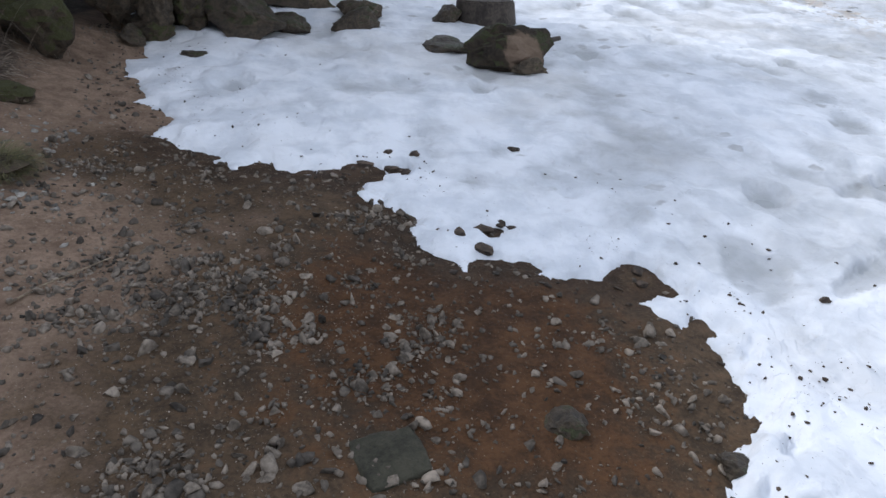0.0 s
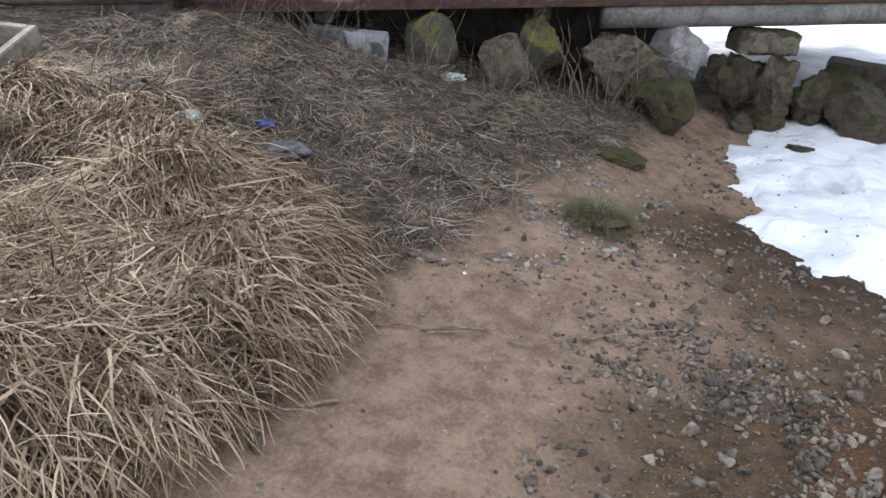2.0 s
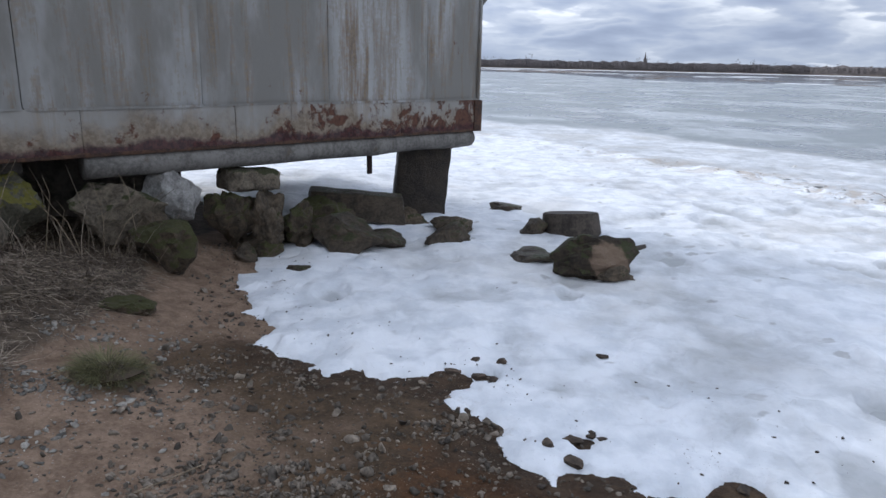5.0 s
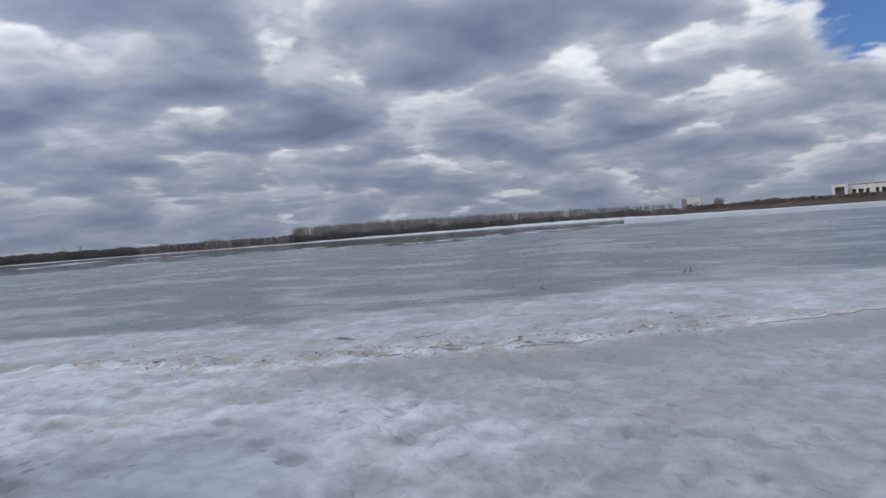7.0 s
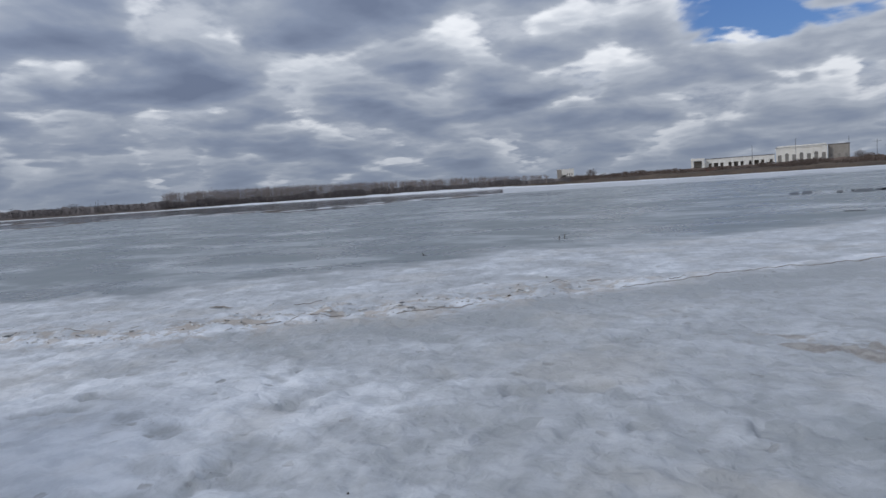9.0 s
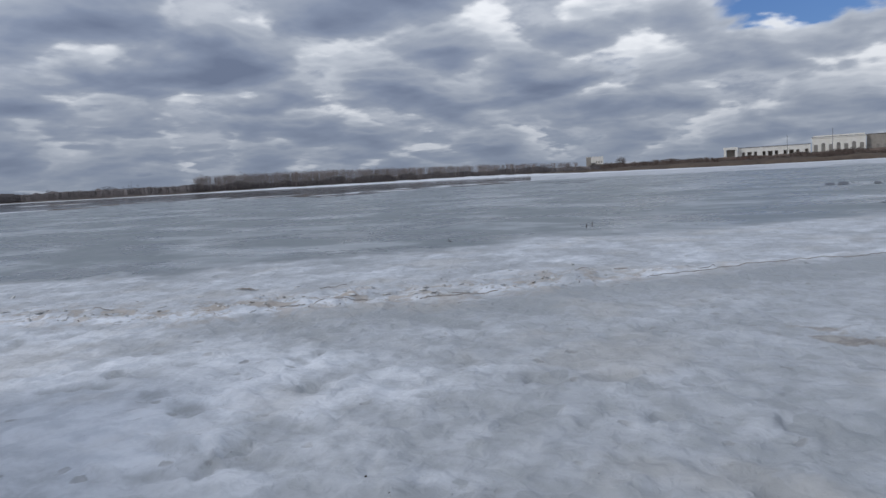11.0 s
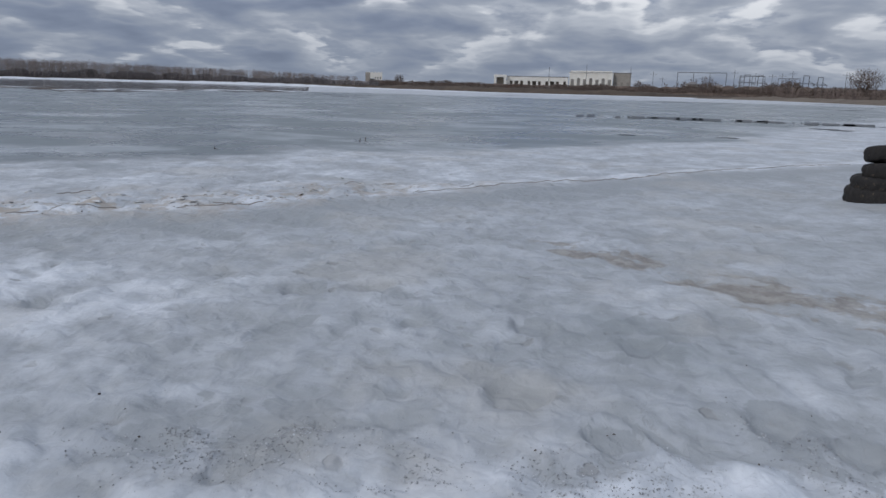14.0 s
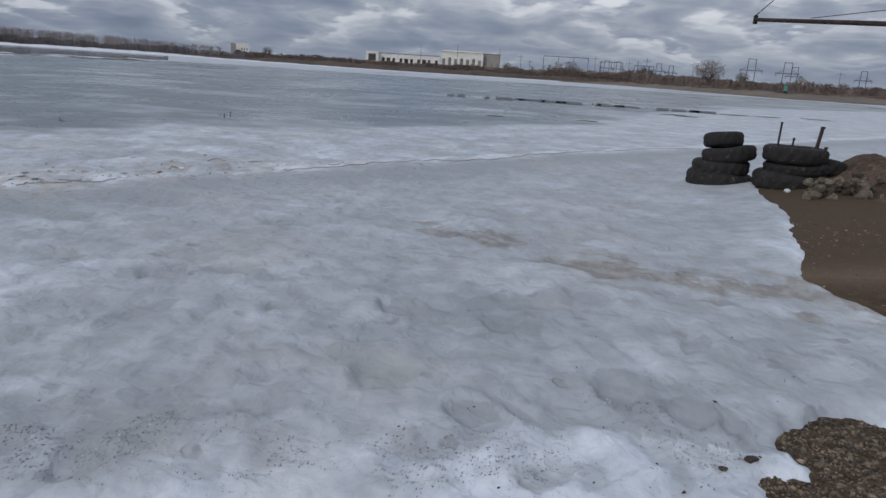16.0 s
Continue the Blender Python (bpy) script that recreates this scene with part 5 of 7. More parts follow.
def grass():
    rng = np.random.default_rng(17)
    # the reed heap beside the sand, combed over its ridge
    n = 15500
    a, r = rng.uniform(0, 6.283, n), np.sqrt(rng.uniform(0, 1, n)) * 0.97
    u, v = MOUND[2] * r * np.cos(a), MOUND[3] * r * np.sin(a)
    x, y = MOUND[0] + 0.957 * u - 0.29 * v, MOUND[1] + 0.29 * u + 0.957 * v
    z = soil_height(x, y) + 0.015 + 0.11 * rng.uniform(0, 1, n) * (1 - r**3)
    lock = 8.0 * fbm(x, y, 1.9, 3, 101)
    out = np.arctan2(y - MOUND[1], x - MOUND[0])
    loose, rim = rng.uniform(0, 1, n), r > 0.74
    way = np.where(loose < 0.5, rng.uniform(0, 6.283, n), -0.5 + lock + rng.normal(0, 0.4, n))
    way = np.where(rim, out + np.where(loose < 0.40, rng.normal(0, 0.4, n), np.where(loose < 0.75, 1.1, -1.1)) + rng.normal(0, 0.45, n), way)
    ln = np.where(rim, rng.uniform(0.14, 0.34, n), rng.uniform(0.14, 0.42, n))
    rise = np.where(rim, rng.normal(0.0, 0.25, n), np.where(loose > 0.86, rng.normal(0.5, 0.25, n), rng.normal(0.06, 0.16, n)))
    z = np.where(rim, z + rng.uniform(0.02, 0.16, n), z)
    blades("reed_heap", x, y, z, way, rise, ln, np.where(rim, rng.uniform(0.7, 2.0, n), rng.uniform(0.0, 0.6, n)), rng.uniform(0.0055, 0.0125, n), M_STRAW, "heap of flattened straw-coloured dead reeds", "dead reeds", 1, steps=4, curl=0.11, hug=np.where(rim, 0.12, 0.62))
    # locks of longer reeds bent over one another on the heap
    n = 900
    pick = rng.integers(0, 5, n)
    cx, cy = np.array([-2.36, -2.62, -2.85, -2.50, -3.0])[pick], np.array([0.66, 1.30, 0.80, 0.30, 1.35])[pick]
    x, y = cx + rng.normal(0, 0.13, n), cy + rng.normal(0, 0.13, n)
    blades("reed_stubs", x, y, soil_height(x, y) + rng.uniform(0.0, 0.08, n), rng.uniform(0, 6.283, n), rng.normal(0.85, 0.35, n), rng.uniform(0.12, 0.32, n), rng.uniform(0.0, 0.9, n), rng.uniform(0.006, 0.012, n), M_STRAW, "broken reed stalks standing out of the heap", "dead reeds", 6, steps=4, curl=0.08)
    # tufts of pale reeds farther up the bank
    tufts = [(-3.95, 1.75, 0.42, 0.12), (-4.5, 1.35, 0.35, 0.12), (-3.6, 2.0, 0.25, 0.07), (-4.7, 2.3, 0.25, 0.07), (-4.0, 0.9, 0.5, 0.12), (-3.5, 0.3, 0.5, 0.12), (-3.55, 3.0, 0.16, 0.05), (-2.9, 3.35, 0.14, 0.05), (-3.05, 2.65, 0.15, 0.05), (-2.45, 4.35, 0.16, 0.06), (-3.6, 3.55, 0.16, 0.05), (-4.2, 2.9, 0.18, 0.06)]
    for _ in range(90):
        cx, cy = rng.uniform(-5.2, -2.1), rng.uniform(1.6, 5.2)
        off = (cx - WALL_A[0]) * WALL_N[0] + (cy - WALL_A[1]) * WALL_N[1]
        if off < -0.1 and turf_cover(np.array([cx]), np.array([cy]))[0] > 0.6 and heap_r(cx, cy) > 1.0:
            tufts.append((cx, cy, rng.uniform(0.07, 0.15), rng.uniform(0.02, 0.06)))
    xs, ys, zs, ws = [], [], [], []
    for cx, cy, rad, up in tufts:
        m = int(9000 * rad * rad + 90)
        a, r = rng.uniform(0, 6.283, m), np.sqrt(rng.uniform(0, 1, m)) * rad
        xs.append(cx + r * np.cos(a)), ys.append(cy + r * np.sin(a))
        zs.append(up * (1 - (r / rad) ** 2) * rng.uniform(0, 1, m))
        ws.append(a + rng.normal(0, 1.3, m))
    x, y, way = np.concatenate(xs), np.concatenate(ys), np.concatenate(ws)
    n = len(x)
    blades("reed_tufts", x, y, soil_height(x, y) + np.concatenate(zs), way, rng.normal(0.40, 0.35, n), rng.uniform(0.08, 0.24, n), rng.uniform(0.6, 1.9, n), rng.uniform(0.0028, 0.0055, n), M_HAY, "drooping tufts of bleached dead reeds", "dead reeds", 2)
    # bleached reeds fallen in swathes above the heap
    n = 5200
    a, r = rng.uniform(0, 6.283, n), np.sqrt(rng.uniform(0, 1, n))
    pick = rng.integers(0, 3, n)
    cx, cy = np.array([-3.75, -4.35, -3.75])[pick], np.array([1.75, 1.45, 0.75])[pick]
    x, y = cx + 0.42 * r * np.cos(a), cy + 0.30 * r * np.sin(a)
    blades("fallen_reeds", x, y, soil_height(x, y) + 0.14 * (1 - r**2) * rng.uniform(0.2, 1, n), -0.35 + 3.0 * fbm(x, y, 2.0, 2, 111) + rng.normal(0, 0.4, n), rng.normal(0.2, 0.25, n), rng.uniform(0.18, 0.45, n), rng.uniform(0.3, 1.2, n), rng.uniform(0.004, 0.009, n), M_STRAW, "swathes of fallen bleached reeds on the bank", "dead reeds", 7)
    # the mat of dead grass over the bank
    n = 190000
    x, y = rng.uniform(-7.5, -1.5, n), rng.uniform(-3.5, 6.2, n)
    sd = offshore(x, y)
    cover = turf_cover(x, y)
    s = (x - WALL_A[0]) * WALL_N[0] + (y - WALL_A[1]) * WALL_N[1]
    keep = (rng.uniform(0, 1, n) < cover * (0.45 + 1.3 * ramp01(fbm(x, y, 2.4, 3, 105), -0.12, 0.12)) * (1 - 0.85 * ramp01(-y, 0.0, 3.0))) & (s < 0.5)
    x, y = x[keep], y[keep]
    n = len(x)
    way = -0.6 + 9.0 * fbm(x, y, 2.4, 3, 107) + rng.normal(0, 1.2, n)
    blades("dead_grass", x, y, soil_height(x, y), way, rng.normal(0.25, 0.40, n), rng.uniform(0.03, 0.125, n), rng.uniform(0.2, 1.6, n), rng.uniform(0.0018, 0.004, n), M_HAY, "grey-brown mat of dead grass on the bank", "dead grass", 3, curl=0.3)
    # crumbled leaves and stem bits between the grass
    n = 15000
    x, y = rng.uniform(-5.6, -1.7, n), rng.uniform(1.0, 5.6, n)
    keep = (rng.uniform(0, 1, n) < turf_cover(x, y)) & (heap_r(x, y) > 1.0)
    x, y = x[keep], y[keep]
    scatter_lumps("leaf_litter", x, y, soil_height(x, y) + rng.uniform(0.004, 0.03, len(x)), rng.uniform(0.004, 0.017, len(x)), plain("leaf_bits", (0.05, 0.036, 0.026), (0.22, 0.17, 0.125), 9, 0.9, 0.3, vary=0.6), "crumbled dead leaves and stem bits", "leaf litter", 12, 0.14)
    # taller stalks along the wall
    n = 420
    t = rng.uniform(0.2, 3.6, n)
    off = -rng.uniform(0.02, 0.5, n)
    x, y = WALL_A[0] + WALL_U[0] * t + WALL_N[0] * off, WALL_A[1] + WALL_U[1] * t + WALL_N[1] * off
    blades("tall_stalks", x, y, soil_height(x, y), rng.uniform(0, 6.283, n), rng.normal(1.2, 0.2, n), rng.uniform(0.2, 0.55, n), rng.uniform(0.1, 1.1, n), rng.uniform(0.002, 0.004, n), M_HAY, "thin dry stalks along the shed", "dead grass", 4)
    # one live tuft on the sand
    mound = rock("soil_mound", (0.36, 0.22, 0.13), 57, M_CLOD, 5, 0.2, 3)
    mound.matrix_world = pose(-1.74, 3.14, ground_at(-1.74, 3.14) + 0.03, 0, 0, 10)
    tagged(mound, "dark lump of earth under a grass tuft", "soil", kind="structure")
    n = 1700
    a, r = rng.uniform(0, 6.283, n), np.sqrt(rng.uniform(0, 1, n)) * 0.125
    x, y = -1.74 + 1.2 * r * np.cos(a), 3.16 + r * np.sin(a)
    blades("grass_tuft", x, y, soil_height(x, y) + 0.08 * (1 - (r / 0.15) ** 2), a + rng.normal(0, 0.5, n), rng.normal(0.80, 0.35, n), rng.uniform(0.06, 0.17, n), rng.uniform(0.8, 1.9, n), rng.uniform(0.0015, 0.003, n), M_TUFT, "single greenish tuft of grass on sand", "grass tuft", 5)


def bramble():
    """Bare shrub stems under and before the wall."""
    rnd = random.Random(8)
    for k, t in enumerate((2.75, 2.95, 3.15, 2.3, 1.6, 3.3)):
        x, y = WALL_A + WALL_U * t - WALL_N * rnd.uniform(0.08, 0.25)
        z = ground_at(x, y)
        bms = []
        for _ in range(3):
            p = Vector((x + rnd.uniform(-0.08, 0.08), y + rnd.uniform(-0.08, 0.08), z - 0.01))
            way = Vector((rnd.uniform(-0.4, 0.4), rnd.uniform(-0.4, 0.4), 1)).normalized()
            for s in range(4):
                q = p + way * rnd.uniform(0.12, 0.20)
                bms.append(bar(p, q, 0.0045 - 0.0008 * s, 5, 0.0038 - 0.0008 * s))
                way = (way + Vector((rnd.uniform(-0.4, 0.4), rnd.uniform(-0.4, 0.4), rnd.uniform(-0.2, 0.2)))).normalized()
                p = q
        tagged(part("shrub", joined(*bms), M_TWIG, None), "thin leafless shrub stems by the shed", "shrub", "shrubs by the shed")


gravel()
twigs()
litter()
grass()
bramble()

# a wooden crate frame on the bank
crate = new("timber_frame")
crate.matrix_world = pose(-4.66, 1.48, ground_at(-4.66, 1.48) + 0.06, 6, -14, 125)
tagged(crate, "weathered timber frame lying on the bank", "timber")
for at, size in (((0.0, 0.0, 0.0), (0.75, 0.05, 0.16)), ((0.0, 0.5, 0.0), (0.75, 0.05, 0.16)), ((0.35, 0.25, 0.0), (0.05, 0.45, 0.16)), ((-0.35, 0.25, 0.0), (0.05, 0.45, 0.16))):
    part("board", box(size, at, 0.006, 0.004, 3), M_BOARD, crate)

# ---- the cove: tyres, rubble, boom ----


def tyre_mesh(outer, width, seed):
    """A worn lorry tyre lying flat: lugged tread, shoulders, side walls and an open middle."""
    profile = [(0.56, -0.30), (0.60, -0.42), (0.74, -0.50), (0.88, -0.47), (0.955, -0.38), (1.0, -0.20), (1.0, -0.04), (1.0, 0.04), (1.0, 0.20), (0.955, 0.38), (0.88, 0.47), (0.74, 0.50), (0.60, 0.42), (0.56, 0.30), (0.62, 0.22), (0.86, 0.30), (0.90, 0.0), (0.86, -0.30), (0.62, -0.22)]
    n = 72
    verts, faces = [], []
    rnd = random.Random(seed)
    for k in range(n):
        a = 6.28318 * k / n
        sag = 1 + 0.02 * math.sin(2 * a + seed)
        for j, (r, h) in enumerate(profile):
            lug = 1.0
            if 4 <= j <= 9:
                lug = 1.0 if ((k + (2 if j > 6 else 0)) % 4) < 2 else 0.958
                if j in (6, 7):
                    lug = min(lug, 0.985)
            rr = outer * r * lug * sag
            verts.append((rr * math.cos(a), rr * math.sin(a), width * h * (1 + 0.04 * math.sin(3 * a + seed))))
    m = len(profile)
    for k in range(n):
        for j in range(m):
            faces.append((k * m + j, ((k + 1) % n) * m + j, ((k + 1) % n) * m + (j + 1) % m, k * m + (j + 1) % m))
    return verts, faces


def tyre(outer, width, x, y, z, tilt, seed, label):
    v, f = tyre_mesh(outer, width, seed)
    ob = mesh_object("tyre", v, f, M_RUBBER, True)
    ob.data.set_sharp_from_angle(angle=radians(38))
    ob.matrix_world = pose(x, y, z, tilt[0], tilt[1], seed * 40)
    return tagged(ob, label, "tyre", "stacked tyres")


def away(az, dist):
    """A place at a bearing in degrees and a distance from where the walk starts."""
    return 0.3 + dist * math.sin(radians(az)), -0.28 + dist * math.cos(radians(az))


def cove_things():
    ax, ay = away(107.5, 12.9)
    g = ground_at(ax, ay) - 0.04
    tyre(0.54, 0.32, ax, ay, g + 0.11, (3, -2), 1, "large lorry tyre at the bottom of a stack, mossy")
    tyre(0.46, 0.25, ax - 0.03, ay + 0.02, g + 0.35, (-2, 3), 2, "worn lorry tyre in a leaning stack")
    tyre(0.43, 0.26, ax - 0.06, ay - 0.08, g + 0.57, (9, 6), 3, "tilted worn tyre in a leaning stack")
    tyre(0.32, 0.23, ax + 0.02, ay + 0.02, g + 0.80, (8, -10), 4, "small tyre on top of the stack")
    bx, by = away(112.35, 12.5)
    g2 = ground_at(bx, by) - 0.05
    tyre(0.57, 0.30, bx, by, g2 + 0.10, (-2, 2), 5, "large tyre at the bottom of a low stack")
    tyre(0.49, 0.20, bx + 0.06, by - 0.08, g2 + 0.32, (2, -2), 6, "worn tyre in the middle of a stack")
    tyre(0.49, 0.26, bx + 0.02, by - 0.02, g2 + 0.53, (0, 1), 7, "black tyre with iron rods stuck in it")
    tx, ty = away(113.9, 13.0)
    tyre(0.50, 0.26, tx, ty, ground_at(tx, ty) + 0.24, (2, 12), 8, "dark tyre leaning behind the stack")
    for az, dist, top, r, lean in ((111.1, 12.6, 1.02, 0.016, 0.02), (112.0, 12.6, 0.76, 0.015, 0.04), (113.4, 12.6, 0.93, 0.028, 0.14), (114.1, 12.3, 0.62, 0.022, 0.06)):
        x, y = away(az, dist)
        ob = part("iron_rod", joined(bar((0, 0, 0), (lean * 0.5, -lean, top), r, 8), bar((lean * 0.5, -lean, top - 0.02), (lean * 0.5, -lean, top + 0.01), r * 1.35, 8)), M_DARKIRON, None)
        ob.location = (x, y, ground_at(x, y) - 0.02)
        tagged(ob, "rusty iron rod standing among the tyres", "rod", "rods among the tyres")
    # earth and stones tipped beside the tyres
    cx, cy = away(120.2, 12.6)
    n = 61
    k = np.linspace(-1, 1, n)
    gx, gy = np.meshgrid(k * 2.6 + cx, k * 1.5 + cy, indexing="ij")
    x, y = gx.ravel(), gy.ravel()
    rr = ((x - cx) / 2.5) ** 2 + ((y - cy) / 1.45) ** 2
    h = 0.48 * ramp01(1 - rr, 0, 0.9) * (0.75 + 0.9 * fbm(x, y, 1.6, 4, 121)) + 0.10 * fbm(x, y, 6, 3, 125) * ramp01(1 - rr, 0, 0.3)
    z = soil_height(x, y) + h - 0.03
    i = np.arange(n * n).reshape(n, n)
    quads = np.stack([i[:-1, :-1], i[1:, :-1], i[1:, 1:], i[:-1, 1:]], -1).reshape(-1, 4)
    heap = quad_mesh("earth_heap", np.stack([x, y, z], -1), quads, plain("tipped_earth", (0.035, 0.023, 0.015), (0.12, 0.078, 0.050), 3, 0.95, 0.8, fine=18, third=(0.22, 0.13, 0.07), mask=0.58, distance=0.05))
    tagged(heap, "heap of tipped brown earth and roots", "earth heap", kind="stuff")
    rnd = random.Random(31)
    for k in range(46):
        az, dist = rnd.uniform(113.6, 118.4), rnd.uniform(11.0, 12.0)
        x, y = away(az, dist)
        s = rnd.uniform(0.08, 0.24)
        up = 0.0 if k < 26 else rnd.uniform(0.08, 0.26)
        place_rock("rubble_stone", "rounded stone in the rubble beside the tyres", x, y, (s, s * 0.8, s * 0.65), 60 + k, (M_RUBBLE, M_CONC, M_RUBBLE, M_ROCK, M_RUBBLE)[k % 5], 0.22, rnd.uniform(0, 180), on_ice=False, z=ground_at(x, y) + up, group="rubble", category="stone")
    x, y = away(112.3, 11.7)
    crumpled("white_scrap", "white scrap beside the rubble", "litter", x, y, (0.10, 0.08, 0.07), M_WHITE, 9)
    # boom on a mast at the head of the cove
    tip, foot = away(108.25, 14.0), away(127.0, 10.5)
    zt, g3 = 1.73 + 14.0 * math.tan(radians(4.85)), ground_at(*foot)
    zf = 1.73 + 10.5 * math.tan(radians(4.5))
    base = new("loading_boom")
    base.location = (foot[0], foot[1], g3)
    tagged(base, "dark iron boom held by wires over the cove", "boom")

    def rel(p, zz):
        return (p[0] - foot[0], p[1] - foot[1], zz - g3)

    t3, f3, top = rel(tip, zt), rel(foot, zf), (0, 0, 5.8)
    part("boom", bar(f3, t3, 0.042, 8, 0.032), M_DARKIRON, base)
    part("mast", bar((0, 0, -0.1), (0, 0, 6.0), 0.12, 10, 0.09), M_IRON, base)
    part("tip_plate", box((0.05, 0.07, 0.15), t3, 0.010), M_DARKIRON, base)
    part("wire", bar((t3[0], t3[1], t3[2] + 0.08), top, 0.008, 5), M_DARKIRON, base)
    mid = tuple(a + (b - a) * 0.24 for a, b in zip(t3, f3))
    part("wire", bar((mid[0], mid[1], mid[2] + 0.05), (f3[0], f3[1], f3[2] + 0.45), 0.006, 5), M_DARKIRON, base)


cove_things()

# ---- things out on the ice ----


def ice_marks():
    for x, y, h, lean in ((20.4, 7.7, 0.13, 0.05), (21.0, 7.75, 0.15, 0.06)):
        ob = part("stake", bar((0, 0, -0.05), (lean, 0.0, h), 0.014, 6), M_DARKWOOD, None)
        ob.location = (x, y, 0.0)
        tagged(ob, "thin dark stake standing in the ice", "stake", "stakes in the ice")
    pts = [(16.3, 10.0, 0.012), (16.5, 10.2, 0.03), (16.8, 10.4, 0.015), (17.1, 10.6, 0.02)]
    ob = part("branch", joined(*[bar(a, b, 0.011, 6, 0.009) for a, b in zip(pts, pts[1:])]), M_DARKWOOD, None)
    tagged(ob, "dark branch frozen into the ice", "branch")
    pts = [(1.56, 6.30, 0.05), (1.66, 6.36, 0.11), (1.76, 6.34, 0.10), (1.82, 6.30, 0.13)]
    ob = part("branch_stub", joined(*[bar(a, b, 0.026, 7, 0.020) for a, b in zip(pts, pts[1:])]), M_DARKWOOD, None)
    tagged(ob, "short dark branch frozen in beside the boulder", "branch")
    rng = np.random.default_rng(5)
    # crumbs and thin tilted plates of broken ice along the crack
    n = 420
    x, y = ridge_point(rng.uniform(-9, 8, n), rng.gamma(2.0, 0.35, n) - 0.2)
    z = snow_height(x, y, offshore(x, y))[0]
    scatter_lumps("ice_crumbs", x, y, z + 0.004, 0.008 + 0.030 * rng.uniform(0, 1, n) ** 3, plain("dirty_ice_crumbs", (0.20, 0.16, 0.12), (0.55, 0.55, 0.55), 5, 0.6, 0.5, vary=0.5), "crumbs of dirty broken ice along a crack", "broken ice", 8, 0.4)
    n = 170
    x, y = ridge_point(np.clip(rng.normal(0.5, 3.2, n), -8, 7), rng.gamma(2.0, 0.38, n) - 0.1)
    z = snow_height(x, y, offshore(x, y))[0]
    scatter_lumps("ice_plates", x, y, z + 0.004, 0.03 + 0.10 * rng.uniform(0, 1, n) ** 2, plain("ice_plate", (0.50, 0.49, 0.46), (0.74, 0.75, 0.77), 5, 0.55, 0.5, third=(0.34, 0.27, 0.20), mask=0.56), "thin tilted plates of broken crust along a crack", "broken ice", 9, 0.16)


def crack(name, points, wide, seed, label):
    """An open slit in the ice that follows the points, with torn uneven lips."""
    bm = bmesh.new()
    last = None
    for k, p in enumerate(points):
        q = points[min(k + 1, len(points) - 1)] - points[max(k - 1, 0)]
        side = Vector((-q.y, q.x, 0)).normalized()
        ease = math.sin(math.pi * (k + 0.3) / (len(points) - 0.4))
        p = p + side * 0.05 * noise.fractal(p * 1.4 + Vector((seed, 0, 0)), 1.0, 2.0, 4)
        w = wide * max(0.04, ease * (0.6 + 1.7 * noise.noise(p * 2.3 + Vector((0, seed, 0)))))
        z = float(snow_height(np.array([p.x]), np.array([p.y]), offshore(p.x, p.y))[0][0]) + 0.010
        row = (bm.verts.new((p.x - side.x * w, p.y - side.y * w, z)), bm.verts.new((p.x + side.x * w, p.y + side.y * w, z + 0.012)))
        if last:
            bm.faces.new((last[0], row[0], row[1], last[1]))
        last = row
    tagged(part(name, bm, M_CRACK, None), label, "crack", "cracks in the ice", "structure")


def cracks():
    """Short open slits in the broken crust and one long crack past them."""
    rnd = random.Random(77)
    slits = [((8.45, 5.62), (8.75, 5.40), 0.028), ((8.86, 5.33), (9.30, 4.80), 0.026), ((8.42, 9.55), (8.56, 9.12), 0.05), ((12.0, 3.95), (12.1, 3.72), 0.05), ((11.45, 4.45), (11.7, 4.2), 0.03)]
    for k in range(7):
        u, w, ln = rnd.gauss(-0.2, 2.9), rnd.gammavariate(2.0, 0.36) - 0.15, rnd.uniform(0.15, 0.6)
        a, b = ridge_point(u - ln / 2, w), ridge_point(u + ln / 2, w + rnd.uniform(-0.10, 0.10))
        slits.append((a, b, rnd.uniform(0.003, 0.006)))
    for k, (a, b, wide) in enumerate(slits):
        a, b = Vector((float(a[0]), float(a[1]), 0)), Vector((float(b[0]), float(b[1]), 0))
        crack("ice_crack", [a.lerp(b, j / 12) for j in range(13)], wide, k, "dark open crack in the dirty ice")
    line = [Vector(p) for p in ((11.3, 3.1, 0), (13.0, 1.43, 0), (14.2, 0.22, 0), (16.6, -1.9, 0), (18.8, -4.0, 0), (20.2, -5.8, 0))]
    pts = [a.lerp(b, j / 30) for a, b in zip(line, line[1:]) for j in range(30)]
    crack("ice_crack", pts, 0.010, 3, "long thin dark crack in the dirty ice")


def puddle(name, x, y, a, b, turn, seed, mat, label, z=0.02, rag=0.45):
    """A flat patch with a ragged rim, a across and b in depth."""
    bm = bmesh.new()
    ring = []
    for j in range(48):
        t = 6.28318 * j / 48
        w = 1 + rag * noise.fractal(Vector((math.cos(t) * 1.8 + seed, math.sin(t) * 1.8, seed * 0.7)), 1, 2, 5)
        ring.append(bm.verts.new((a * w * math.cos(t), b * w * math.sin(t), 0)))
    bm.faces.new(ring)
    ob = part(name, bm, mat, None)
    ob.matrix_world = pose(x, y, z, 0, 0, turn)
    return tagged(ob, label, "water" if mat is M_WATER else "ice", "melt pools" if mat is M_WATER else "floes", "structure")


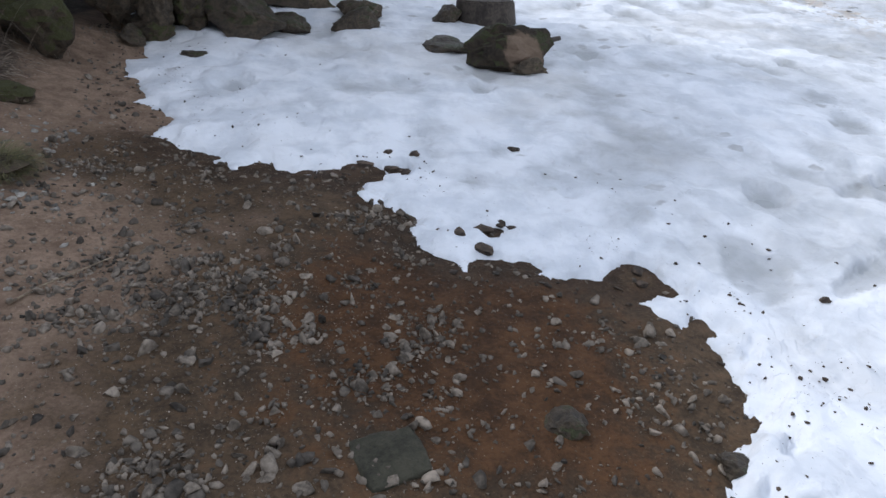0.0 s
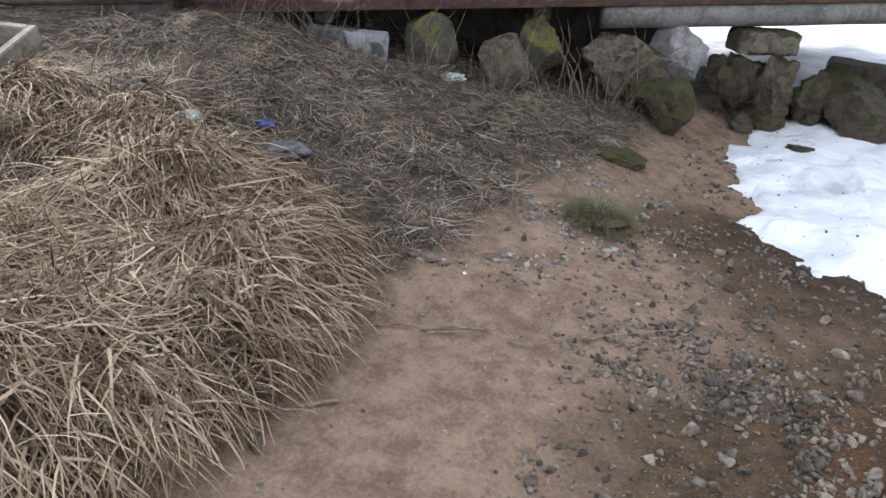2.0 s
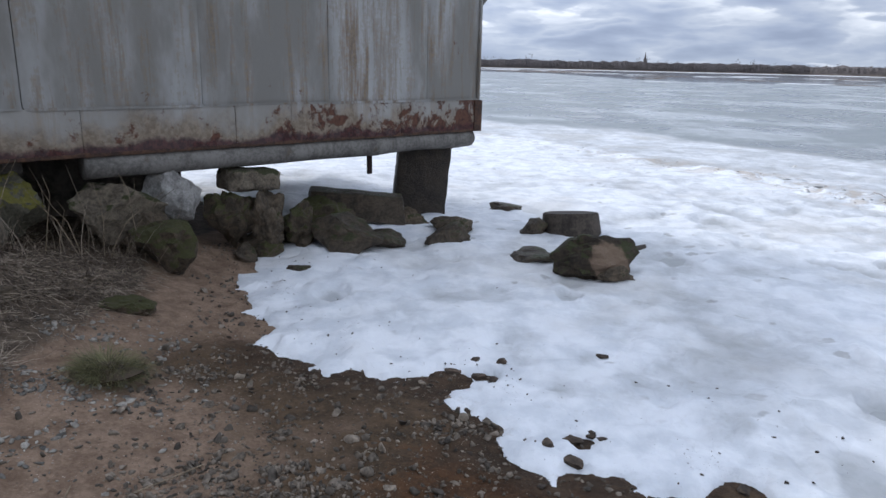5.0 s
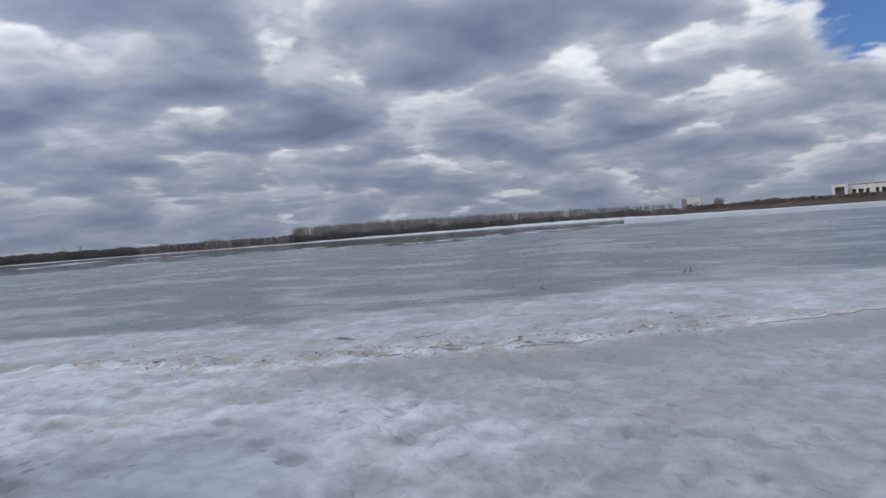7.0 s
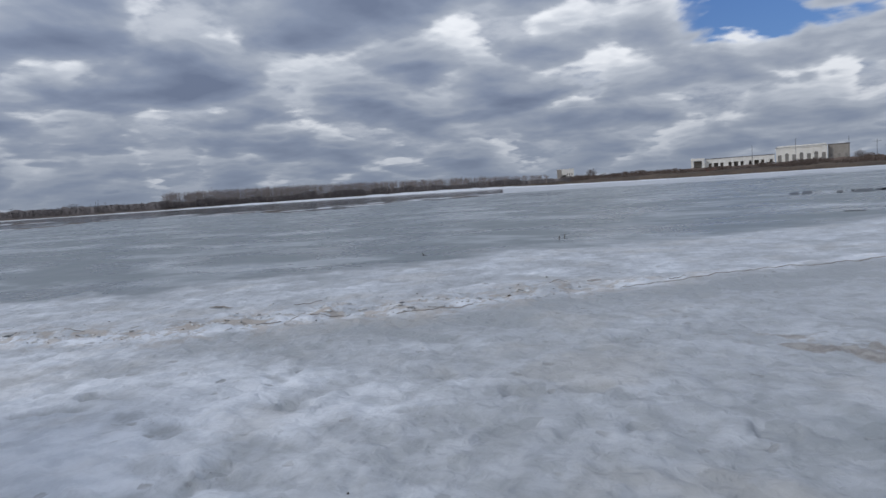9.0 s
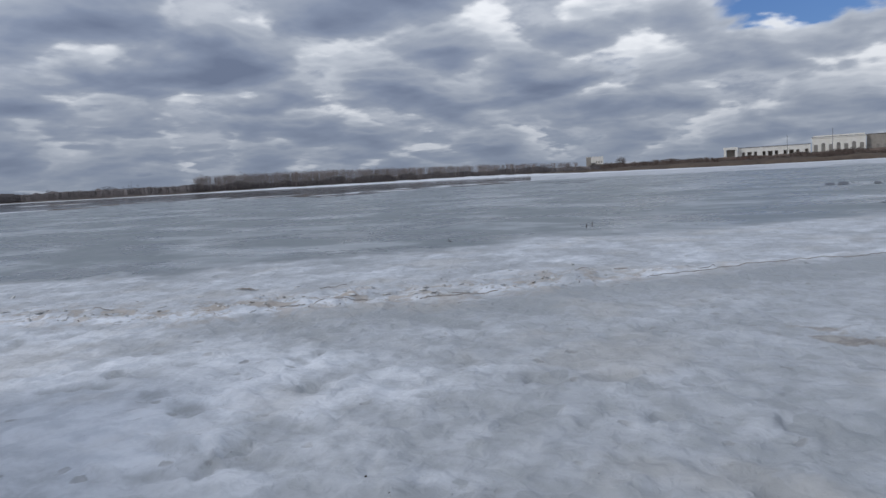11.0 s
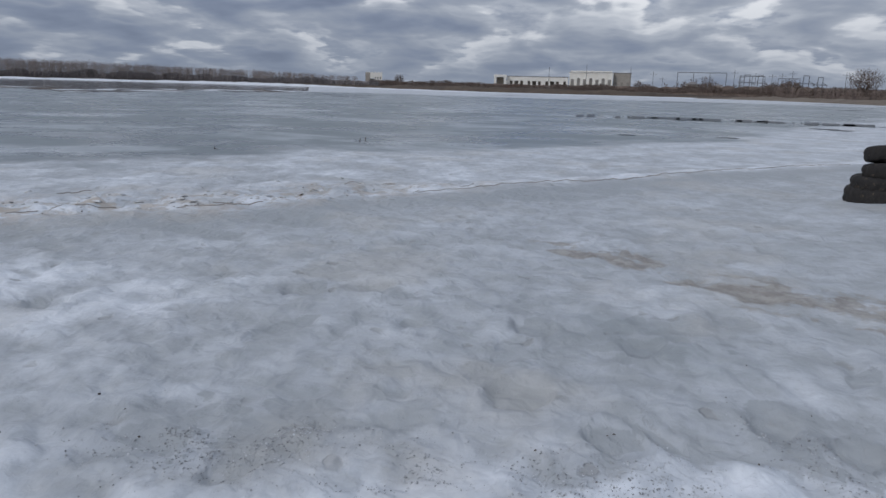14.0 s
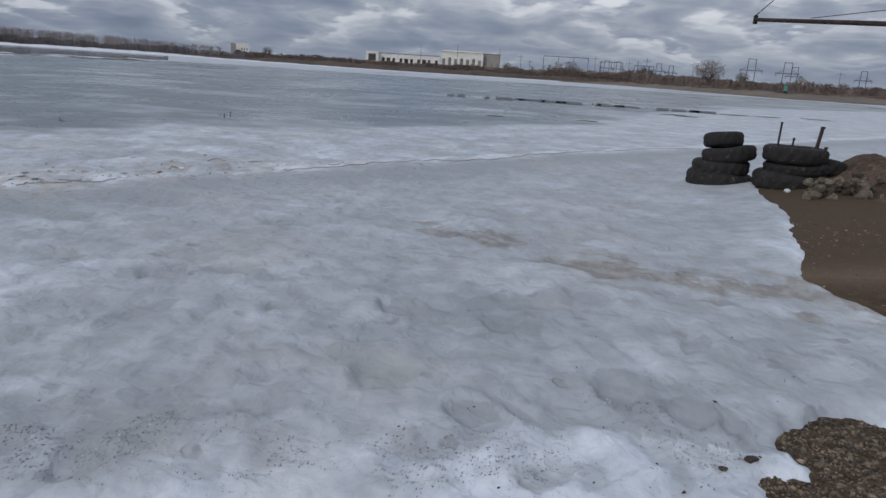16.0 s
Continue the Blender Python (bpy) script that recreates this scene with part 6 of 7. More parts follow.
def pools():
    """A broken channel across the ice, with pale blocks standing in it, and far melt water."""
    rng = random.Random(12)
    az = 86.4
    k = 0
    while az < 106.5:
        wide = rng.choice((0.2, 0.3, 0.45, 0.7, 1.3)) * (0.75 if az < 91 else 1.0)
        d = 52.0 + rng.uniform(-0.4, 0.4)
        x, y = d * math.sin(radians(az)), d * math.cos(radians(az))
        if rng.random() < (0.6 if az < 92 or az > 103.5 else 0.82):
            deep = rng.uniform(3.0, 6.0)
            bm = box((wide * (1.0 if az < 92 else 1.35), deep, 0.01), (0, 0, 0.012), 0.0, 0.0)
            for v in bm.verts:
                v.co.x += rng.uniform(-0.12, 0.12) * wide
                v.co.y += rng.uniform(-0.3, 0.3)
            ob = part("melt_pool", bm, M_WATER, None)
            ob.matrix_world = pose(x, y, 0.004, 0, 0, -az)
            tagged(ob, "dark slot of water in the broken ice", "water", "melt pools", "structure")
        else:
            bm = box((wide * 0.42, 0.4, 0.12), (0, 0, 0.05), 0.02, 0.05, k)
            ob = part("ice_block", bm, M_BLOCK, None)
            ob.matrix_world = pose(x, y, 0.0, rng.uniform(-6, 6), rng.uniform(-4, 4), -az)
            tagged(ob, "pale block of ice standing beside dark water", "ice block", "ice blocks")
        az += math.degrees(wide / d) * rng.uniform(0.9, 1.5)
        k += 1
    for az, d, a, b in ((108.0, 51, 0.9, 0.8), (110.4, 52, 0.8, 0.6), (113.5, 54, 1.0, 0.6), (103.8, 44, 0.8, 0.5), (104.8, 43, 0.6, 0.4), (97.5, 31, 0.5, 0.25), (90.3, 30, 0.4, 0.2)):
        puddle("melt_pool", d * math.sin(radians(az)), d * math.cos(radians(az)), a, b, -az, d + az, M_WATER, "dark pool of melt water on the ice")
    for j in range(18):
        az, d = rng.uniform(64, 122), rng.uniform(85, 230)
        d = min(d, 0.8 * float(shore_dist(az)))
        puddle("melt_pool", d * math.sin(radians(az)), d * math.cos(radians(az)), d * rng.uniform(0.01, 0.05), rng.uniform(0.8, 3.0), -az, j, M_WATER, "dark pool of melt water on the ice")


def open_water():
    """Open water under the poplars, with floes and mud bars along its rim."""
    az = np.arange(-4, 64.6, 0.1)
    rim = np.interp(az, [-4, 3, 8, 13, 20, 28, 31, 36, 43, 48, 52, 55, 61, 64, 64.6], [400, 300, 260, 150, 135, 150, 190, 175, 150, 105, 118, 146, 140, 165, 175])
    rim = rim * (1 + 0.20 * fbm(az, 0 * az, 0.9, 4, 161))
    far = shore_dist(az) * 0.985
    rows = []
    for k in range(10):
        d = rim * (far / rim) ** (k / 9)
        x, y = polar(az, d)
        rows.append(np.stack([x, y, 0 * x + 0.012], -1))
    pts = np.stack(rows)
    r, n = pts.shape[:2]
    i = np.arange(r * n).reshape(r, n)
    quads = np.stack([i[:-1, :-1], i[:-1, 1:], i[1:, 1:], i[1:, :-1]], -1).reshape(-1, 4)
    tagged(quad_mesh("open_water", pts.reshape(-1, 3), quads[:, ::-1], M_STILL), "still open water along the far bank", "water", kind="structure")
    rng = random.Random(41)
    for k in range(70):
        az = rng.uniform(-2, 64)
        low = float(np.interp(az, [-4, 8, 13, 28, 36, 48, 55, 64], [300, 230, 130, 140, 170, 105, 140, 160]))
        d = low * rng.uniform(0.95, 1.25) if az > 30 else low * rng.uniform(0.9, 3.0)
        dark = rng.random() < (0.55 if az < 30 else 0.3)
        mat, label = (M_MUD, "bar of brown mud and reeds in the water") if dark else (M_FARSNOW, "white floe at the rim of open water")
        puddle("mud_bar" if dark else "ice_floe", d * math.sin(radians(az)), d * math.cos(radians(az)), d * rng.uniform(0.008, 0.035), d * d * rng.uniform(0.00008, 0.00032), -az, k, mat, label, 0.03 + 0.002 * k / 70)


# ---- the far side ----

BANK_AZ = [-80, 4, 26, 37, 45, 55, 64, 70, 77, 86, 93, 99, 107, 112, 117, 126, 136]
BANK_D = [1700, 1650, 1600, 1150, 1050, 900, 640, 460, 360, 340, 330, 310, 220, 195, 195, 185, 180]


def shore_dist(az):
    return np.interp(az, BANK_AZ, BANK_D)


def polar(az, d):
    return d * np.sin(np.radians(az)), d * np.cos(np.radians(az))


def far_bank():
    az = np.arange(-80, 136.2, 0.3)
    d = shore_dist(az) * (1 + 0.02 * fbm(az, az * 0, 0.6, 4, 131))

    def strip(name, rows, mat, label, lo=-80, hi=137):
        m = (az >= lo) & (az <= hi)
        pts = []
        for off, z in rows:
            x, y = polar(az[m], d[m] + off * (d[m] / 400.0) ** 0.5)
            taper = ramp01(az[m], lo, lo + 7) if lo > 0 else (np.interp(az[m], [37, 44, 62, 68, 80, 95, 137], [0.5, 1.0, 1.0, 0.35, 0.08, 0.08, 0.06]) if mat is M_FARSNOW else np.interp(az[m], [88, 95, 137], [1.0, 0.35, 0.25]))
            pts.append(np.stack([x, y, taper * z * (0.75 + 0.9 * (fbm(az[m], az[m] * 0 + off, 1.4, 3, 135) + 0.25)) + x * 0], -1))
        pts = np.stack(pts)
        r, n = pts.shape[:2]
        i = np.arange(r * n).reshape(r, n)
        quads = np.stack([i[:-1, :-1], i[1:, :-1], i[1:, 1:], i[:-1, 1:]], -1).reshape(-1, 4)
        ob = quad_mesh(name, pts.reshape(-1, 3), quads[:, ::-1], mat)
        return tagged(ob, label, "river bank", kind="structure")

    strip("far_shore_snow", [(-30, -0.1), (-14, 0.4), (0, 1.2), (8, 2.0), (14, 2.4)], M_FARSNOW, "strip of snow along the far bank")
    strip("far_land", [(8, -0.2), (12, 1.5), (26, 2.6), (60, 3.2), (300, 4.0), (900, 5.0)], M_BANK, "low brown far bank")
    strip("far_reeds", [(-22, -0.1), (-14, 0.3), (-4, 0.6), (10, 1.2), (16, 1.4)], M_REED, "belt of dry reeds along the far bank", 93, 137)


def prisms(a, b, ra, rb):
    """Three-sided tapering bars between rows of points: points and quads."""
    way = b - a
    way /= np.linalg.norm(way, axis=1, keepdims=True) + 1e-9
    ref = np.where(np.abs(way[:, 2:3]) > 0.9, np.array([[1.0, 0, 0]]), np.array([[0, 0, 1.0]]))
    u = np.cross(way, ref)
    u /= np.linalg.norm(u, axis=1, keepdims=True) + 1e-9
    v = np.cross(way, u)
    out = []
    for base, r in ((a, ra), (b, rb)):
        for k in range(3):
            t = 6.28318 * k / 3
            out.append(base + (u * math.cos(t) + v * math.sin(t)) * r[:, None])
    pts = np.stack(out, 1)
    q = np.array([[k, (k + 1) % 3, 3 + (k + 1) % 3, 3 + k] for k in range(3)])
    return pts.reshape(-1, 3), (q[None] + (np.arange(len(a)) * 6)[:, None, None]).reshape(-1, 4)


def spray(x, y, z, h, spread, count, thick, up, rng, trunk=True, column=False):
    """Bare crowns at many places: a trunk and rising branches each."""
    n = len(x)
    root = np.stack([x, y, z], -1)
    sets = []
    if trunk:
        top = root + np.stack([rng.normal(0, 0.02, n) * h, rng.normal(0, 0.02, n) * h, h], -1)
        sets.append((root, top, thick * 1.8, thick * 0.5))
    for _ in range(count):
        t = rng.uniform(0.12 if trunk else 0.0, 0.8, n)
        a = root + np.stack([0 * h, 0 * h, h * t], -1)
        az = rng.uniform(0, 6.283, n)
        ln = h * rng.uniform(0.18, 0.42, n) * (1.05 - t)
        if column:
            t = rng.uniform(0.15, 0.93, n)
            a = root + np.stack([0 * h, 0 * h, h * t], -1)
            ln = h * rng.uniform(0.10, 0.22, n) * np.where(t > 0.8, 0.6, 1.0)
        el = np.clip(rng.normal(up, 0.25, n), 0.1, 1.5)
        b = a + np.stack([np.cos(az) * np.cos(el) * ln * spread, np.sin(az) * np.cos(el) * ln * spread, np.sin(el) * ln + (0.0 if column else 0.05) * h], -1)
        sets.append((a, b, thick * 0.8, thick * 0.25))
    pts, quads, base = [], [], 0
    for a, b, ra, rb in sets:
        p, q = prisms(a, b, ra * np.ones(n), rb * np.ones(n))
        pts.append(p), quads.append(q + base)
        base += len(p)
    return np.concatenate(pts), np.concatenate(quads)


def far_woods():
    rng = np.random.default_rng(23)

    def stuff(name, pq, mat, label, category):
        tagged(quad_mesh(name, pq[0], pq[1], mat, False), label, category, kind="stuff")

    # rows of tall bare poplars
    top_az, top_el = [37.6, 48, 58, 64, 68.3], [1.30, 1.26, 1.05, 0.90, 0.74]
    az = np.sort(rng.uniform(37.7, 68.2, 1300))
    az = az[rng.uniform(0, 1, 1300) < np.interp(az, [37, 44, 60, 68], [1, 1, 0.75, 0.5])]
    d = shore_dist(az) * rng.uniform(1.03, 1.13, len(az))
    h = 1.7 + d * np.tan(np.radians(np.interp(az, top_az, top_el))) * rng.normal(0.95, 0.055, len(az)) - 2
    x, y = polar(az, d)
    stuff("poplar_rows", spray(x, y, 2.0 + 0 * x, h, 2.3, 34, d * 0.00011, 0.9, rng, column=True), M_POPLAR, "rows of tall bare poplars on the far bank", "poplars")

    # low brush and woods along the whole bank
    def belt(name, lo, hi, count, el_az, el, near, far, mat, label, branches=12, thick=0.00045, rough=0.9):
        az = rng.uniform(lo, hi, count)
        d = shore_dist(az) * rng.uniform(near, far, count)
        h = d * np.tan(np.radians(np.interp(az, el_az, el) * (0.90 + rough * fbm(az, az * 0, 0.9, 4, 141)) * rng.uniform(0.85, 1.06, count)))
        x, y = polar(az, d)
        stuff(name, spray(x, y, 1.5 + 0 * x, np.maximum(h, 0.6), 1.8, branches, d * thick * 0.65, 1.0, rng, trunk=False, column=True), mat, label, "far woods")

    belt("far_forest", -62, 38, 2600, [-62, 38], [0.80, 0.72], 1.02, 1.06, M_FOREST, "dark line of forest on the far bank", rough=0.10)
    belt("far_forest_back", -62, 38, 260, [-62, 4, 10, 38], [0.98, 0.96, 0.92, 0.88], 1.05, 1.09, M_FOREST, "taller trees standing over the far forest")
    belt("far_brush", 37.5, 70, 1900, [37, 55, 70], [0.66, 0.60, 0.52], 1.02, 1.07, M_FOREST, "dark brush below the poplars")
    belt("shore_brush", 69, 100, 2200, [69, 79, 90, 100], [0.56, 0.54, 0.60, 0.85], 1.06, 1.18, M_TREE, "brown brush along the far bank")
    belt("near_brush", 98, 136, 2300, [98, 103, 105, 112, 118, 136], [1.05, 0.92, 0.78, 0.72, 0.64, 0.6], 1.10, 1.40, M_TREE, "brown bushes along the right bank", 14, 0.0005)
    belt("tall_brush", 92, 104, 90, [92, 98, 104], [1.1, 1.25, 0.9], 1.25, 1.5, M_TREE, "bare trees behind the right bank", 26, 0.00035)

    # solid hedge of stems behind the brush
    def thicket(name, lo, hi, el_az, el, near, mat, label):
        az = np.arange(lo, hi, 0.06)
        d = shore_dist(az) * near
        top = d * np.tan(np.radians(np.interp(az, el_az, el))) * (0.82 + 0.40 * fbm(az, az * 0, 2.0, 5, 147)) + 1.7
        x, y = polar(az, d)
        x2, y2 = polar(az, d * 1.03)
        pts = np.stack([np.stack([x, y, 0 * x + 1.0], -1), np.stack([x, y, top], -1), np.stack([x2, y2, top * 0.96], -1), np.stack([x2, y2, 0 * x + 1.0], -1)])
        n = len(az)
        i = np.arange(4 * n).reshape(4, n)
        quads = np.stack([i[:-1, :-1], i[:-1, 1:], i[1:, 1:], i[1:, :-1]], -1).reshape(-1, 4)
        tagged(quad_mesh(name, pts.reshape(-1, 3), quads, mat, False), label, "far woods", kind="stuff")

    thicket("forest_depth", -62, 38.2, [-62, 38], [0.80, 0.76], 1.055, M_FOREST, "dense dark forest on the far bank")
    thicket("brush_depth", 37.6, 70, [37, 70], [0.52, 0.44], 1.06, M_FOREST, "dense dark brush below the poplars")
    thicket("bank_depth", 70, 136, [70, 90, 100, 112, 136], [0.46, 0.52, 0.80, 0.60, 0.50], 1.2, M_TREE, "dense brown brush on the bank")


def bare_tree(name, label, az, d, h, wide, seed, mat):
    """A leafless tree: a trunk, and limbs that fork out to a round crown of twigs."""
    rng = np.random.default_rng(seed)
    m = 2400
    p = rng.normal(0, 1, (m, 3))
    p *= (rng.uniform(0.05, 1, (m, 1)) ** 0.45) / np.linalg.norm(p, axis=1, keepdims=True)
    p = p * np.array([wide / 2, wide / 2, h * 0.40]) * (0.86 + 0.3 * rng.uniform(0, 1, (m, 1))) + np.array([0, 0, h * 0.58])
    p = p[p[:, 2] > h * 0.16]
    fork = np.array([0, 0, h * 0.20])
    p = p[np.argsort(np.linalg.norm(p - fork, axis=1))]
    pts = np.concatenate([[[0, 0, 0]], [fork], p])
    n = len(pts)
    up, weight = np.zeros(n, int), np.ones(n)
    for k in range(2, n):
        gap = np.linalg.norm(pts[1:k] - pts[k], axis=1) + 0.25 * np.linalg.norm(pts[1:k] - fork, axis=1)
        up[k] = 1 + int(np.argmin(gap))
    for k in range(n - 1, 0, -1):
        weight[up[k]] += weight[k]
    thick = (0.0018 * h) * weight**0.42
    rows = [(pts[up[k]], pts[k], thick[up[k]] if k > 1 else thick[1], thick[k], 0 if weight[k] > 30 else 5) for k in range(1, n)]
    scale = 1.0
    base = new(name)
    x, y = polar(az, d)
    base.location = (x, y, 2.0)
    tagged(base, label, "tree")
    for kind, pick in (("trunk", lambda v: v < 2), ("crown", lambda v: v >= 2)):
        some = [r for r in rows if pick(r[4])]
        a, b = np.array([r[0] for r in some]) * scale, np.array([r[1] for r in some]) * scale
        pts, quads = prisms(a, b, np.array([min(r[2], 1.6 * r[3]) for r in some]), np.array([r[3] for r in some]))
        ob = quad_mesh(kind, pts, quads, mat, False)
        ob.parent = base


def pylon(az, d, top_el, gap, label):
    """Power-line portal of two poles with a long cross arm."""
    h = 1.7 + d * math.tan(radians(top_el)) - 1.5
    w = gap / 2
    base = new("power_pylon")
    x, y = polar(az, d)
    base.matrix_world = pose(x, y, 1.5, 0, 0, -az + 8)
    tagged(base, label, "pylon", "power pylons")
    r = 0.00028 * d + 0.10
    for s in (-1, 1):
        part("pole", bar((s * w * 1.15, 0, 0), (s * w, 0, h), r, 6, r * 0.8), M_STEEL, base)
        part("insulator", bar((s * w * 2.9, 0, h * 0.60), (s * w * 2.9, 0, h * 0.52), r * 0.7, 6), M_STEEL, base)
    part("cross_arm", box((w * 6.2, r * 1.6, r * 1.8), (0, 0, h * 0.62), 0.02), M_STEEL, base)
    part("top_bar", box((w * 2.2, r * 1.4, r * 1.4), (0, 0, h * 0.985), 0.02), M_STEEL, base)
    for s in (-1, 1):
        part("strut", bar((s * w, 0, h * 0.74), (s * w * 2.6, 0, h * 0.63), r * 0.5, 5), M_STEEL, base)


def pole(az, d, top_el, label="single wooden power pole", arm=True):
    h = 1.7 + d * math.tan(radians(top_el)) - 1.5
    base = new("power_pole")
    x, y = polar(az, d)
    base.matrix_world = pose(x, y, 1.5, 0, 0, -az)
    tagged(base, label, "pole", "power poles")
    r = 0.00022 * d + 0.05
    part("pole", bar((0, 0, 0), (0, 0, h), r, 6, r * 0.8), M_STEEL, base)
    if arm:
        part("cross_arm", box((0.009 * d, r, r), (0, 0, h * 0.88), 0.01), M_STEEL, base)


def gantry(az0, az1, d, el, posts):
    base = new("substation_gantry")
    (x0, y0), (x1, y1) = polar(az0, d), polar(az1, d)
    h = 1.7 + d * math.tan(radians(el)) - 1.5
    length = math.hypot(x1 - x0, y1 - y0)
    base.matrix_world = Matrix.Translation((x0, y0, 1.5)) @ Matrix.Rotation(math.atan2(y1 - y0, x1 - x0), 4, "Z")
    tagged(base, "steel portal of a power substation", "gantry", "substation gantries")
    for k in range(posts):
        x = length * k / (posts - 1)
        part("post", bar((x, 0, 0), (x, 0, h), 0.22, 6, 0.18), M_STEEL, base)
    part("girder", box((length, 0.35, 0.36), (length / 2, 0, h), 0.04), M_STEEL, base)


def window(base, x, z, w, h, y=-0.02, arch=False):
    """A window in its frame, round-headed if arch."""
    def pane(grow, dy, deep):
        bm = box((w + grow, deep, h + grow), (x, y + dy, z), 0.0)
        if arch:
            cap = bar((x, y + dy - deep / 2, z + h / 2), (x, y + dy + deep / 2, z + h / 2), (w + grow) / 2, 16)
            bm = joined(bm, cap)
        return bm

    frame_ = part("window", pane(0.25, 0.0, 0.10), M_SHADEWALL, base)
    part("pane", pane(0.0, -0.05, 0.06), M_PANE, frame_)


def building_base(name, label, az0, az1, d, category="building", turn=0.0):
    base = new(name)
    (x0, y0), (x1, y1) = polar(az0, d), polar(az1, d)
    base.matrix_world = Matrix.Translation((x0, y0, 1.5)) @ Matrix.Rotation(math.atan2(y1 - y0, x1 - x0) + radians(turn), 4, "Z")
    tagged(base, label, category)
    return base, math.hypot(x1 - x0, y1 - y0)


def buildings():
    # power house with tall windows, x along its front, y away from the river
    base, w = building_base("power_house", "cream two-storey power house with tall windows", 85.1, 88.42, 520)
    h, deep = 13.2, 24.0
    part("wall", box((w, 0.5, h), (w / 2, 0.25, h / 2), 0.03), M_PLASTER, base, "sunlit cream front wall")
    part("parapet", box((w * 0.96, 0.6, 0.9), (w / 2, 0.6, h + 0.85), 0.05), M_PLASTER, base)
    # end and back walls take the plaster with shade in its colour
    part("wall", box((0.5, deep, h), (w - 0.25, deep / 2 + 0.5, h / 2), 0.03), M_SHADEWALL, base, "end wall, its shade put into the plaster colour")
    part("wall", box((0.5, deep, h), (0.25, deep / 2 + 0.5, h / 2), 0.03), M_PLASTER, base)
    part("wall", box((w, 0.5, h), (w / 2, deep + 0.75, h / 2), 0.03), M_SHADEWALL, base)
    part("cornice", box((w + 0.8, 0.9, 0.5), (w / 2, 0.1, h - 0.2), 0.05), M_PLASTER, base)
    part("roof", box((w + 0.6, deep + 1.2, 0.5), (w / 2, deep / 2 + 0.5, h + 0.2), 0.05), M_ROOF, base)
    for k in range(7):
        x = w * (k + 0.5) / 7
        window(base, x, 5.4, w / 7 * 0.46, 6.2, arch=k % 2 == 1)
        part("pilaster", box((0.5, 0.3, h - 1), (w * k / 7 + 0.3, -0.12, h / 2 - 0.4), 0.03), M_PLASTER, base)
    side = w
    for k in range(4):
        y = 3 + k * 5.6
        win = part("window", box((0.12, 2.2, 5.5), (w + 0.02, y, 5.0), 0.02), M_SHADEWALL, base)
        part("pane", box((0.08, 1.9, 5.2), (w + 0.08, y, 5.0), 0.01), M_PANE, win)
    # end wing, the shade of its side put into the plaster colour
    wing, ww = building_base("end_wing", "end wing of the power house in shade-coloured plaster", 88.46, 89.8, 524)
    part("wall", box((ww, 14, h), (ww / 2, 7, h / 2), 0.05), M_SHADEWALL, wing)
    part("roof", box((ww + 0.5, 14.6, 0.5), (ww / 2, 7, h + 0.25), 0.05), M_ROOF, wing)
    for k in range(3):
        window(wing, ww * (k + 0.5) / 3, 4.6, ww / 3 * 0.45, 5.0)
    # low white works beside it
    base, w = building_base("low_works", "long low white works with open bays", 80.2, 85.0, 500)
    h = 9.2
    part("wall", box((w, 9, 2.8), (w / 2, 4.5, h - 1.4), 0.03), M_PLASTER, base, "white fascia")
    # recess wall behind the columns, its shade coloured in
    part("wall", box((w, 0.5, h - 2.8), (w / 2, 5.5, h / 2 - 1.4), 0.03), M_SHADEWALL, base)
    part("roof", box((w + 0.5, 9.5, 0.3), (w / 2, 4.5, h + 0.16), 0.03), M_ROOF, base)
    for k in range(11):
        part("column", box((1.4 if k % 3 else 3.2, 0.6, h - 2.8), (0.5 + (w - 1) * k / 10, 0.31, h / 2 - 1.4), 0.03), M_PLASTER, base)
    gate, gw = building_base("white_portal", "white portal at the end of the works", 79.18, 80.15, 496)
    part("column", box((1.6, 5, 8.6), (0.8, 2.5, 4.3), 0.05), M_PLASTER, gate)
    part("column", box((1.6, 5, 8.6), (gw - 0.8, 2.5, 4.3), 0.05), M_PLASTER, gate)
    part("lintel", box((gw + 0.4, 5.2, 1.6), (gw / 2, 2.5, 9.3), 0.05), M_PLASTER, gate)
    part("back_wall", box((gw - 3.4, 0.5, 8.4), (gw / 2, 4.6, 4.2), 0.03), M_SHADEWALL, gate)
    # ruined tower with a dark archway
    tower, tw = building_base("tower", "pale ruined tower block with a dark archway", 68.9, 70.24, 860)
    h = 16.0
    part("wall", box((tw * 0.28, 10, h), (tw * 0.14, 5, h / 2), 0.05), M_SHADEWALL, tower)
    part("wall", box((tw * 0.45, 10, h), (tw * 0.775, 5, h / 2), 0.05), M_PLASTER, tower)
    part("lintel", box((tw * 0.268, 10, h * 0.42), (tw * 0.415, 5, h * 0.79), 0.05), M_PLASTER, tower)
    part("archway", box((tw * 0.264, 0.4, h * 0.57), (tw * 0.415, 7, h * 0.285), 0.03), M_PANE, tower)
    for k in range(6):
        part("merlon", box((tw * 0.08, 9.6, 0.9), (tw * (0.06 + 0.176 * k), 5, h + 0.46), 0.05), M_PLASTER, tower)
    for k in range(3):
        window(tower, tw * (0.6 + 0.14 * k), h * 0.62, 1.2, 2.0)
    # steeple in the far forest
    spire = new("steeple")
    x, y = polar(14.6, 1720)
    spire.location = (x, y, 3)
    tagged(spire, "thin dark steeple over the far forest", "steeple")
    part("shaft", box((6, 6, 26), (0, 0, 13), 0.2), M_FOREST, spire)
    part("spire", bar((0, 0, 26), (0, 0, 40), 2.6, 8, 0.3), M_FOREST, spire)
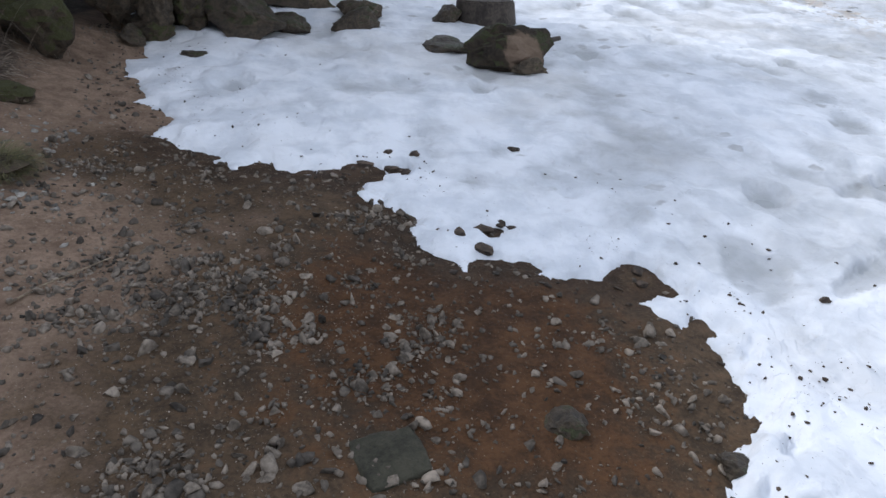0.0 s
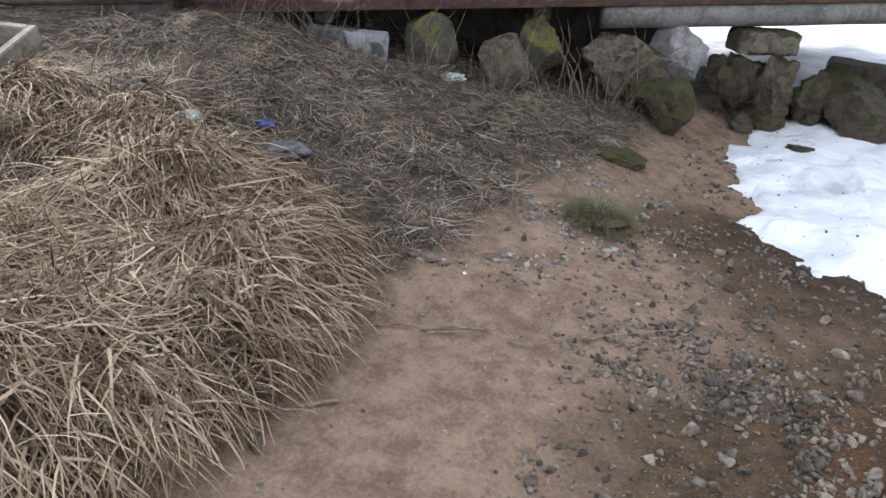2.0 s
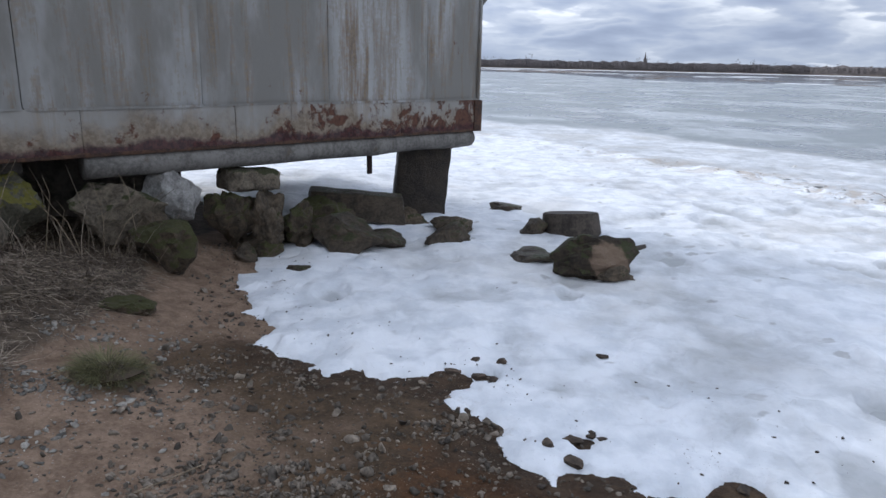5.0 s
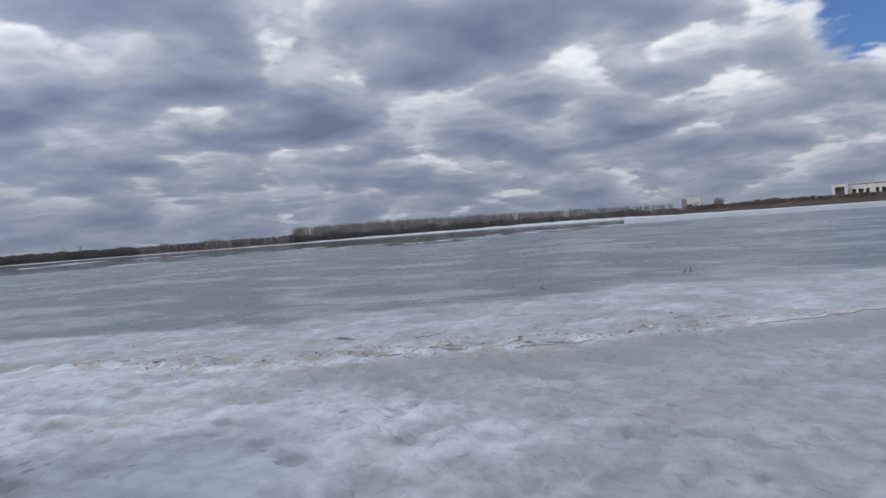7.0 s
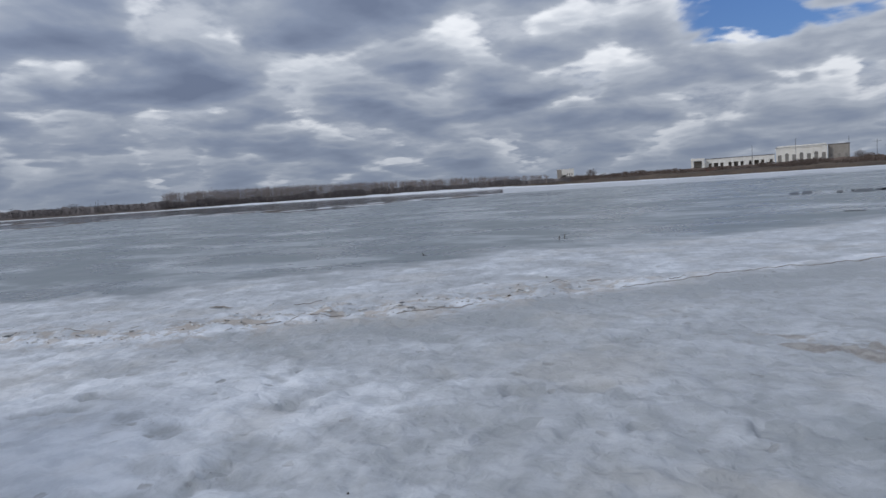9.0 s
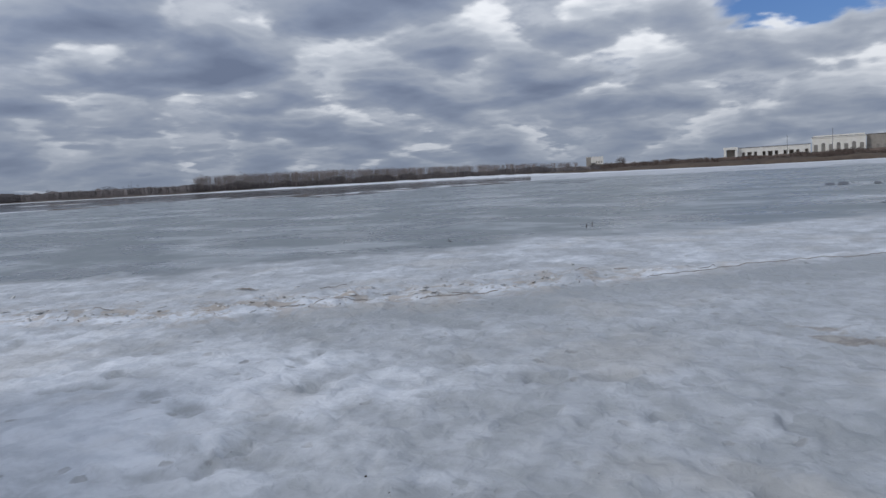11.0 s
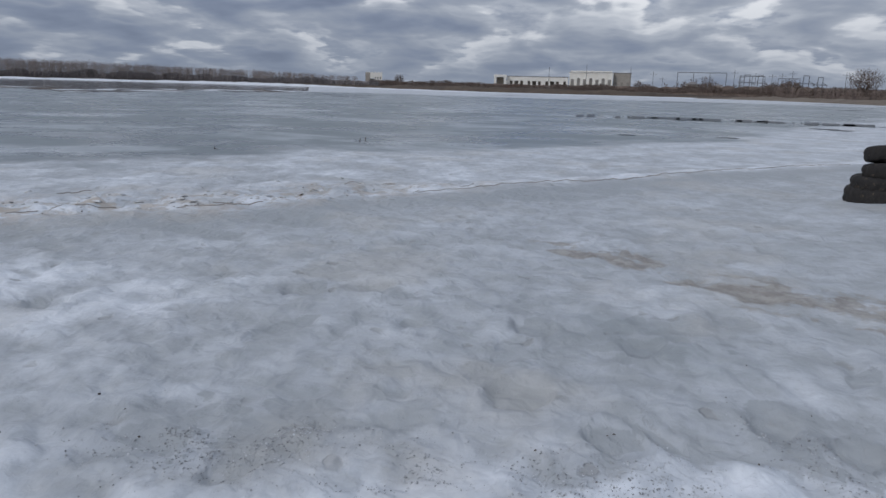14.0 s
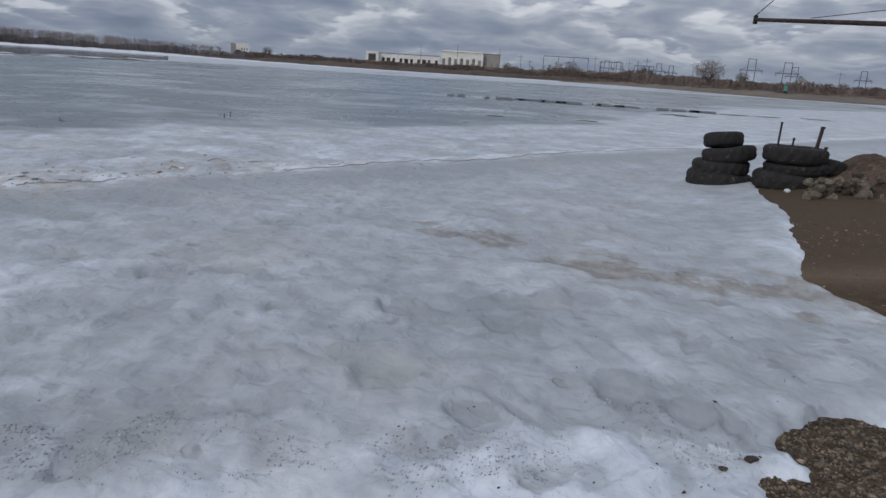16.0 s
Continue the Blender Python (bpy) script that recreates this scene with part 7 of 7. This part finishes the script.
    # huts on the right bank
    for az, d, s, mat, label in ((111.2, 240, (2.6, 2.4, 2.0), M_TEAL, "small teal hut among the reeds"), (112.0, 330, (3.0, 3.0, 4.2), M_PLASTER, "small white house behind the reeds"), (113.85, 330, (2.6, 2.6, 3.2), M_PLASTER, "small white outbuilding behind the reeds"), (109.3, 300, (1.6, 1.6, 1.6), M_FARSNOW, "white box among the reeds"), (116.0, 300, (5, 3, 1.7), M_ROOF, "low grey shed behind the reeds"), (94.3, 430, (7, 5, 5.2), M_SHADEWALL, "grey house behind bare trees"), (96.2, 440, (5, 4, 4.4), M_PLASTER, "small cream house by the substation")):
        base = new("hut" if s[2] < 4 else "house")
        x, y = polar(az, d)
        base.matrix_world = pose(x, y, 1.8, 0, 0, -az)
        tagged(base, label, "hut" if s[2] < 4 else "house")
        part("walls", box(s, (0, 0, s[2] / 2), 0.03), mat, base)
        bm = bmesh.new()
        bmesh.ops.create_cone(bm, cap_ends=True, segments=4, radius1=0.78, radius2=0.02, depth=1.0, matrix=Matrix.Rotation(radians(45), 4, "Z"))
        for v in bm.verts:
            v.co = Vector((v.co.x * s[0] * 1.08, v.co.y * s[1] * 1.08, s[2] + (v.co.z + 0.5) * s[2] * 0.34))
        part("roof", bm, M_ROOF, base)
        part("door", box((s[0] * 0.22, 0.06, s[2] * 0.6), (0, -s[1] / 2 - 0.02, s[2] * 0.3), 0.01), M_PANE, base)
    # red brick ruin in the brush
    base, w = building_base("brick_ruin", "low red brick ruin in the brush", 79.9, 81.6, 420)
    part("wall", box((w, 6, 2.6), (w / 2, 3, 1.6), 0.1, 0.3, 3), M_BRICK, base)


def power_lines():
    for az, el, d, gap in ((108.5, 2.18, 430, 3.9), (110.92, 2.03, 430, 3.8), (111.4, 1.73, 520, 3.6), (115.72, 1.68, 470, 3.0), (98.1, 1.5, 520, 3.2), (99.0, 1.47, 540, 3.0), (102.0, 1.49, 480, 3.0), (102.9, 1.38, 500, 2.6)):
        pylon(az, d, el, gap, "steel power-line portal behind the bank")
    for az, el, d in ((86.4, 2.06, 450), (89.75, 1.92, 450), (83.5, 1.8, 470)):
        pole(az, d, el, arm=False)
    for az, el, d in ((91.44, 1.61, 430), (92.15, 1.24, 430), (97.22, 1.82, 430), (97.67, 1.47, 420), (98.67, 1.6, 430), (99.78, 1.58, 430), (100.43, 1.62, 420), (101.09, 1.82, 420), (114.3, 1.58, 380), (104.48, 1.75, 360), (95.0, 1.3, 430)):
        pole(az, d, el)
    gantry(93.21, 96.67, 470, 1.58, 4)
    gantry(97.6, 99.3, 480, 1.38, 3)
    gantry(100.2, 101.6, 470, 1.25, 3)


ice_marks()
cracks()
pools()
open_water()
far_bank()
far_woods()
bare_tree("willow", "large leafless willow with a round crown", 105.65, 244, 8.6, 10.4, 3, M_TREE)
bare_tree("tree", "small leafless tree by the pylons", 108.0, 300, 6.3, 5.6, 5, M_TREE)
bare_tree("tree", "leafless tree beside a white house", 111.9, 340, 6.2, 5.8, 6, M_TREE)
bare_tree("tree", "leafless tree by the low shed", 114.6, 330, 4.6, 5.4, 7, M_TREE)
bare_tree("tree", "lone leafless tree at the forest's end", 31.6, 1560, 24, 36, 8, M_FOREST)
bare_tree("tree", "leafless tree behind the works", 71.6, 560, 9.5, 9.0, 9, M_TREE)
bare_tree("tree", "leafless tree near the power house", 90.4, 420, 6.8, 6.0, 10, M_TREE)
buildings()
power_lines()
